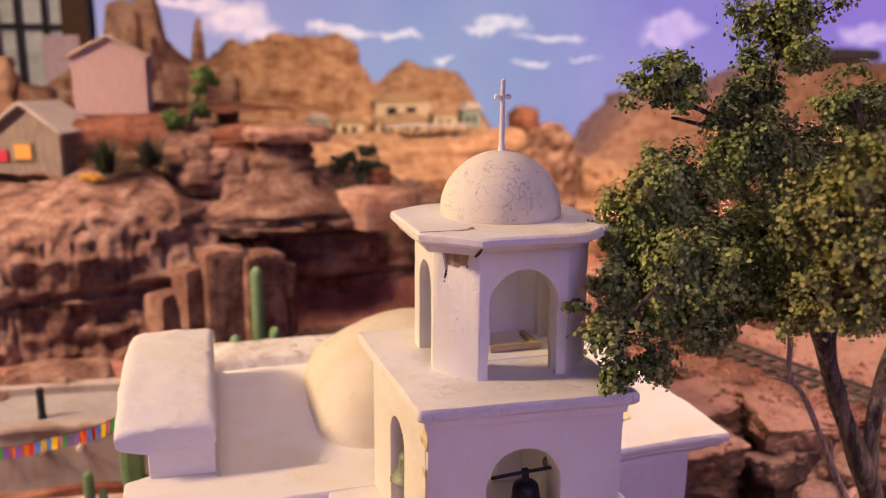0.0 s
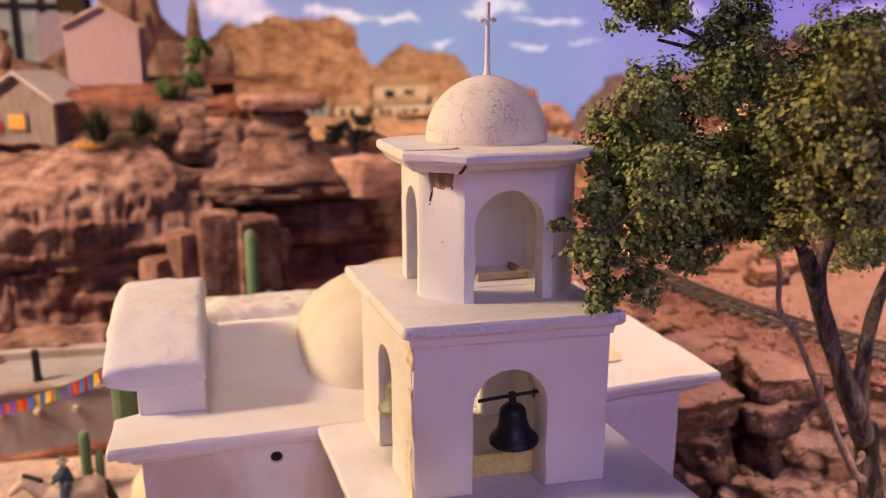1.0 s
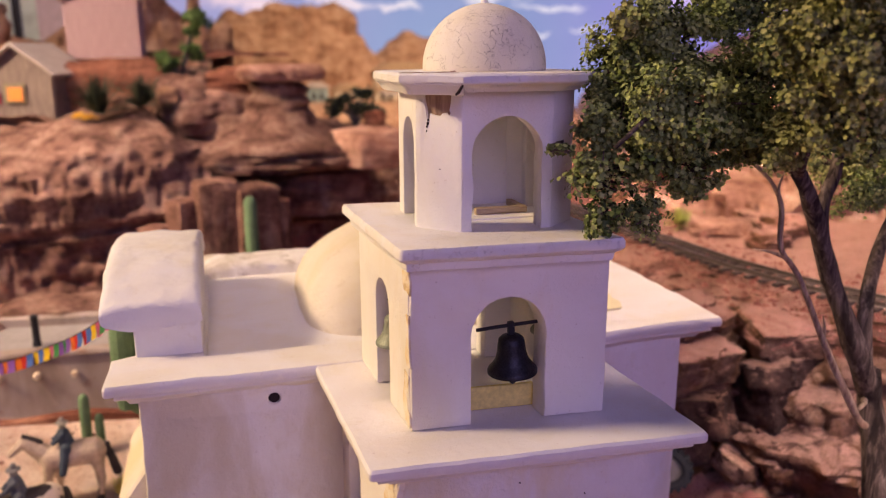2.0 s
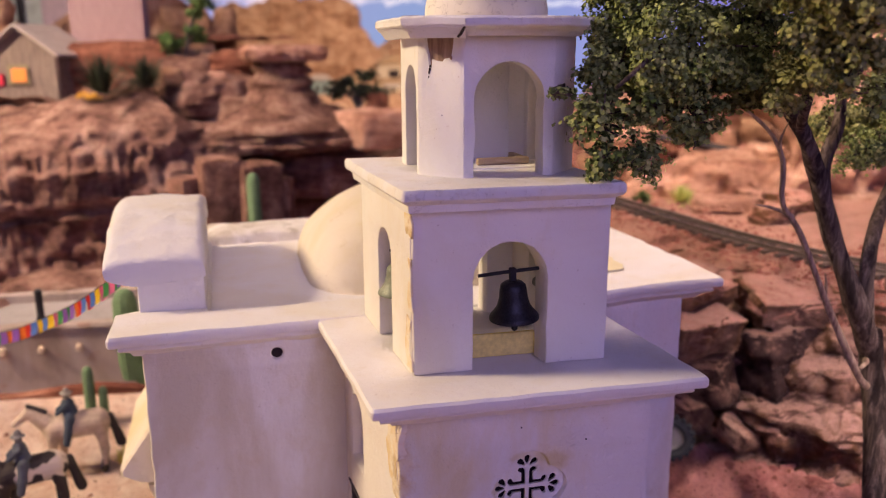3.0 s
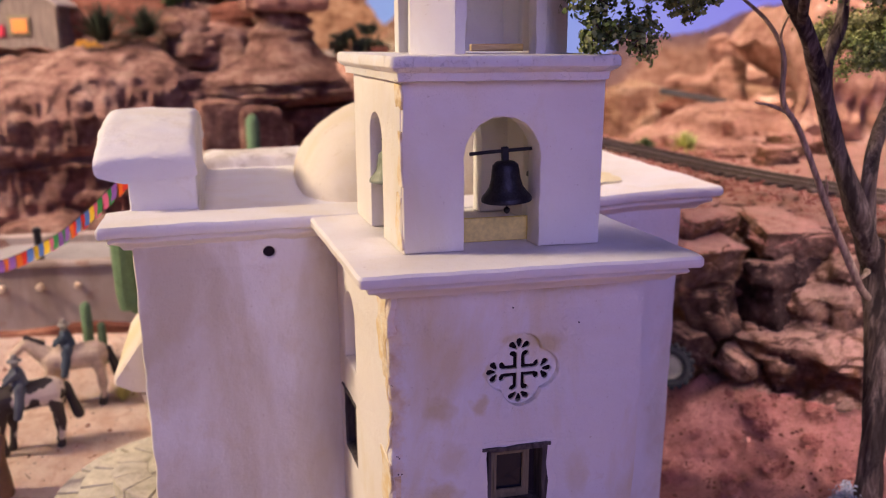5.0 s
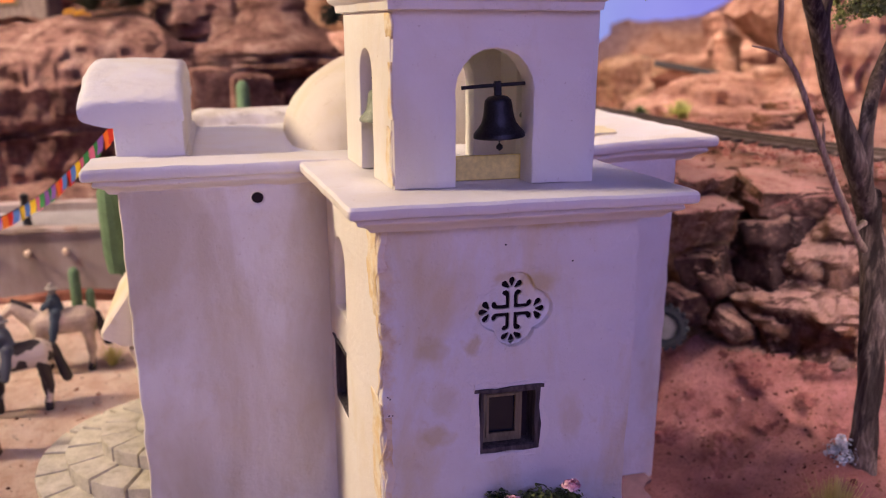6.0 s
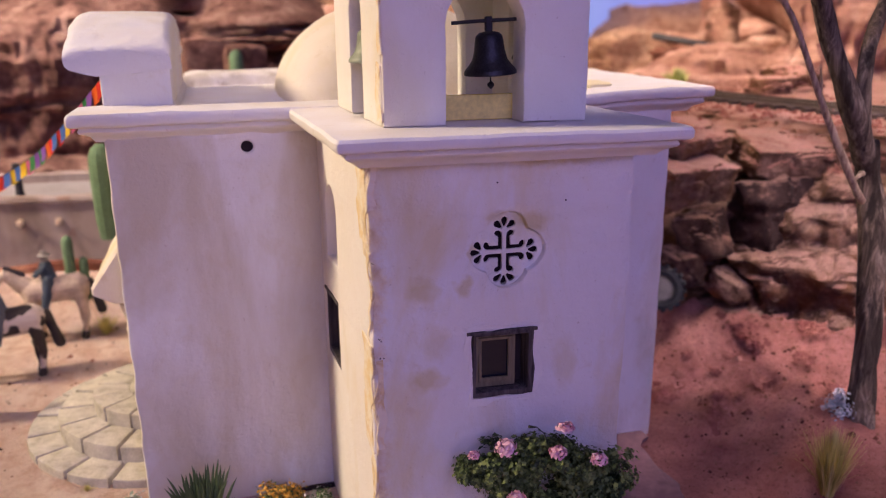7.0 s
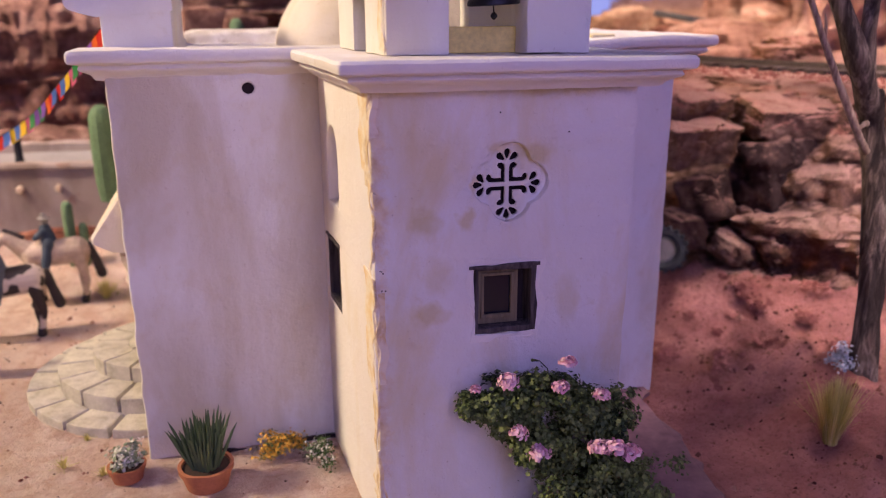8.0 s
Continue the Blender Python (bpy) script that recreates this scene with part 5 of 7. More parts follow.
# ---- the rock bank with the railway ----
def bank():
    whole = thing("rock_bank", 0.50, 0.62, 0.0, "broken pink and umber rock bank with jutting boulders beside the railway", "rock bank")
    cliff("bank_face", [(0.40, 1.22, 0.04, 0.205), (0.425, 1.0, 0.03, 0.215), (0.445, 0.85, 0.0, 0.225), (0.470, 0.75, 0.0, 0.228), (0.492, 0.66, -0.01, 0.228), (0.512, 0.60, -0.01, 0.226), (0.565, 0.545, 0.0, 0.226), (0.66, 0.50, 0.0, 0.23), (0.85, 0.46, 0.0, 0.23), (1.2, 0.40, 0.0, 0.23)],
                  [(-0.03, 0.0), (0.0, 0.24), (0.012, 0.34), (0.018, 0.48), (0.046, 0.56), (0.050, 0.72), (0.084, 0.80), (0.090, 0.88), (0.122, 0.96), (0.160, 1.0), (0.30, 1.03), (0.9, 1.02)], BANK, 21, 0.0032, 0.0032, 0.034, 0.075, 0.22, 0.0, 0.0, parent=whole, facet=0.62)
    D = rocky("dark_umber_rock", (0.018, 0.010, 0.011), (0.055, 0.031, 0.029), (0.16, 0.095, 0.080), 2.2, 0.2, 2.4, top_light=(0.50, 0.30, 0.24))
    E = rocky("umber_rock", (0.022, 0.012, 0.011), (0.085, 0.046, 0.037), (0.24, 0.145, 0.110), 2.4, 0.3, 2.6, top_light=(0.44, 0.25, 0.19))
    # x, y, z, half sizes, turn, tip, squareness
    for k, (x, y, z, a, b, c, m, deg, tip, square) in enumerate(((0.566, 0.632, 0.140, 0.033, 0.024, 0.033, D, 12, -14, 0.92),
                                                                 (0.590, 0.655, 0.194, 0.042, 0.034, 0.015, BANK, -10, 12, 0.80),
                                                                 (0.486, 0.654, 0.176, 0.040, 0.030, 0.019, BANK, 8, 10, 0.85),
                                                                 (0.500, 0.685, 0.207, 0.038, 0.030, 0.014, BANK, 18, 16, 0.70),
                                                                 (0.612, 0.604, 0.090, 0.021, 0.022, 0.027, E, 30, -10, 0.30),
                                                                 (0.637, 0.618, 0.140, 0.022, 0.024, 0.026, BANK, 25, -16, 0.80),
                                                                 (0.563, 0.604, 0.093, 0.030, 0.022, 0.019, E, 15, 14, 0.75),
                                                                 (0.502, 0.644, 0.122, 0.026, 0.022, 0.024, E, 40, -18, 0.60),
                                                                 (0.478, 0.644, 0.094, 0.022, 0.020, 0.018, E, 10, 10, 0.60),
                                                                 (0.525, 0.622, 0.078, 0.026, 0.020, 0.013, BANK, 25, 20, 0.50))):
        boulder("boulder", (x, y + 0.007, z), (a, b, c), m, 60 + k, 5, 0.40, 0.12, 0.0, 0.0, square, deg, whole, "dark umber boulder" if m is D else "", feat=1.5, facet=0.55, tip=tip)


bank()


def railway():
    tr = thing("railway_track", 0.59, 0.8, 0.235, "narrow model railway track on weathered sleepers", "railway track")
    line = smooth_path([(0.500, 1.72, 0.2385, 0), (0.522, 1.50, 0.2385, 0), (0.545, 1.30, 0.2385, 0), (0.563, 1.0, 0.2385, 0), (0.578, 0.856, 0.2385, 0), (0.590, 0.75, 0.2385, 0), (0.620, 0.64, 0.2385, 0), (0.655, 0.56, 0.2385, 0), (0.72, 0.45, 0.2385, 0)], 14)
    pts = [Vector(p[:3]) for p in line]
    rail_m = plain("rusty_rail_steel", (0.14, 0.11, 0.10), 0.45, 0.6)
    tie_m = wooden("dark_sleeper_wood", (0.035, 0.022, 0.02), (0.12, 0.08, 0.065), axis="x")
    for side in (-0.0125, 0.0125):
        run = []
        for i, p in enumerate(pts):
            d = (pts[min(i + 1, len(pts) - 1)] - pts[max(i - 1, 0)]).normalized()
            run.append(p + Vector((-d.y, d.x, 0)) * side)
        loops = []
        for i, p in enumerate(run):
            d = (run[min(i + 1, len(run) - 1)] - run[max(i - 1, 0)]).normalized()
            s = Vector((-d.y, d.x, 0))
            loops.append([tuple(p + s * a + Vector((0, 0, b))) for a, b in ((-0.0017, 0.0), (0.0017, 0.0), (0.0006, 0.0012), (0.0006, 0.0030), (0.0012, 0.0036), (0.0012, 0.0046), (-0.0012, 0.0046), (-0.0012, 0.0036), (-0.0006, 0.0030), (-0.0006, 0.0012))])
        part("rail", lofted(loops), rail_m, tr, "rusty steel rail")
    me = None
    acc, last = 0.0, pts[0]
    for i in range(1, len(pts)):
        seg = (pts[i] - last).length
        acc += seg
        last = pts[i]
        if acc >= 0.011:
            acc = 0.0
            d = (pts[i] - pts[i - 1]).normalized()
            if me is None:
                tie = part("sleeper", box(-0.021, 0.021, -0.0032, 0.0032, -0.004, -0.0003, 0.0006), tie_m, tr, "weathered wooden sleeper")
                me = tie.data
            else:
                tie = new("sleeper", me)
                tie.parent = tr
                tie.matrix_parent_inverse = tr.matrix_basis.inverted()
            tie.matrix_basis = Matrix.Translation(pts[i]) @ Matrix.Rotation(math.atan2(d.y, d.x) + math.pi / 2 + random.uniform(-0.05, 0.05), 4, "Z")
    # ballast along the track
    verts, faces = [], []
    rng = np.random.default_rng(5)
    for k in range(4200):
        p = pts[rng.integers(len(pts) - 1)] + Vector((rng.normal(0, 0.045), rng.normal(0, 0.03), 0))
        r = min(0.006, rng.exponential(0.0012)) + 0.0006
        z = 0.2335 + rng.uniform(-0.002, 0.002)
        o = len(verts)
        for q in ((1, 0, 0), (0, 1, 0), (-1, 0, 0), (0, -1, 0), (0, 0, 1)):
            verts.append((p.x + r * q[0] * rng.uniform(0.6, 1.2), p.y + r * q[1] * rng.uniform(0.6, 1.2), z + r * q[2] * rng.uniform(0.5, 1.0)))
        faces += [(o, o + 1, o + 4), (o + 1, o + 2, o + 4), (o + 2, o + 3, o + 4), (o + 3, o, o + 4)]
    me = bpy.data.meshes.new("ballast")
    me.from_pydata(verts, [], faces)
    me.materials.append(rocky("red_ballast", (0.15, 0.055, 0.045), (0.32, 0.125, 0.098), (0.50, 0.24, 0.19), 3.0, 0.0))
    tagged(new("ballast", me), "loose red stones along the railway", "gravel", kind="stuff")


railway()
outcrop(cliff("canyon_wall", [(0.66, 1.16, 0.18, 0.24), (0.72, 1.06, 0.19, 0.28), (0.78, 0.98, 0.19, 0.27), (0.82, 0.94, 0.19, 0.31), (0.86, 0.93, 0.19, 0.42), (1.0, 0.88, 0.19, 0.46), (1.2, 0.80, 0.19, 0.45)],
              [(-0.05, 0.0), (-0.02, 0.12), (0.02, 0.25), (0.03, 0.55), (0.05, 0.8), (0.07, 1.0), (0.4, 1.0)], PINK_ROCK, 23, 0.006, 0.006, 0.030, 0.08, 0.4, 1.3, 0.3), "red fluted canyon wall behind the railway", "cliff")
for x, y, z, a, b, c, m, s in ((0.780, 1.37, 0.235, 0.072, 0.05, 0.062, AMBER, 1), (0.845, 1.34, 0.215, 0.030, 0.03, 0.05, RED_ROCK, 2), (0.90, 1.30, 0.22, 0.05, 0.04, 0.045, PINK_ROCK, 3), (0.97, 1.34, 0.27, 0.03, 0.03, 0.07, PINK_ROCK, 4), (0.83, 1.12, 0.225, 0.05, 0.03, 0.020, PINK_ROCK, 5), (0.92, 1.10, 0.25, 0.05, 0.04, 0.04, PINK_ROCK, 6), (1.40, 2.10, 0.20, 0.12, 0.08, 0.070, PINK_ROCK, 7), (1.52, 2.20, 0.27, 0.035, 0.04, 0.120, PINK_ROCK, 8), (1.30, 1.95, 0.18, 0.06, 0.06, 0.065, RED_ROCK, 12), (1.62, 2.15, 0.22, 0.09, 0.07, 0.085, PINK_ROCK, 13), (1.14, 1.58, 0.16, 0.10, 0.06, 0.055, PINK_ROCK, 14), (1.50, 2.0, 0.20, 0.10, 0.05, 0.045, AMBER, 15), (0.70, 0.94, 0.232, 0.04, 0.03, 0.014, PINK_ROCK, 9), (0.70, 0.84, 0.238, 0.022, 0.02, 0.014, BANK, 10), (0.76, 0.88, 0.240, 0.03, 0.03, 0.02, BANK, 11)):
    outcrop(boulder("boulder", (x, y, z), (a, b, c), m, 80 + s, 5, 0.34, 0.5, 0.2, 0.2, 0.6, 17 * s, feat=1.4, facet=0.8), "weathered red sandstone block beyond the railway", "boulder")
tagged(part("girder", tube([(0.80, 1.29, 0.288), (0.97, 1.24, 0.258)], (0.006, 0.006), 4), plain("slate_grey_paint", (0.06, 0.056, 0.06))), "slate-grey girder of a small bridge among red rocks", "girder")


# ---- plaza wall, road and steps ----
def plaza():
    line = lambda x: 1.012 - 0.085 * (x + 0.30)
    bm = bmesh.new()
    n = 70
    loops = []
    for i in range(n + 1):
        x = -0.80 + 1.10 * i / n
        y = line(x)
        w = [noise.noise(Vector((x * 60, k * 3.3, 0.5))) for k in range(3)]
        top = 0.126 + 0.0018 * w[0]
        loops.append([(x, y - 0.004, 0.015), (x, y + 0.001 * w[1], 0.060), (x, y + 0.001 * w[2], top - 0.006), (x, y - 0.003, top - 0.004), (x, y - 0.002 + 0.0015 * w[1], top), (x, y + 0.012, top + 0.001), (x, y + 0.014, 0.110), (x, y + 0.014, 0.015)])
    bm = lofted(loops)
    bmesh.ops.recalc_face_normals(bm, faces=bm.faces)
    wall = tagged(part("plaza_wall", bm, ADOBE, smooth=35), "worn adobe retaining wall with roof beam ends", "wall")
    beam = plain("pale_beam_wood", (0.62, 0.50, 0.36), 0.7)
    for i in range(14):
        x = -0.66 + 0.0415 * i
        y = line(x)
        p = turned([(0.0036, 0), (0.0040, 0.004), (0.0040, 0.0085), (0.0032, 0.0098), (0.0005, 0.0100)], 12)
        part("beam_end", p, beam, wall, "pale round beam end", smooth=40).matrix_basis = Matrix.Translation((x, y + 0.001, 0.0985)) @ pose(0, 0, 0, 90)
    part("plinth", lofted([[(x, line(x) - 0.009, 0.02), (x, line(x) - 0.009, 0.046 + 0.003 * math.sin(x * 40)), (x, line(x) + 0.002, 0.050 + 0.003 * math.sin(x * 40)), (x, line(x) + 0.002, 0.02)] for x in np.linspace(-0.8, 0.3, 50)]), RED_ROCK, wall, "dark red plinth")
    tagged(part("road", lofted([[(x, line(x) + 0.016, 0.119), (x, line(x) + 0.016, 0.122), (x, line(x) + 0.105, 0.124), (x, line(x) + 0.105, 0.119)] for x in np.linspace(-0.8, 0.3, 50)]), ROAD), "grey paved road behind the adobe wall", "road", kind="structure")
    kerb = lofted([[(x, line(x) + 0.105, 0.112), (x, line(x) + 0.105, 0.134 + 0.0015 * noise.noise(Vector((x * 70, 0, 0)))), (x, line(x) + 0.112, 0.137 + 0.0015 * noise.noise(Vector((x * 70, 1, 0)))), (x, line(x) + 0.124, 0.135), (x, line(x) + 0.124, 0.112)] for x in np.linspace(-0.8, 0.3, 110)])
    tagged(part("kerb", kerb, ADOBE, smooth=35), "pale worn kerb along the road", "kerb", kind="structure")
    post = thing("bollard", -0.166, 1.035, 0.122, "black iron bollard standing on the road edge", "bollard")
    part("shaft", turned([(0.0052, 0.120), (0.0052, 0.126), (0.0042, 0.128), (0.0042, 0.156), (0.0048, 0.157), (0.0048, 0.160), (0.0020, 0.162)], 16, (-0.166, 1.035)), IRON, post, smooth=40)


plaza()


def steps():
    st = thing("entrance_steps", -0.02, 0.66, 0.0, "three round grey stone steps before the church door", "steps")
    cx, cy = 0.008, 0.66
    for r0, r1, z0, z1, n, off in ((0.084, 0.110, -0.004, 0.007, 9, 0.1), (0.057, 0.086, -0.004, 0.0195, 8, 0.35), (0.030, 0.059, -0.004, 0.0315, 7, 0.2), (0.0, 0.031, -0.004, 0.0317, 3, 0.5)):
        for k in range(n):
            a0 = math.pi / 2 + math.pi * k / n + (0.016 if k else 0)
            a1 = math.pi / 2 + math.pi * (k + 1) / n - 0.016
            m = 7
            j = 0.0006 * math.sin(k * 5.1 + n)
            lo = [(cx + max(r0, 0.001) * math.cos(lerp(a0, a1, i / m)), cy + max(r0, 0.001) * math.sin(lerp(a0, a1, i / m))) for i in range(m + 1)]
            hi = [(cx + (r1 - 0.0012) * math.cos(lerp(a0, a1, i / m)), cy + (r1 - 0.0012) * math.sin(lerp(a0, a1, i / m))) for i in range(m + 1)]
            ring = hi + lo[::-1]
            c = (sum(p[0] for p in ring) / len(ring), sum(p[1] for p in ring) / len(ring))
            shrink = lambda f, z: [(c[0] + (x - c[0]) * f, c[1] + (y - c[1]) * f, z) for x, y in ring]
            part("paving_stone", uneven(lofted([shrink(1, z0), shrink(1, z1 - 0.0012 + j), shrink(0.985, z1 - 0.0003 + j), shrink(0.96, z1 + j)]), 0.0005, 90, k), PAVING, st, smooth=40)


steps()
slab_line = wobble([(0.268, 0.300), (0.330, 0.305), (0.345, 0.371), (0.358, 0.445), (0.362, 0.500), (0.374, 0.514), (0.374, 0.53), (0.27, 0.53)], 0.010, 0.0022, 4.0)
tagged(part("foundation_slab", uneven(lofted([[(x, y, -0.01) for x, y in slab_line], [(x, y, 0.0030) for x, y in slab_line], [(0.335 + (x - 0.335) * 0.97, 0.43 + (y - 0.43) * 0.97, 0.0045) for x, y in slab_line]]), 0.0008, 60), plain("grey_mauve_cement", (0.25, 0.145, 0.14), 0.9, 0, 0.4, 20)), "grey cement foundation slab under the tower", "pavement", kind="structure")


# ---- foliage ----
def leaf_mesh(name, leaves, material, parent=None, label="", star=True):
    """Many small folded leaves in one mesh: each (place, normal, size, turn)."""
    verts, faces = [], []
    shape = [(0, -0.5), (0.28, -0.30), (0.58, -0.14), (0.40, 0.12), (0.28, 0.50), (0.0, 0.36), (-0.30, 0.46), (-0.38, 0.10), (-0.60, -0.20), (-0.26, -0.28)] if star else [(0, -0.5), (0.26, -0.1), (0.22, 0.25), (0, 0.55), (-0.22, 0.25), (-0.26, -0.1)]
    for p, nrm, s, turn in leaves:
        u = nrm.orthogonal().normalized()
        w = nrm.cross(u)
        c, sn = math.cos(turn), math.sin(turn)
        a, b = u * c + w * sn, w * c - u * sn
        o = len(verts)
        for x, y in shape:
            verts.append(p + (a * x + b * y + nrm * (0.30 * abs(x) - 0.1 * y)) * s)
        verts.append(p + nrm * 0.02 * s)
        k = len(shape)
        faces += [(o + i, o + (i + 1) % k, o + k) for i in range(k)]
    me = bpy.data.meshes.new(name)
    me.from_pydata([tuple(v) for v in verts], [], faces)
    me.materials.append(material)
    ob = new(name, me)
    if parent is not None:
        ob.parent = parent
        ob.matrix_parent_inverse = parent.matrix_basis.inverted()
    if label:
        tagged(ob, label)
    return ob


def clump_leaves(rng, centre, radii, count, size, hollow=0.35, clusters=14, tight=0.33):
    """Leaves in an uneven clump of little bunches."""
    out = []
    c, r = Vector(centre), Vector(radii)
    seeds = []
    while len(seeds) < clusters:
        d = Vector(rng.normal(0, 1, 3)).normalized()
        q = d * (hollow + (1 - hollow) * rng.random() ** 0.6) * (1.32 if rng.random() < 0.22 else 1.0)
        seeds.append((Vector((q.x * r.x, q.y * r.y, q.z * r.z)), d))
    m = min(r)
    for k in range(count):
        s, d = seeds[rng.integers(clusters)]
        g = Vector(rng.normal(0, 1, 3))
        p = c + s + Vector((g.x * r.x, g.y * r.y, g.z * r.z)) * tight * (0.55 + 0.45 * rng.random())
        nrm = (d * 0.5 + g.normalized() * 0.5 + Vector((0, 0, 0.35)) + Vector(rng.normal(0, 0.45, 3))).normalized()
        out.append((p, nrm, size * rng.uniform(0.6, 1.35), rng.uniform(0, math.tau)))
    return out, [c + s for s, d in seeds]


def limb(bm, points, n=8, wob=0.25, seed=0.0):
    run = smooth_path(points, 6)
    tube([tuple(p[:3]) for p in run], [float(p[3]) for p in run], n, bm, wob, seed)


def shade_tree():
    t = thing("tree", 0.508, 0.442, 0.028, "tall gnarled model tree with small dark green leaves and bare twigs", "tree")
    n = Nodes("grey_brown_bark", 0.9, spec=0.15)
    grain = n.noise(50, 7, 0.7, n.scaled(4, 4, 0.6), 0.6)
    deep = n.ramp(n.noise(28, 4, 0.6, n.scaled(3.2, 3.2, 0.35)), (0.50, 0.0), (0.57, 1.0))
    c = n.ramp(grain, (0.28, (0.020, 0.014, 0.013)), (0.5, (0.11, 0.080, 0.066)), (0.75, (0.33, 0.26, 0.22)))
    n.base(n.mix(n.math("MULTIPLY", deep, 0.8), c, (0.020, 0.014, 0.013)))
    n.bump(grain, 0.003, 0.9)
    n.bump(deep, 0.003, -0.6)
    bark = n.m
    bm = bmesh.new()
    limb(bm, [(0.506, 0.440, 0.020, 0.0120), (0.509, 0.446, 0.060, 0.0092), (0.513, 0.452, 0.110, 0.0088), (0.519, 0.466, 0.170, 0.0092), (0.517, 0.476, 0.205, 0.0088), (0.505, 0.470, 0.235, 0.0086)], 14, 0.35, 1.0)
    part("trunk", bm, bark, t, "furrowed grey-brown trunk", smooth=60)
    runs = [
        [(0.510, 0.473, 0.222, 0.0082), (0.490, 0.464, 0.250, 0.0076), (0.478, 0.466, 0.275, 0.0070), (0.469, 0.471, 0.300, 0.0066), (0.455, 0.471, 0.330, 0.0062), (0.438, 0.465, 0.360, 0.0056), (0.412, 0.452, 0.388, 0.0048), (0.380, 0.442, 0.420, 0.0038), (0.350, 0.435, 0.450, 0.0028)],
        [(0.455, 0.471, 0.330, 0.0048), (0.450, 0.471, 0.362, 0.0044), (0.460, 0.474, 0.388, 0.0040), (0.462, 0.478, 0.410, 0.0034), (0.448, 0.474, 0.425, 0.0028), (0.420, 0.46, 0.45, 0.0022)],
        [(0.462, 0.478, 0.405, 0.0030), (0.470, 0.47, 0.43, 0.0026), (0.45, 0.45, 0.47, 0.0020), (0.42, 0.44, 0.52, 0.0015)],
        [(0.500, 0.467, 0.236, 0.0060), (0.494, 0.468, 0.276, 0.0054), (0.502, 0.476, 0.306, 0.0052), (0.524, 0.490, 0.334, 0.0046), (0.55, 0.49, 0.40, 0.0034), (0.53, 0.48, 0.46, 0.0026), (0.51, 0.47, 0.52, 0.0018)],
        [(0.350, 0.435, 0.440, 0.0030), (0.362, 0.440, 0.480, 0.0026), (0.362, 0.444, 0.515, 0.0022), (0.366, 0.444, 0.558, 0.0014)],
        [(0.380, 0.442, 0.418, 0.0030), (0.335, 0.415, 0.440, 0.0024), (0.285, 0.390, 0.445, 0.0018), (0.240, 0.372, 0.420, 0.0010)],
        [(0.360, 0.444, 0.492, 0.0020), (0.335, 0.438, 0.505, 0.0018), (0.310, 0.436, 0.515, 0.0014), (0.286, 0.436, 0.524, 0.0010)],
        [(0.335, 0.438, 0.505, 0.0014), (0.315, 0.436, 0.506, 0.0012), (0.295, 0.438, 0.510, 0.0009)],
        [(0.412, 0.452, 0.388, 0.0034), (0.380, 0.41, 0.41, 0.0028), (0.345, 0.36, 0.44, 0.0022), (0.318, 0.325, 0.475, 0.0014)],
    ]
    for i, pts in enumerate(runs):
        bm = bmesh.new()
        limb(bm, pts, 10, 0.25, 3.0 + i)
        part("limb", bm, bark, t, smooth=60)
    dead = wooden("dry_tan_twig", (0.16, 0.10, 0.065), (0.52, 0.39, 0.27))
    for i, pts in enumerate(([(0.506, 0.468, 0.195, 0.0030), (0.486, 0.456, 0.210, 0.0026), (0.455, 0.456, 0.261, 0.0023), (0.426, 0.459, 0.318, 0.0020), (0.408, 0.457, 0.340, 0.0018), (0.404, 0.456, 0.369, 0.0016), (0.388, 0.455, 0.390, 0.0012), (0.360, 0.456, 0.409, 0.0007)],
                             [(0.418, 0.458, 0.330, 0.0015), (0.404, 0.460, 0.336, 0.0011), (0.390, 0.461, 0.339, 0.0004)],
                             [(0.450, 0.457, 0.270, 0.0015), (0.448, 0.455, 0.282, 0.0010), (0.446, 0.455, 0.290, 0.0003)],
                             [(0.505, 0.470, 0.214, 0.0027), (0.497, 0.462, 0.216, 0.0020), (0.490, 0.460, 0.213, 0.0015)],
                             [(0.404, 0.456, 0.369, 0.0010), (0.398, 0.452, 0.382, 0.0007), (0.402, 0.45, 0.395, 0.0003)])):
        bm = bmesh.new()
        limb(bm, pts, 8, 0.3, 9.0 + i)
        part("bare_twig", bm, dead, t, "bare pale twig", smooth=60)
    rng = np.random.default_rng(11)
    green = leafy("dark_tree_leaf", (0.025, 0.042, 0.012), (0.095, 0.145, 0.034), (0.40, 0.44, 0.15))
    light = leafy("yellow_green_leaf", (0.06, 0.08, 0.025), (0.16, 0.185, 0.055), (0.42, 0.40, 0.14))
    crown, tips = [], []
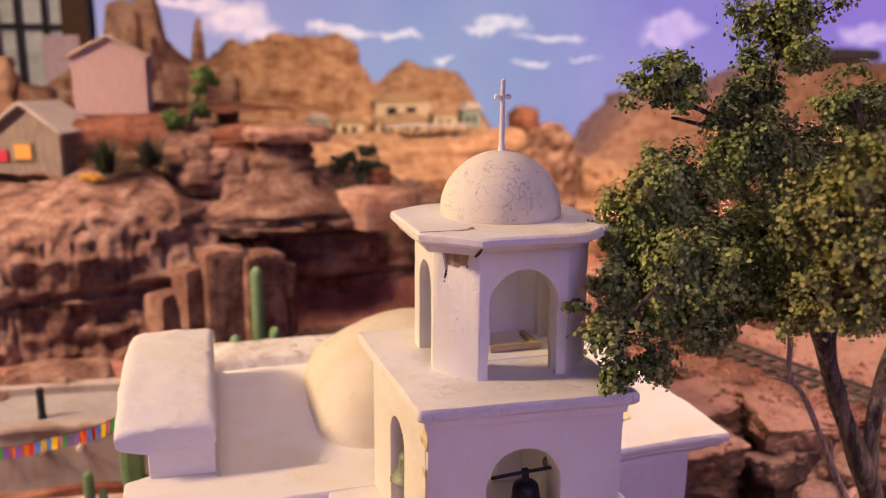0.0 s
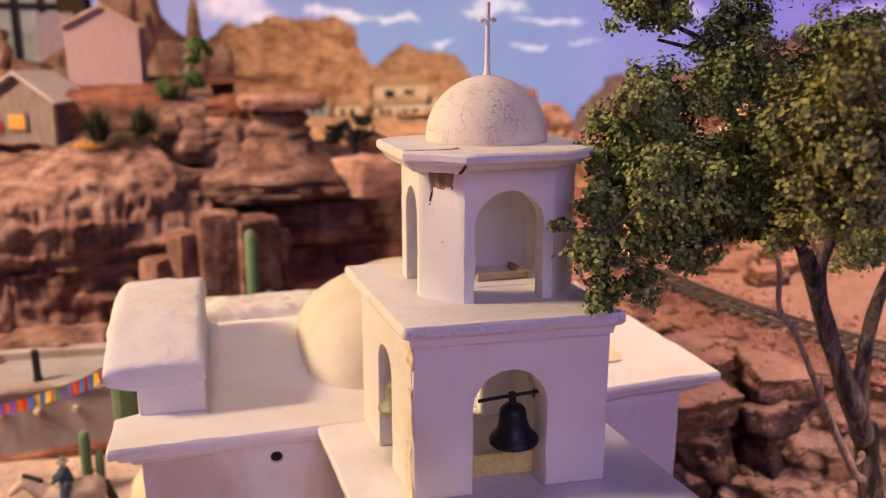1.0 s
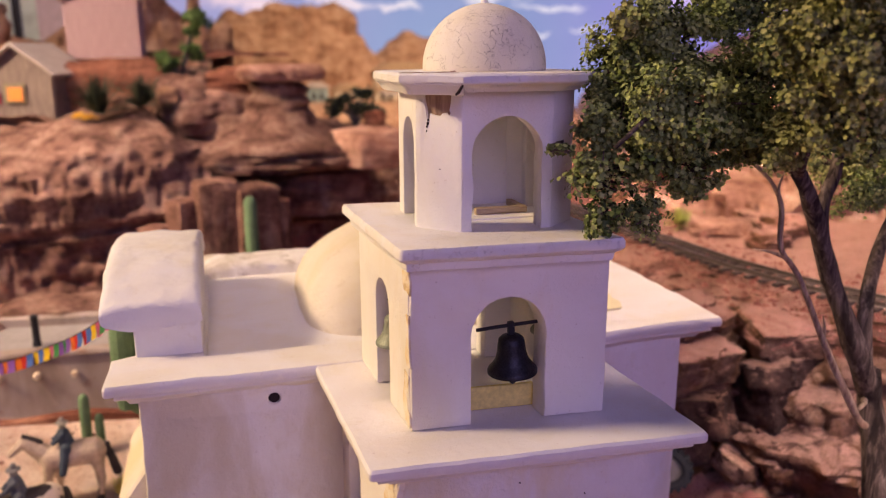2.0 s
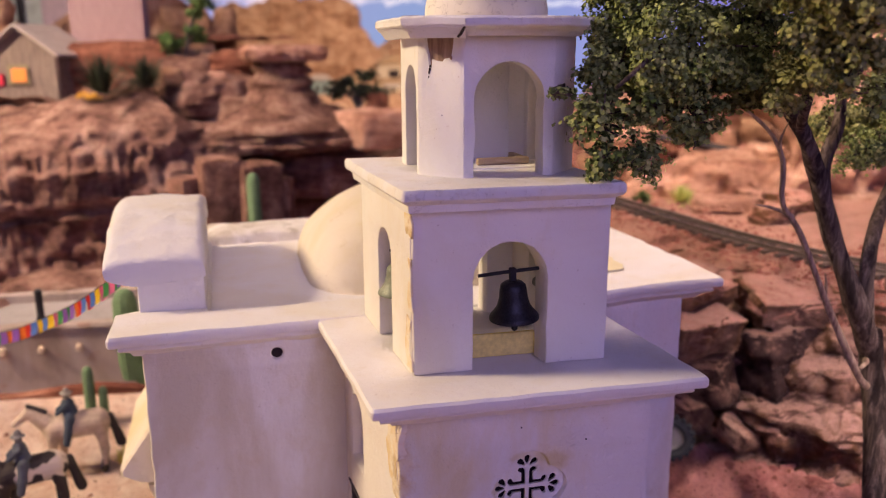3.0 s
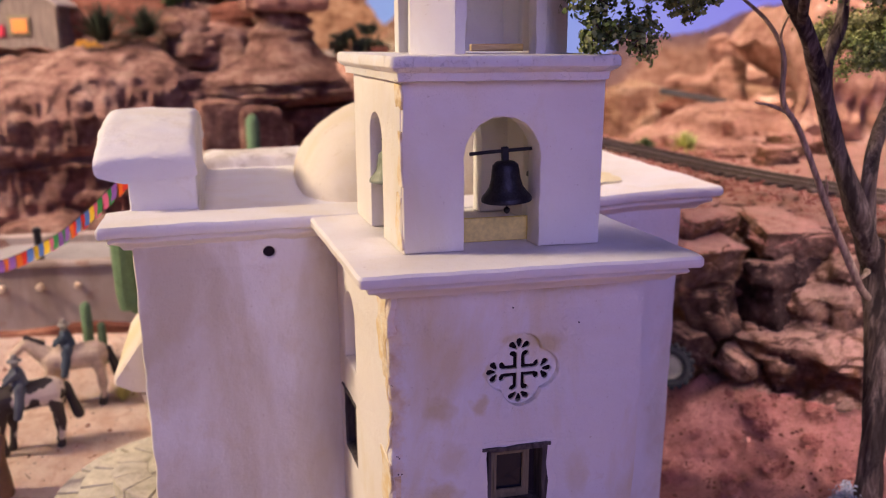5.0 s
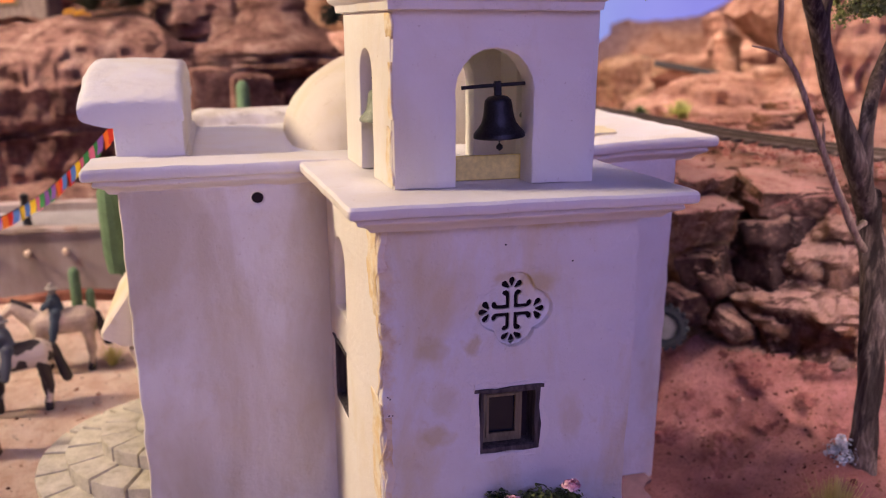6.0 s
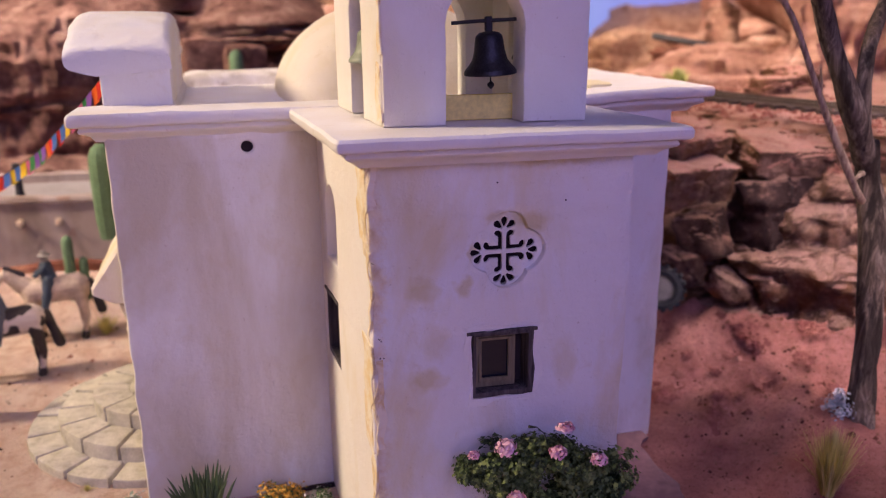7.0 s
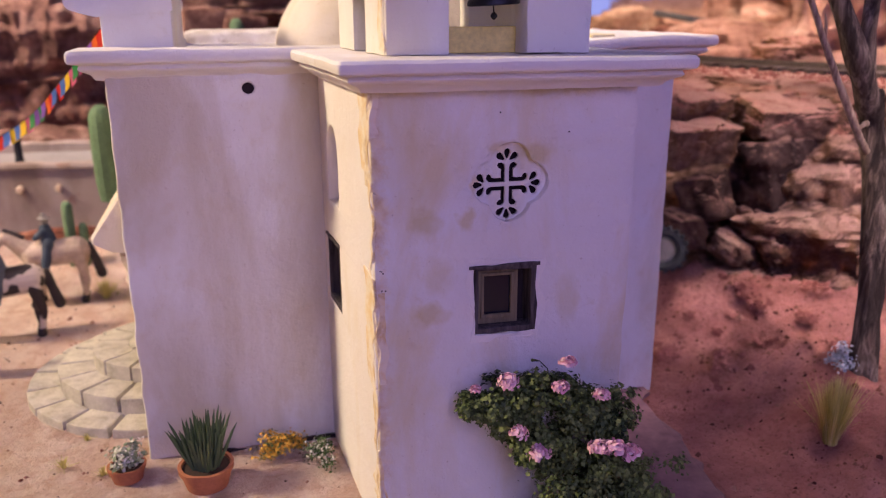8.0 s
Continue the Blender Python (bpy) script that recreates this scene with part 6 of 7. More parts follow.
    # centre, radii, number of leaves
    for c, r, k in (((0.367, 0.444, 0.560), (0.026, 0.023, 0.027), 1100), ((0.349, 0.441, 0.522), (0.019, 0.018, 0.023), 500), ((0.292, 0.438, 0.530), (0.025, 0.017, 0.015), 750), ((0.337, 0.427, 0.494), (0.030, 0.023, 0.024), 1200), ((0.280, 0.407, 0.475), (0.029, 0.022, 0.022), 1200), ((0.266, 0.421, 0.450), (0.020, 0.017, 0.020), 800),
                    ((0.256, 0.406, 0.427), (0.018, 0.015, 0.018), 650), ((0.243, 0.398, 0.402), (0.016, 0.013, 0.015), 330), ((0.246, 0.393, 0.381), (0.015, 0.011, 0.010), 220), ((0.274, 0.402, 0.382), (0.013, 0.011, 0.013), 200), ((0.285, 0.387, 0.438), (0.032, 0.024, 0.026), 1300), ((0.337, 0.406, 0.447), (0.034, 0.026, 0.028), 1300), ((0.318, 0.385, 0.420), (0.031, 0.022, 0.013), 800), ((0.268, 0.394, 0.412), (0.020, 0.015, 0.014), 480),
                    ((0.293, 0.387, 0.404), (0.021, 0.015, 0.015), 450), ((0.387, 0.431, 0.480), (0.033, 0.025, 0.026), 1000), ((0.438, 0.457, 0.518), (0.028, 0.020, 0.019), 800), ((0.468, 0.465, 0.496), (0.026, 0.020, 0.022), 600), ((0.383, 0.409, 0.432), (0.032, 0.025, 0.019), 800), ((0.445, 0.425, 0.412), (0.025, 0.021, 0.015), 400), ((0.225, 0.401, 0.417), (0.007, 0.005, 0.003), 50), ((0.500, 0.480, 0.372), (0.030, 0.022, 0.018), 620), ((0.535, 0.485, 0.385), (0.024, 0.022, 0.020), 560)):
        leaves, seeds = clump_leaves(rng, c, r, round(k * (2.4 if k < 500 else 4.6)), 0.0027 if k < 500 else 0.0023, 0.12, 46, 0.17)
        crown += leaves
        tips += [(Vector(c), s) for s in seeds[:20]]
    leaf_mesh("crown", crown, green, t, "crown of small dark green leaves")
    near, tips2 = [], []
    for c, r, k in (((0.317, 0.331, 0.468), (0.025, 0.020, 0.023), 900), ((0.309, 0.307, 0.492), (0.019, 0.016, 0.019), 800), ((0.325, 0.322, 0.438), (0.020, 0.016, 0.018), 700), ((0.320, 0.308, 0.462), (0.017, 0.015, 0.019), 600), ((0.328, 0.359, 0.420), (0.020, 0.016, 0.014), 400), ((0.255, 0.394, 0.479), (0.008, 0.007, 0.008), 130),
                    ((0.505, 0.528, 0.380), (0.026, 0.020, 0.016), 500), ((0.535, 0.524, 0.392), (0.026, 0.020, 0.018), 500), ((0.545, 0.515, 0.420), (0.026, 0.020, 0.018), 400)):
        leaves, seeds = clump_leaves(rng, c, r, round(k * 4.4), 0.0024, 0.12, 36, 0.18)
        near += leaves
        tips2 += [(Vector(c), s) for s in seeds[:9]]
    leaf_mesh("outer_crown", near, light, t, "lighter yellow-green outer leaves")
    twigs = bmesh.new()
    for i, (a, b) in enumerate(tips + tips2):
        m = a.lerp(b, 0.5) + Vector(rng.normal(0, 0.002, 3))
        tube([a, m, b + (b - a) * 0.15], (0.0009, 0.0007, 0.0003), 4, twigs)
    tagged(part("brushwood", twigs, bark, t), "fine brown twigs inside the crown", kind="stuff")
    # a second stem standing behind
    bm = bmesh.new()
    limb(bm, [(0.69, 0.60, 0.228, 0.007), (0.665, 0.59, 0.275, 0.0062), (0.655, 0.575, 0.32, 0.0056), (0.63, 0.55, 0.37, 0.004)], 10, 0.3, 2.0)
    part("limb", bm, bark, t, smooth=60)


shade_tree()


def blade_tuft(name, x, y, z, count, length, spread, width, material, label, category, seed, curl=0.3, kind="", lean=(0, 0)):
    rng = np.random.default_rng(seed)
    verts, faces = [], []
    for k in range(count):
        a, tilt = rng.uniform(0, math.tau), abs(rng.normal(0, spread))
        L = length * rng.uniform(0.6, 1.1)
        d = Vector((math.cos(a) * math.sin(tilt) + lean[0], math.sin(a) * math.sin(tilt) + lean[1], math.cos(tilt)))
        side = Vector((-math.sin(a), math.cos(a), 0))
        base = Vector((x, y, z)) + Vector((math.cos(a), math.sin(a), 0)) * rng.uniform(0, length * 0.10)
        o = len(verts)
        n = 4
        for i in range(n + 1):
            f = i / n
            p = base + d * L * f + Vector((math.cos(a), math.sin(a), -0.6)) * curl * L * f * f * math.sin(tilt)
            w = width * (1 - f) ** 0.6 * (0.8 if i == 0 else 1)
            verts += [p - side * w, p + side * w + Vector((0, 0, width * 0.4))]
        faces += [(o + 2 * i, o + 2 * i + 1, o + 2 * i + 3, o + 2 * i + 2) for i in range(n)]
    me = bpy.data.meshes.new(name)
    me.from_pydata([tuple(v) for v in verts], [], faces)
    me.materials.append(material)
    ob = new(name, me)
    return tagged(ob, label, category, kind=kind) if label else ob


GRASS = leafy("dry_yellow_grass", (0.38, 0.35, 0.07), (0.60, 0.55, 0.13), (0.72, 0.64, 0.26))
DULL_GREEN = leafy("dull_green_leaf", (0.035, 0.065, 0.020), (0.07, 0.12, 0.035), (0.12, 0.18, 0.06))
AGAVE = leafy("agave_green", (0.035, 0.065, 0.028), (0.065, 0.105, 0.045), (0.13, 0.18, 0.08))
BLACK_GREEN = leafy("blackish_green", (0.012, 0.020, 0.014), (0.025, 0.04, 0.022), (0.05, 0.06, 0.03))
TERRACOTTA = plain("terracotta", (0.40, 0.15, 0.07), 0.8, 0, 0.22, 80)
SOIL = plain("potting_soil", (0.05, 0.03, 0.02), 0.95)
CACTUS = plain("cactus_green", (0.12, 0.20, 0.10), 0.75, 0, 0.3, 90)
PINK = leafy("pink_petal", (0.58, 0.20, 0.33), (0.74, 0.40, 0.50), (0.84, 0.66, 0.68))
WHITE_PETAL = leafy("white_petal", (0.55, 0.55, 0.45), (0.70, 0.68, 0.58), (0.78, 0.75, 0.66))
YELLOW = leafy("yellow_petal", (0.44, 0.20, 0.02), (0.64, 0.34, 0.03), (0.76, 0.47, 0.07))
BLUE_GREY = leafy("blue_grey_leaf", (0.16, 0.19, 0.24), (0.30, 0.33, 0.40), (0.52, 0.54, 0.60))


def own(ob, parent, name_label=""):
    ob.parent = parent
    ob.matrix_parent_inverse = parent.matrix_basis.inverted()
    return tagged(ob, name_label) if name_label else ob


def flower_bush():
    b = thing("flower_bush", 0.245, 0.362, 0.0, "green geranium bush with pink flower heads against the tower", "bush")
    rng = np.random.default_rng(21)
    leaves, stems = [], bmesh.new()
    clumps = (((0.197, 0.372, 0.090), (0.020, 0.010, 0.010), 500), ((0.186, 0.374, 0.086), (0.012, 0.008, 0.010), 180), ((0.222, 0.368, 0.092), (0.022, 0.013, 0.013), 650), ((0.248, 0.364, 0.080), (0.020, 0.014, 0.014), 600), ((0.262, 0.362, 0.072), (0.014, 0.012, 0.016), 360), ((0.225, 0.360, 0.066), (0.022, 0.015, 0.016), 600),
              ((0.252, 0.356, 0.052), (0.026, 0.017, 0.016), 700), ((0.272, 0.350, 0.034), (0.024, 0.018, 0.018), 600), ((0.238, 0.350, 0.036), (0.026, 0.018, 0.020), 650), ((0.258, 0.340, 0.014), (0.034, 0.022, 0.016), 700), ((0.226, 0.345, 0.012), (0.022, 0.018, 0.014), 400), ((0.245, 0.362, 0.084), (0.014, 0.01, 0.01), 300), ((0.204, 0.364, 0.079), (0.013, 0.010, 0.010), 300), ((0.213, 0.360, 0.064), (0.012, 0.010, 0.012), 300))
    for c, r, k in clumps:
        ls, seeds = clump_leaves(rng, c, r, round(k * 4.4), 0.0023, 0.15, 34, 0.17)
        leaves += ls
        for s in seeds[:6]:
            tube([Vector(c) + Vector((0.002, 0.004, -0.004)), Vector(c).lerp(s, 0.3), s], (0.0007, 0.0006, 0.0003), 4, stems)
    leaf_mesh("foliage", leaves, leafy("geranium_leaf", (0.013, 0.025, 0.012), (0.045, 0.078, 0.024), (0.22, 0.27, 0.08)), b)
    part("stalk", stems, BLACK_GREEN, b)
    for x, y, z, s in ((0.198, 0.3595, 0.106, 1.1), (0.2295, 0.3555, 0.1145, 0.9), (0.2245, 0.3535, 0.1025, 0.9), (0.2475, 0.3510, 0.0960, 0.85), (0.1815, 0.3640, 0.102, 0.6), (0.2005, 0.3490, 0.0820, 0.95), (0.2105, 0.3440, 0.0705, 1.1), (0.2420, 0.3400, 0.0715, 1.1), (0.2500, 0.3385, 0.0705, 1.2), (0.2600, 0.3385, 0.0665, 1.1), (0.2370, 0.3320, 0.0385, 1.0)):
        petals = []
        for k in range(120):
            d = Vector(rng.normal(0, 1, 3)).normalized()
            d.z = abs(d.z) * 0.9 - 0.15
            petals.append((Vector((x, y, z)) + d * 0.0060 * s * rng.uniform(0.5, 1.0), (d + Vector(rng.normal(0, 0.3, 3))).normalized(), 0.0031 * s, rng.uniform(0, 6.3)))
        leaf_mesh("flower_head", petals, PINK, b, "pink flower head", False)
    part("dry_stalk", tube([(0.222, 0.360, 0.104), (0.219, 0.358, 0.112), (0.214, 0.357, 0.1175), (0.2095, 0.357, 0.1185)], (0.0003, 0.0003, 0.0003, 0.0009), 5), BLACK_GREEN, b, "thin curled dry stalk")


flower_bush()


def pot(parent, x, y, z, r, h):
    part("pot", uneven(turned([(r * 0.74, z - 0.001), (r * 0.86, z + h * 0.45), (r * 0.93, z + h * 0.76), (r * 1.0, z + h * 0.78), (r * 1.02, z + h), (r * 0.88, z + h), (r * 0.86, z + h * 0.85)], 36, (x, y), False), 0.0003, 120), TERRACOTTA, parent, "terracotta pot", smooth=35)
    part("soil", turned([(r * 0.87, z + h * 0.80), (r * 0.87, z + h * 0.88), (0.0, z + h * 0.92)], 24, (x, y)), SOIL, parent)


def potted():
    a = thing("potted_agave", 0.038, 0.479, 0.0, "spiky green agave in a round terracotta pot by the wall", "potted plant")
    pot(a, 0.038, 0.479, 0.0, 0.0172, 0.0150)
    rng = np.random.default_rng(3)
    for k in range(130):
        ang, tilt = rng.uniform(0, math.tau), radians(min(25, abs(rng.normal(0, 12)) + 1))
        L = rng.uniform(0.022, 0.038)
        d = Vector((math.cos(ang) * math.sin(tilt), math.sin(ang) * math.sin(tilt), math.cos(tilt)))
        o = Vector((0.038, 0.479, 0.0125)) + Vector((math.cos(ang), math.sin(ang), 0)) * 0.0085 * rng.random() ** 0.6
        part("leaf_blade", tube([o, o + d * L * 0.45, o + d * L * 0.8 + Vector((0, 0, 0.001)), o + d * L], (0.0010, 0.0012, 0.0008, 0.0001), 5), AGAVE, a, smooth=60)
    b = thing("potted_succulent", -0.012, 0.500, 0.0, "small white-green succulent in a little terracotta pot", "potted plant")
    pot(b, -0.012, 0.500, 0.0, 0.0120, 0.0105)
    ls, _ = clump_leaves(rng, (-0.012, 0.500, 0.0155), (0.011, 0.011, 0.0085), 520, 0.0034, 0.2, 16, 0.28)
    leaf_mesh("leaves", ls[:340], leafy("pale_succulent", (0.10, 0.16, 0.07), (0.26, 0.32, 0.18), (0.60, 0.60, 0.46)), b, "", False)
    leaf_mesh("blossom", [(p + Vector((0, 0, 0.001)), n, s * 0.8, t) for p, n, s, t in ls[340:]], WHITE_PETAL, b, "small white blossom", False)
    rng = np.random.default_rng(4)
    for nm, c, r, m1, lab in (("yellow_flowers", (0.086, 0.501, 0.008), (0.018, 0.010, 0.008), YELLOW, "low mound of yellow-orange flowers at the wall foot"), ("white_flowers", (0.112, 0.482, 0.008), (0.011, 0.013, 0.009), WHITE_PETAL, "small green plant with tiny white flowers")):
        f = thing(nm, c[0], c[1], 0, lab, "flowers")
        ls, _ = clump_leaves(rng, c, r, 1300, 0.0021, 0.2, 26, 0.24)
        leaf_mesh("foliage", ls[:600], DULL_GREEN, f, "", False)
        leaf_mesh("petals", [(p + Vector((0, -0.0006, 0.0012)), n, s * (1.15 if m1 is YELLOW else 0.9), t) for p, n, s, t in (ls[450:] if m1 is YELLOW else ls[1050:])], m1, f, "", False)
    g = blade_tuft("grass_tuft", 0.441, 0.393, ground_height(0.441, 0.393) - 0.002, 900, 0.047, 0.14, 0.00036, GRASS, "tuft of upright yellow-green dry grass", "grass", 5, 0.5)
    ls, _ = clump_leaves(rng, (0.494, 0.446, ground_height(0.494, 0.446) + 0.008), (0.011, 0.010, 0.009), 520, 0.0032, 0.3, 14, 0.3)
    tagged(leaf_mesh("small_shrub", ls, BLUE_GREY, None, "", False), "low blue-grey shrub at the foot of the tree", "shrub")
    for i, (x, y, L) in enumerate(((-0.055, 0.525, 0.010), (-0.028, 0.508, 0.008), (-0.020, 0.835, 0.030), (-0.067, 0.872, 0.026), (-0.045, 0.560, 0.006))):
        blade_tuft("grass_tuft", x, y, ground_height(x, y) - 0.001, 60 if L < 0.02 else 200, L, 0.5, 0.0004, GRASS, "small tuft of dry yellow grass on the sand", "grass", 30 + i)
    blade_tuft("dark_weed", 0.252, 0.415, 0.3715, 26, 0.006, 0.7, 0.0005, BLACK_GREEN, "tiny dark weed growing on the tower cornice", "weed", 9)


potted()


def saguaro(x, y, z, h, r, arms, label):
    s = thing("cactus", x, y, z, label, "cactus", "cacti")

    def column(px, py, z0, z1, rad):
        prof = [(rad * 0.75, z0), (rad * 0.95, z0 + (z1 - z0) * 0.2), (rad, z0 + (z1 - z0) * 0.6), (rad * 0.96, z1 - rad), (rad * 0.75, z1 - rad * 0.4), (rad * 0.35, z1 - rad * 0.05), (0.0, z1)]
        bm = turned(prof, 36, (px, py))
        for v in bm.verts:
            d = Vector((v.co.x - px, v.co.y - py, 0))
            if d.length > 1e-6:
                a = math.atan2(d.y, d.x)
                v.co -= d * 0.10 * (0.5 + 0.5 * math.cos(a * 12))
        return bm

    part("stem", column(x, y, z, z + h, r), CACTUS, s, "ribbed green stem", smooth=60)
    for dx, dy, z0, z1, rr in arms:
        if z0 > 0:
            o, e = Vector((x, y, z + z0 - rr * 0.6)), Vector((x + dx, y + dy, z + z0 + rr * 0.9))
            part("elbow", tube([o, o.lerp(e, 0.45) - Vector((0, 0, rr * 0.5)), o.lerp(e, 0.80) - Vector((0, 0, rr * 0.5)), o.lerp(e, 0.96) - Vector((0, 0, rr * 0.1)), e], (rr * 0.7, rr * 0.8, rr * 0.86, rr * 0.84, rr * 0.76), 16), CACTUS, s, smooth=60)
        part("arm", column(x + dx, y + dy, z + z0, z + z1, rr), CACTUS, s, smooth=60)
    return s


saguaro(0.094, 1.075, 0.06, 0.225, 0.0092, ((-0.030, 0, 0, 0.135, 0.0085), (0.020, -0.01, 0, 0.145, 0.0085), (0.036, 0, 0, 0.125, 0.008)), "tall ribbed green cactus with short arms below the rock columns")
saguaro(0.012, 0.858, 0.0, 0.190, 0.0125, ((-0.059, -0.013, 0.112, 0.207, 0.0125),), "tall ribbed green cactus with a raised arm beside the church")
saguaro(-0.105, 0.935, 0.02, 0.075, 0.006, ((0.014, 0, 0, 0.05, 0.005),), "small green cactus before the adobe wall")
for i, (x, y, z, L, m, lab) in enumerate(((-0.112, 1.37, 0.374, 0.062, BLACK_GREEN, "dark spiky yucca on the cliff top"), (-0.052, 1.40, 0.382, 0.050, BLACK_GREEN, "dark spiky yucca on the cliff top"), (0.675, 0.995, 0.228, 0.026, leafy("bright_aloe", (0.30, 0.36, 0.08), (0.45, 0.50, 0.14), (0.60, 0.62, 0.26)), "bright yellow-green aloe beyond the railway"), (0.625, 1.02, 0.225, 0.02, DULL_GREEN, "dull green plant beyond the railway"))):
    blade_tuft("yucca", x, y, z, 220, L, 0.75, 0.0016, m, lab, "plant", 50 + i, 0.15)
for x, y, z in ((-0.14, 1.365, 0.372), (-0.125, 1.36, 0.370)):
    ls, _ = clump_leaves(np.random.default_rng(8), (x, y, z), (0.010, 0.008, 0.004), 160, 0.004)
    tagged(leaf_mesh("yellow_flowers", ls, YELLOW, None, "", False), "low yellow flowers on the cliff top", "flowers")


def small_tree(x, y, z, clumps, label, seed):
    t = thing("small_tree", x, y, z, label, "tree", "small trees on the rocks")
    rng = np.random.default_rng(seed)
    leaves = []
    for i, (dx, dz, r, k) in enumerate(clumps):
        bm = bmesh.new()
        tube([(x, y, z - 0.01), (x + dx * 0.35, y, z + dz * 0.5), (x + dx, y, z + dz)], (0.0032, 0.0026, 0.0014), 7, bm, 0.3)
        part("trunk", bm, OLD_WOOD, t)
        ls, _ = clump_leaves(rng, (x + dx, y, z + dz), (r, r * 0.8, r * 0.75), k, 0.007, 0.2, 12, 0.33)
        leaves += ls
    leaf_mesh("crown", leaves, leafy("mid_green_leaf", (0.03, 0.07, 0.018), (0.06, 0.12, 0.03), (0.12, 0.19, 0.05)) if seed % 2 else BLACK_GREEN, t)


small_tree(0.006, 1.50, 0.420, ((-0.022, 0.030, 0.017, 300), (0.020, 0.045, 0.015, 280), (0.034, 0.100, 0.018, 380), (0.026, 0.078, 0.012, 180)), "small twisted tree with bright green clumps on the cliff", 61)
small_tree(0.300, 1.46, 0.345, ((-0.038, 0.028, 0.016, 260), (0.0, 0.024, 0.016, 260), (0.030, 0.016, 0.016, 260), (0.018, 0.050, 0.014, 220), (-0.020, 0.038, 0.012, 160)), "low dark spreading tree on the cliff", 62)


# ---- buildings on the rocks ----
def shed(name, x, y, z, w, d, eave, ridge, wall_m, roof_m, label, over=0.010, ridge_x=None, boards=12):
    """A gabled board shed, gable to -y."""
    s = thing(name, x, y, z, label, "house")
    rx = 0.0 if ridge_x is None else ridge_x
    x0, x1 = x - w / 2, x + w / 2
    for i in range(boards):
        a, b = x0 + w * i / boards + 0.0003, x0 + w * (i + 1) / boards - 0.0003
        h = lambda q: z + eave + (ridge - eave) * (1 - abs(q - (x + rx)) / ((w / 2 + rx) if q < x + rx else (w / 2 - rx)))
        bm = lofted([[(a, y + yy, z), (b, y + yy, z), (b, y + yy, h(b)), (a, y + yy, h(a))] for yy in (0.0, 0.004)])
        bmesh.ops.recalc_face_normals(bm, faces=bm.faces)
        part("board", bm, wall_m, s)
    for xx in (x0, x1):
        part("side_wall", box(xx - 0.002, xx + 0.002, y + 0.0045, y + d, z, z + eave, 0.0005), wall_m, s)
    part("back_wall", box(x0 + 0.003, x1 - 0.003, y + d - 0.004, y + d, z, z + eave, 0.0005), wall_m, s)
    for sx in (-1, 1):
        ex = x0 - over if sx < 0 else x1 + over
        slope = (ridge - eave) / (w / 2)
        ez = z + eave - slope * over
        bm = lofted([[(x + rx, yy, z + ridge + 0.001), (ex, yy, ez + 0.001), (ex, yy, ez + 0.0055), (x + rx, yy, z + ridge + 0.0055)] for yy in (y - over, y + d + over)])
        bmesh.ops.recalc_face_normals(bm, faces=bm.faces)
        part("roof", bm, roof_m, s, "pale sheet roof")
    return s


hut = shed("wooden_hut", -0.246, 1.50, 0.352, 0.118, 0.085, 0.084, 0.124, HUT_BOARD, ROOF_TIN, "grey-brown board hut with pale roof and a lit orange window", 0.014, 0.0, 14)
GLOW = Nodes("lit_window", 0.5)
GLOW.base((0.5, 0.2, 0.05))
GLOW.link(GLOW.ramp(GLOW.noise(60, 2), (0.35, (0.80, 0.055, 0.004)), (0.65, (0.95, 0.13, 0.008))), GLOW.b.inputs["Emission Color"])
GLOW.b.inputs["Emission Strength"].default_value = 0.60
win = part("window", box(-0.272, -0.234, 1.4955, 1.4985, 0.384, 0.416, 0.0005), KHAKI_WOOD, hut, "wooden window frame")
part("pane", box(-0.264, -0.238, 1.4935, 1.4950, 0.389, 0.410, 0), GLOW.m, win, "pane glowing orange from within")
part("sign", box(-0.300, -0.281, 1.4945, 1.4980, 0.383, 0.401, 0.0005), plain("crimson_paint", (0.42, 0.02, 0.05)), hut, "crimson board sign")
hut.matrix_basis = hut.matrix_basis @ Matrix.Rotation(radians(-25), 4, "Z")
shed("wooden_barn", -0.122, 1.60, 0.454, 0.120, 0.11, 0.102, 0.134, BARN_BOARD, plain("tan_sheet_roof", (0.50, 0.36, 0.27), 0.7), "pale pink board barn with tan gabled roof", 0.008, 0.0, 20)
STUCCO = plaster("village_stucco", (0.46, 0.38, 0.29), stain=0.2)
TILE = plain("village_roof", (0.30, 0.20, 0.12), 0.8)
GREY_GREEN = plain("grey_green_paint", (0.20, 0.26, 0.25), 0.7)
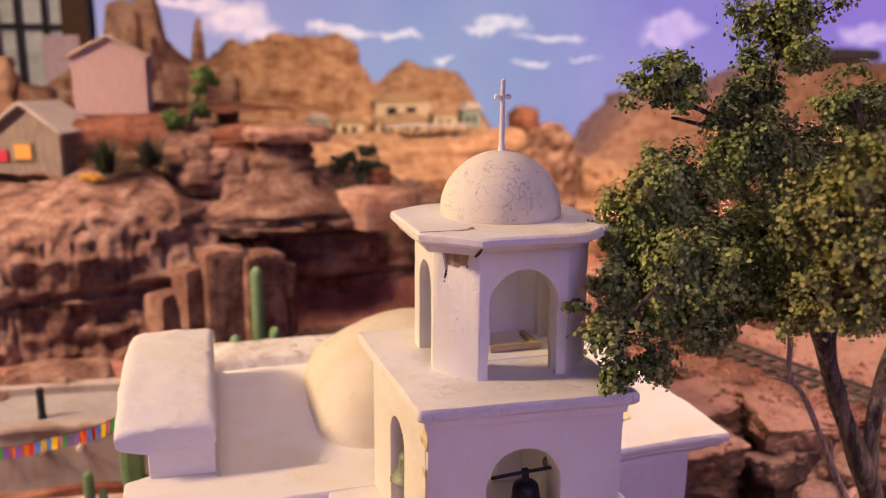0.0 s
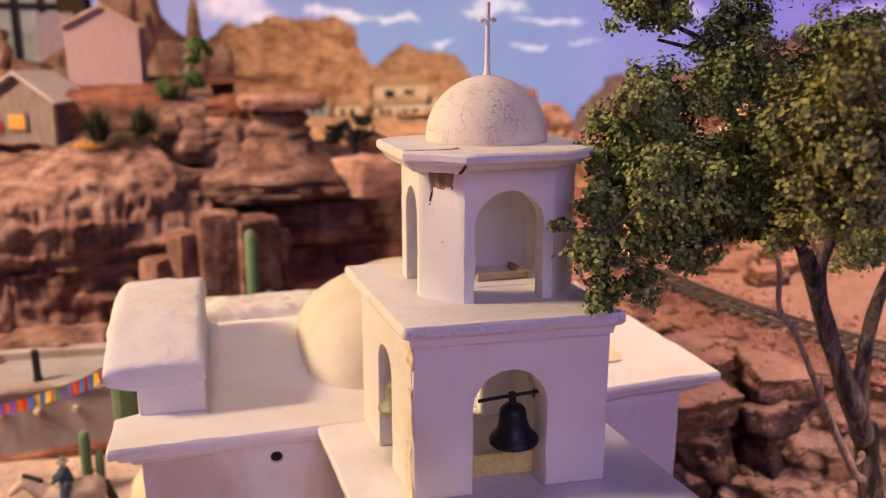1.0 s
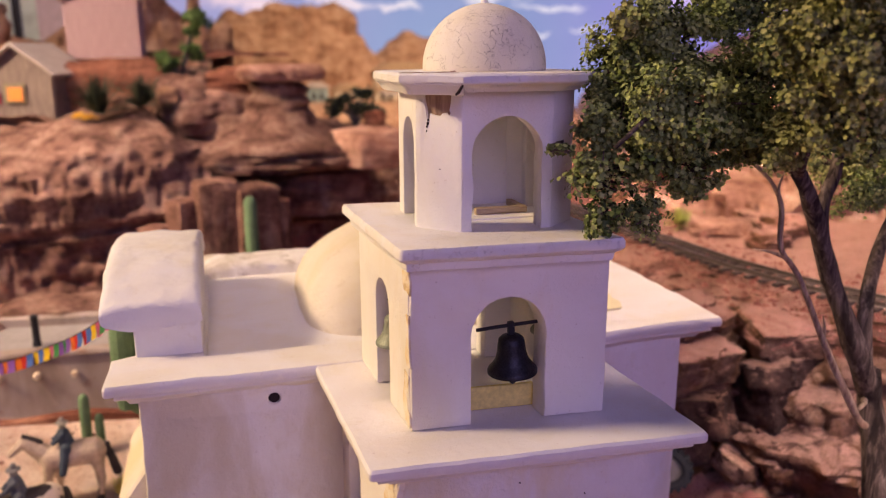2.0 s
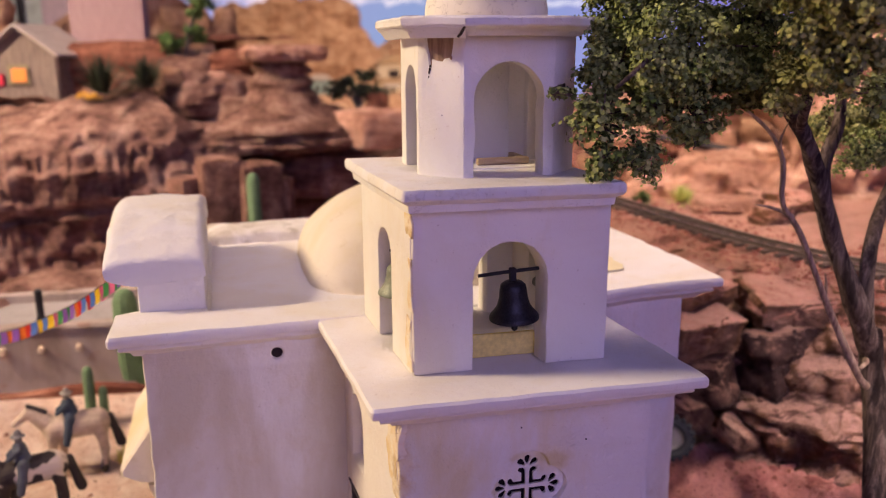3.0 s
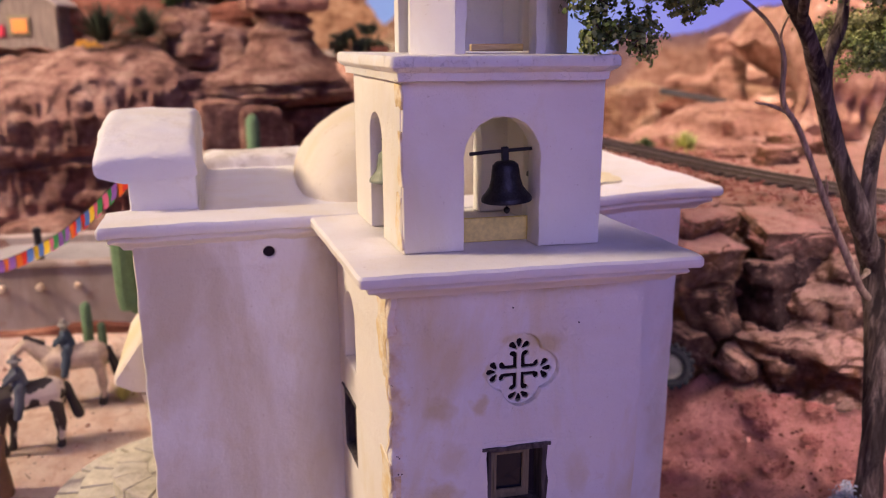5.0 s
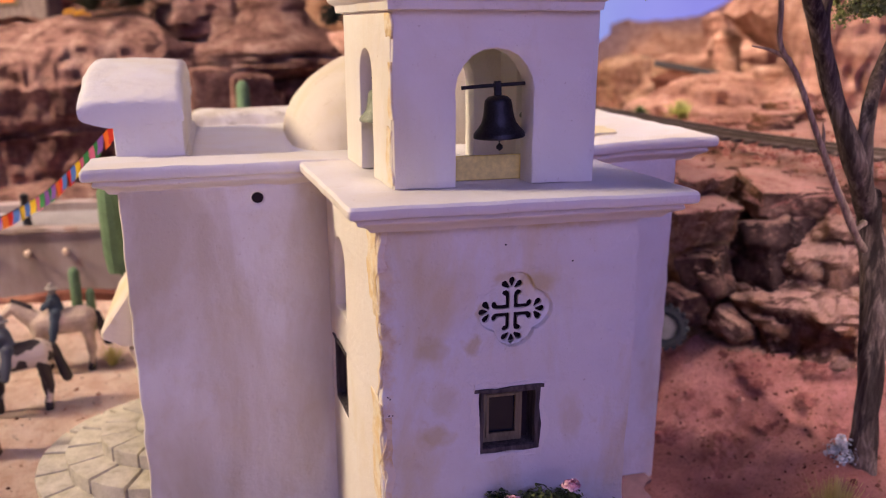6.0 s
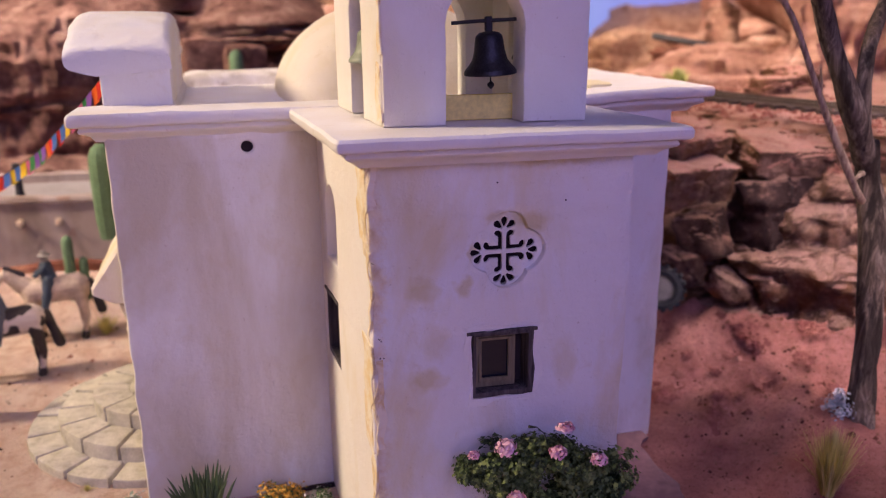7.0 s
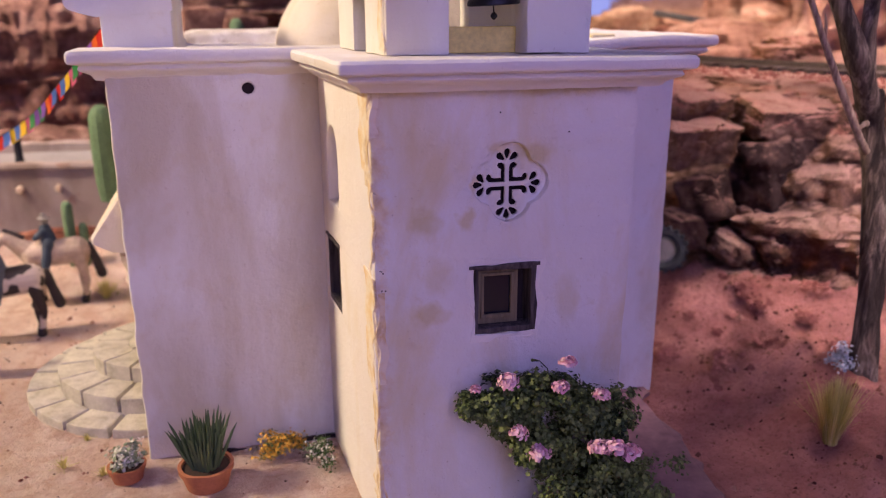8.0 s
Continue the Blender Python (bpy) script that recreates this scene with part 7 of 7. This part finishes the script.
for i, (x, y, z, w, d, h, roof, m) in enumerate(((0.300, 2.02, 0.378, 0.050, 0.05, 0.040, 0.012, GREY_GREEN), (0.372, 2.00, 0.376, 0.066, 0.05, 0.036, 0.014, STUCCO), (0.470, 2.02, 0.378, 0.060, 0.06, 0.030, 0.012, STUCCO), (0.540, 2.04, 0.378, 0.075, 0.06, 0.034, 0.016, STUCCO), (0.630, 2.06, 0.382, 0.060, 0.06, 0.042, 0.012, STUCCO), (0.715, 2.10, 0.388, 0.050, 0.05, 0.046, 0.020, GREY_GREEN), (0.565, 2.26, 0.400, 0.16, 0.06, 0.050, 0.024, STUCCO))):
    hs = thing("village_house", x, y, z, "small distant stucco house in the rock village", "house", "village houses")
    part("wall", box(x - w / 2, x + w / 2, y, y + d, z - 0.01, z + h, 0.001), m, hs)
    bm = lofted([[(x - w / 2 - 0.005, yy, z + h), (x + w / 2 + 0.005, yy, z + h), (x + w / 4, yy, z + h + roof), (x - w / 4, yy, z + h + roof)] for yy in (y - 0.006, y + d)])
    bmesh.ops.recalc_face_normals(bm, faces=bm.faces)
    part("roof", bm, TILE if m is STUCCO else ROOF_TIN, hs)
    for k in range(2):
        part("window", box(x - w * 0.3 + k * w * 0.35, x - w * 0.12 + k * w * 0.35, y - 0.0015, y + 0.002, z + h * 0.25, z + h * 0.7, 0), DARK, hs, "black plate in place of a shaded opening")
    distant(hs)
porch = thing("long_porch", 0.545, 1.93, 0.378, "long dark timber porch in the rock village", "porch")
part("porch_roof", box(0.44, 0.655, 1.92, 1.97, 0.402, 0.408, 0.001), ROOF_TIN, porch)
for k in range(7):
    part("post", box(0.445 + 0.034 * k, 0.449 + 0.034 * k, 1.923, 1.927, 0.372, 0.402, 0), OLD_WOOD, porch)
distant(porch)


# ---- the hall beside the layout ----
HALL = plain("pale_green_glass_wall", (0.66, 0.78, 0.68), 0.4, 0, 0.35, 6)
hall = thing("hall_window", -0.45, 2.75, 0.3, "pale green glazed hall wall with dark frames behind the layout", "window")
for a, b in ((-0.80, -0.66), (-0.645, -0.555), (-0.54, -0.50), (-0.475, -0.425), (-0.405, -0.365)):
    part("pane", box(a, b, 2.75, 2.756, 0.20, 1.2, 0), HALL, hall, "pale green pane")
for x in (-0.655, -0.548, -0.488, -0.415):
    part("mullion", box(x - 0.008, x + 0.008, 2.735, 2.760, 0.20, 1.2, 0.001), IRON, hall, "dark upright frame")
part("rail", box(-0.80, -0.36, 2.735, 2.757, 0.645, 0.662, 0.001), IRON, hall, "dark cross frame")
tagged(part("brown_beam", box(-0.365, -0.295, 2.70, 2.76, 0.10, 1.3, 0.002), wooden("umber_beam", (0.05, 0.03, 0.015), (0.14, 0.08, 0.04))), "dark brown upright beam at the edge of the backdrop", "beam")
tagged(part("white_board", box(-0.395, -0.300, 2.55, 2.56, 0.36, 0.625, 0.001), plain("pale_pink_board_paint", (0.62, 0.50, 0.55), 0.7)), "pale pink board standing behind the layout", "board")
outcrop(boulder("boulder", (-0.36, 2.1, 0.42), (0.07, 0.06, 0.08), PINK_ROCK, 95, 4, 0.3), "rose boulder at the edge of the layout", "boulder")
outcrop(boulder("boulder", (-0.34, 1.72, 0.50), (0.045, 0.04, 0.06), AMBER, 96, 4, 0.3, 0.7), "stacked ochre rock behind the hut", "boulder")
outcrop(boulder("boulder", (0.082, 1.80, 0.47), (0.022, 0.02, 0.055), AMBER, 97, 4, 0.3, 0.4, 0.6), "narrow glowing ochre rock spire", "boulder")


# ---- the plaza's small things ----
def garland():
    g = thing("bunting", -0.10, 0.80, 0.2, "string of bright square paper flags slung from the church", "bunting")
    run = smooth_path([(-0.012, 0.655, 0.284, 0), (-0.060, 0.728, 0.237, 0), (-0.106, 0.803, 0.199, 0), (-0.171, 0.866, 0.165, 0), (-0.26, 0.94, 0.148, 0), (-0.36, 1.0, 0.150, 0)], 9)
    pts = [Vector(p[:3]) for p in run]
    part("string", tube(pts, [0.0004] * len(pts), 4), IRON, g)
    colours = [plain("paper_" + n, c, 0.7, 0, 0.1) for n, c in (("red", (0.72, 0.05, 0.03)), ("yellow", (0.85, 0.62, 0.03)), ("green", (0.06, 0.32, 0.10)), ("orange", (0.85, 0.24, 0.03)), ("blue", (0.10, 0.22, 0.60)), ("pink", (0.75, 0.20, 0.40)), ("violet", (0.30, 0.12, 0.50)))]
    dense = []
    for a, b in zip(pts, pts[1:]):
        k = max(1, round((b - a).length / 0.0008))
        dense += [a.lerp(b, i / k) for i in range(k)]
    i, q = 6, 0
    while i + 16 < len(dense):
        a, b = dense[i], dense[i + 15]
        w = 0.0014 * math.sin(q * 2.3)
        down = Vector((w, w * 0.6, -0.0125))
        bm = bmesh.new()
        vs = [bm.verts.new(p) for p in (a, b, b + down * 0.5 + Vector((0.0006, 0, 0)), b + down, a + down, a + down * 0.5 + Vector((0.0006, 0, 0)))]
        bm.faces.new((vs[0], vs[1], vs[2], vs[5]))
        bm.faces.new((vs[5], vs[2], vs[3], vs[4]))
        bmesh.ops.solidify(bm, geom=bm.faces[:], thickness=0.0002)
        part("flag", bm, colours[(q * 3 + q // 5) % 7], g)
        i, q = i + 13, q + 1


garland()


def blob(bm, a, b, ra, rb, n=16):
    """A rounded limb between two points."""
    a, b = Vector(a), Vector(b)
    k = 10
    pts, rad = [], []
    d = (b - a)
    L = max(d.length, 1e-6)
    u = d / L
    for i in range(4):
        f = math.sin(math.pi / 2 * i / 4)
        pts.append(a - u * ra * (1 - f) * 0.95)
        rad.append(ra * math.sqrt(max(0.02, 1 - (1 - f) ** 2)))
    for i in range(k + 1):
        pts.append(a + d * i / k)
        rad.append(lerp(ra, rb, i / k))
    for i in range(1, 4):
        f = math.sin(math.pi / 2 * i / 4)
        pts.append(b + u * rb * f * 0.95)
        rad.append(rb * math.sqrt(max(0.02, 1 - f ** 2)))
    tube(pts, rad, n, bm)


def rider_figurine(x, y, z, turn, coat, cloth, hat, label):
    """A toy horse and rider, head towards -x before turning; one plain mesh."""
    bm = bmesh.new()

    def add(mat, *args):
        k = len(bm.faces)
        blob(bm, *args)
        bm.faces.ensure_lookup_table()
        for f in bm.faces[k:]:
            f.material_index = mat
    add(0, (-0.021, 0, 0.058), (0.023, 0, 0.060), 0.0145, 0.0150)
    add(0, (-0.028, 0, 0.065), (-0.045, 0, 0.080), 0.0105, 0.0065)
    add(0, (-0.046, 0, 0.081), (-0.061, 0, 0.069), 0.0060, 0.0038)
    for lx, ly, bend in ((-0.023, -0.007, -0.004), (-0.020, 0.007, 0.005), (0.025, -0.007, 0.005), (0.028, 0.007, -0.003)):
        add(0, (lx, ly, 0.053), (lx + bend, ly, 0.026), 0.0075, 0.0040)
        add(0, (lx + bend, ly, 0.026), (lx + bend * 0.4, ly, 0.006), 0.0038, 0.0030)
        add(1, (lx + bend * 0.4, ly, 0.006), (lx + bend * 0.4 - 0.001, ly, 0.002), 0.0040, 0.0044)
    add(1, (0.037, 0, 0.064), (0.046, 0, 0.030), 0.0042, 0.0055)
    add(1, (-0.030, 0, 0.079), (-0.046, 0, 0.088), 0.0034, 0.0026)
    add(2, (-0.004, 0, 0.074), (-0.006, 0, 0.086), 0.0080, 0.0066)
    for sy in (-1, 1):
        add(2, (-0.004, sy * 0.010, 0.072), (-0.009, sy * 0.0165, 0.044), 0.0054, 0.0040)
        add(2, (-0.006, sy * 0.007, 0.086), (-0.017, sy * 0.006, 0.077), 0.0030, 0.0026)
    add(3, (-0.006, 0, 0.094), (-0.006, 0, 0.096), 0.0038, 0.0038)
    k = len(bm.faces)
    tube([(-0.006, 0, 0.0975), (-0.006, 0, 0.0980), (-0.006, 0, 0.0988), (-0.006, 0, 0.0992)], (0.0055, 0.0076, 0.0078, 0.0044), 14, bm)
    bm.faces.ensure_lookup_table()
    for f in bm.faces[k:]:
        f.material_index = 3
    add(3, (-0.006, 0, 0.0995), (-0.006, 0, 0.102), 0.0038, 0.0032)
    tree = BVHTree.FromBMesh(bm)
    bm.faces.ensure_lookup_table()
    which = [f.material_index for f in bm.faces]
    loose = bpy.data.meshes.new("loose")
    bm.to_mesh(loose)
    bm.free()
    ob = new("loose", loose)
    mod = ob.modifiers.new("skin", "REMESH")
    mod.mode, mod.voxel_size = "VOXEL", 0.0009
    skin = bpy.data.meshes.new_from_object(ob.evaluated_get(bpy.context.evaluated_depsgraph_get()))
    bm = bmesh.new()
    bm.from_mesh(skin)
    bpy.data.objects.remove(ob)
    for data in (loose, skin):
        bpy.data.meshes.remove(data)
    bmesh.ops.smooth_vert(bm, verts=bm.verts, factor=0.5, use_axis_x=True, use_axis_y=True, use_axis_z=True)
    for f in bm.faces:
        f.material_index = which[tree.find_nearest(f.calc_center_median())[2]]
    uneven(bm, 0.0006, 140, turn)
    bm.transform(Matrix.Translation((x, y, z)) @ Matrix.Rotation(radians(turn), 4, "Z") @ Matrix.Scale(0.93, 4))
    tagged(part("rider_figurine", bm, [coat, plain("dark_horsehair", (0.03, 0.022, 0.02)), cloth, hat], smooth=0), label, "figurine", "rider figurines")


pinto = Nodes("pinto_coat", 0.7)
PINTO = pinto.base(pinto.ramp(pinto.noise(48, 2, 0.4), (0.47, (0.56, 0.47, 0.38)), (0.50, (0.035, 0.025, 0.022)))).m
rider_figurine(-0.138, 0.782, ground_height(-0.138, 0.782), 12, PINTO, plain("slate_cloth", (0.075, 0.085, 0.11)), plain("grey_hat", (0.14, 0.13, 0.13)), "toy rider in grey on a white and dark pinto horse")
rider_figurine(-0.111, 0.872, ground_height(-0.111, 0.872), 4, plain("cream_coat", (0.46, 0.36, 0.27), 0.7, 0, 0.3, 45), plain("denim_blue_cloth", (0.040, 0.058, 0.085)), plain("felt_hat", (0.22, 0.20, 0.175)), "toy rider in dark blue-grey with felt hat on a cream horse")


def robed_figurine():
    x, y = -0.148, 0.70
    z = ground_height(x, y)
    bm = turned([(0.0115, z), (0.0105, z + 0.012), (0.0085, z + 0.030), (0.0080, z + 0.044), (0.0092, z + 0.052), (0.0060, z + 0.060), (0.0036, z + 0.063), (0.0050, z + 0.068), (0.0052, z + 0.073), (0.0, z + 0.079)], 20, (x, y))
    blob(bm, (x + 0.008, y - 0.002, z + 0.053), (x + 0.006, y - 0.008, z + 0.036), 0.0034, 0.0028)
    blob(bm, (x - 0.008, y - 0.002, z + 0.053), (x - 0.004, y - 0.009, z + 0.038), 0.0034, 0.0028)
    tagged(part("robed_figurine", uneven(bm, 0.0006, 150), plain("brown_robe", (0.13, 0.065, 0.035)), smooth=50), "toy figure in a long brown robe", "figurine")


robed_figurine()


def wheel():
    w = thing("wheel", 0.450, 0.632, 0.075, "old knobbly dark tyre with whitish rim leaning on the bank", "wheel")
    place = Matrix.Translation((0.450, 0.632, 0.080)) @ Matrix.Rotation(radians(-38), 4, "Z") @ Matrix.Rotation(radians(82), 4, "X")
    rubber = plain("dusty_rubber", (0.028, 0.032, 0.034), 0.8)
    tyre = turned([(0.0125, -0.005), (0.0160, -0.0065), (0.0195, -0.0050), (0.0205, 0.0), (0.0195, 0.0050), (0.0160, 0.0065), (0.0125, 0.005), (0.0122, 0.0)], 40, close=False)
    part("tyre", tyre, rubber, w, smooth=40).matrix_basis = place
    part("rim", turned([(0.0125, -0.0045), (0.0115, 0.0045), (0.0095, 0.0030), (0.0060, 0.0035), (0.0030, 0.0045), (0.0, 0.0045)], 30, close=False), plain("chalky_rim", (0.22, 0.21, 0.18), 0.7, 0, 0.3, 120), w, "chalky white rim", smooth=40).matrix_basis = place
    lug = None
    for k in range(18):
        a = math.tau * k / 18
        m = place @ Matrix.Rotation(a, 4, "Z") @ Matrix.Translation((0.0205, 0, 0))
        if lug is None:
            lug = part("tread_lug", box(-0.0012, 0.0016, -0.0018, 0.0018, -0.0055, 0.0055, 0.0004), rubber, w)
            lug.matrix_basis = m
        else:
            o = new("tread_lug", lug.data)
            o.parent = w
            o.matrix_parent_inverse = w.matrix_basis.inverted()
            o.matrix_basis = m


wheel()


def grit():
    """Loose stones and crumbs on the ground round the church."""
    rng = np.random.default_rng(77)
    verts, faces = [], []
    for k in range(5200):
        if k < 3400:
            x, y = rng.uniform(0.36, 0.60), rng.uniform(0.34, 0.72)
        else:
            x, y = rng.uniform(-0.30, 0.12), rng.uniform(0.40, 0.98)
        if -0.003 < x < 0.405 and y > 0.505 or (0.13 < x < 0.36 and y > 0.33) or (math.hypot(x, y - 0.66) < 0.118):
            continue
        r = min(0.0048, abs(rng.exponential(0.0007)) + 0.0004)
        z = ground_height(x, y)
        o = len(verts)
        for q in ((1, 0, 0), (0.3, 1, 0), (-1, 0.2, 0), (-0.2, -1, 0), (0, 0, 0.9), (0.3, 0.2, 0.7)):
            verts.append((x + r * q[0] * rng.uniform(0.6, 1.2), y + r * q[1] * rng.uniform(0.6, 1.2), z - 0.0004 + r * q[2] * rng.uniform(0.6, 1.1)))
        faces += [(o, o + 1, o + 5), (o, o + 5, o + 4), (o + 1, o + 2, o + 5), (o + 2, o + 4, o + 5), (o + 2, o + 3, o + 4), (o + 3, o, o + 4)]
    me = bpy.data.meshes.new("loose_stones")
    me.from_pydata(verts, [], faces)
    n = Nodes("loose_stone", 0.9, spec=0.1)
    n.base(n.ramp(n.island(), (0.0, (0.07, 0.025, 0.02)), (0.5, (0.26, 0.11, 0.075)), (1.0, (0.34, 0.17, 0.13))))
    me.materials.append(n.m)
    tagged(new("loose_stones", me), "loose red stones and crumbs on the ground", "gravel", kind="stuff")


grit()


def clods():
    """Crumbly lumps of red earth where the bank meets the ground."""
    rng = random.Random(12)
    earth = rocky("clotted_red_earth", (0.22, 0.080, 0.066), (0.36, 0.145, 0.120), (0.54, 0.26, 0.215), 3.0, 0.0, 2.0)
    for k in range(44):
        x, y = rng.uniform(0.415, 0.565), rng.uniform(0.480, 0.610)
        r = rng.uniform(0.0015, 0.0040) * rng.choice((1, 1, 1, 2.2))
        tagged(boulder("earth_clod", (x, y, ground_height(x, y) + r * 0.15), (r * rng.uniform(1.0, 1.6), r, r * 0.8), earth, 200 + k, 4, 0.9, 0.0, 0.0, 0.6, 0.4, rng.uniform(0, 180), feat=0.8, facet=0.7), "crumbly red earth clod at the foot of the bank", "clod", "earth clods")


clods()
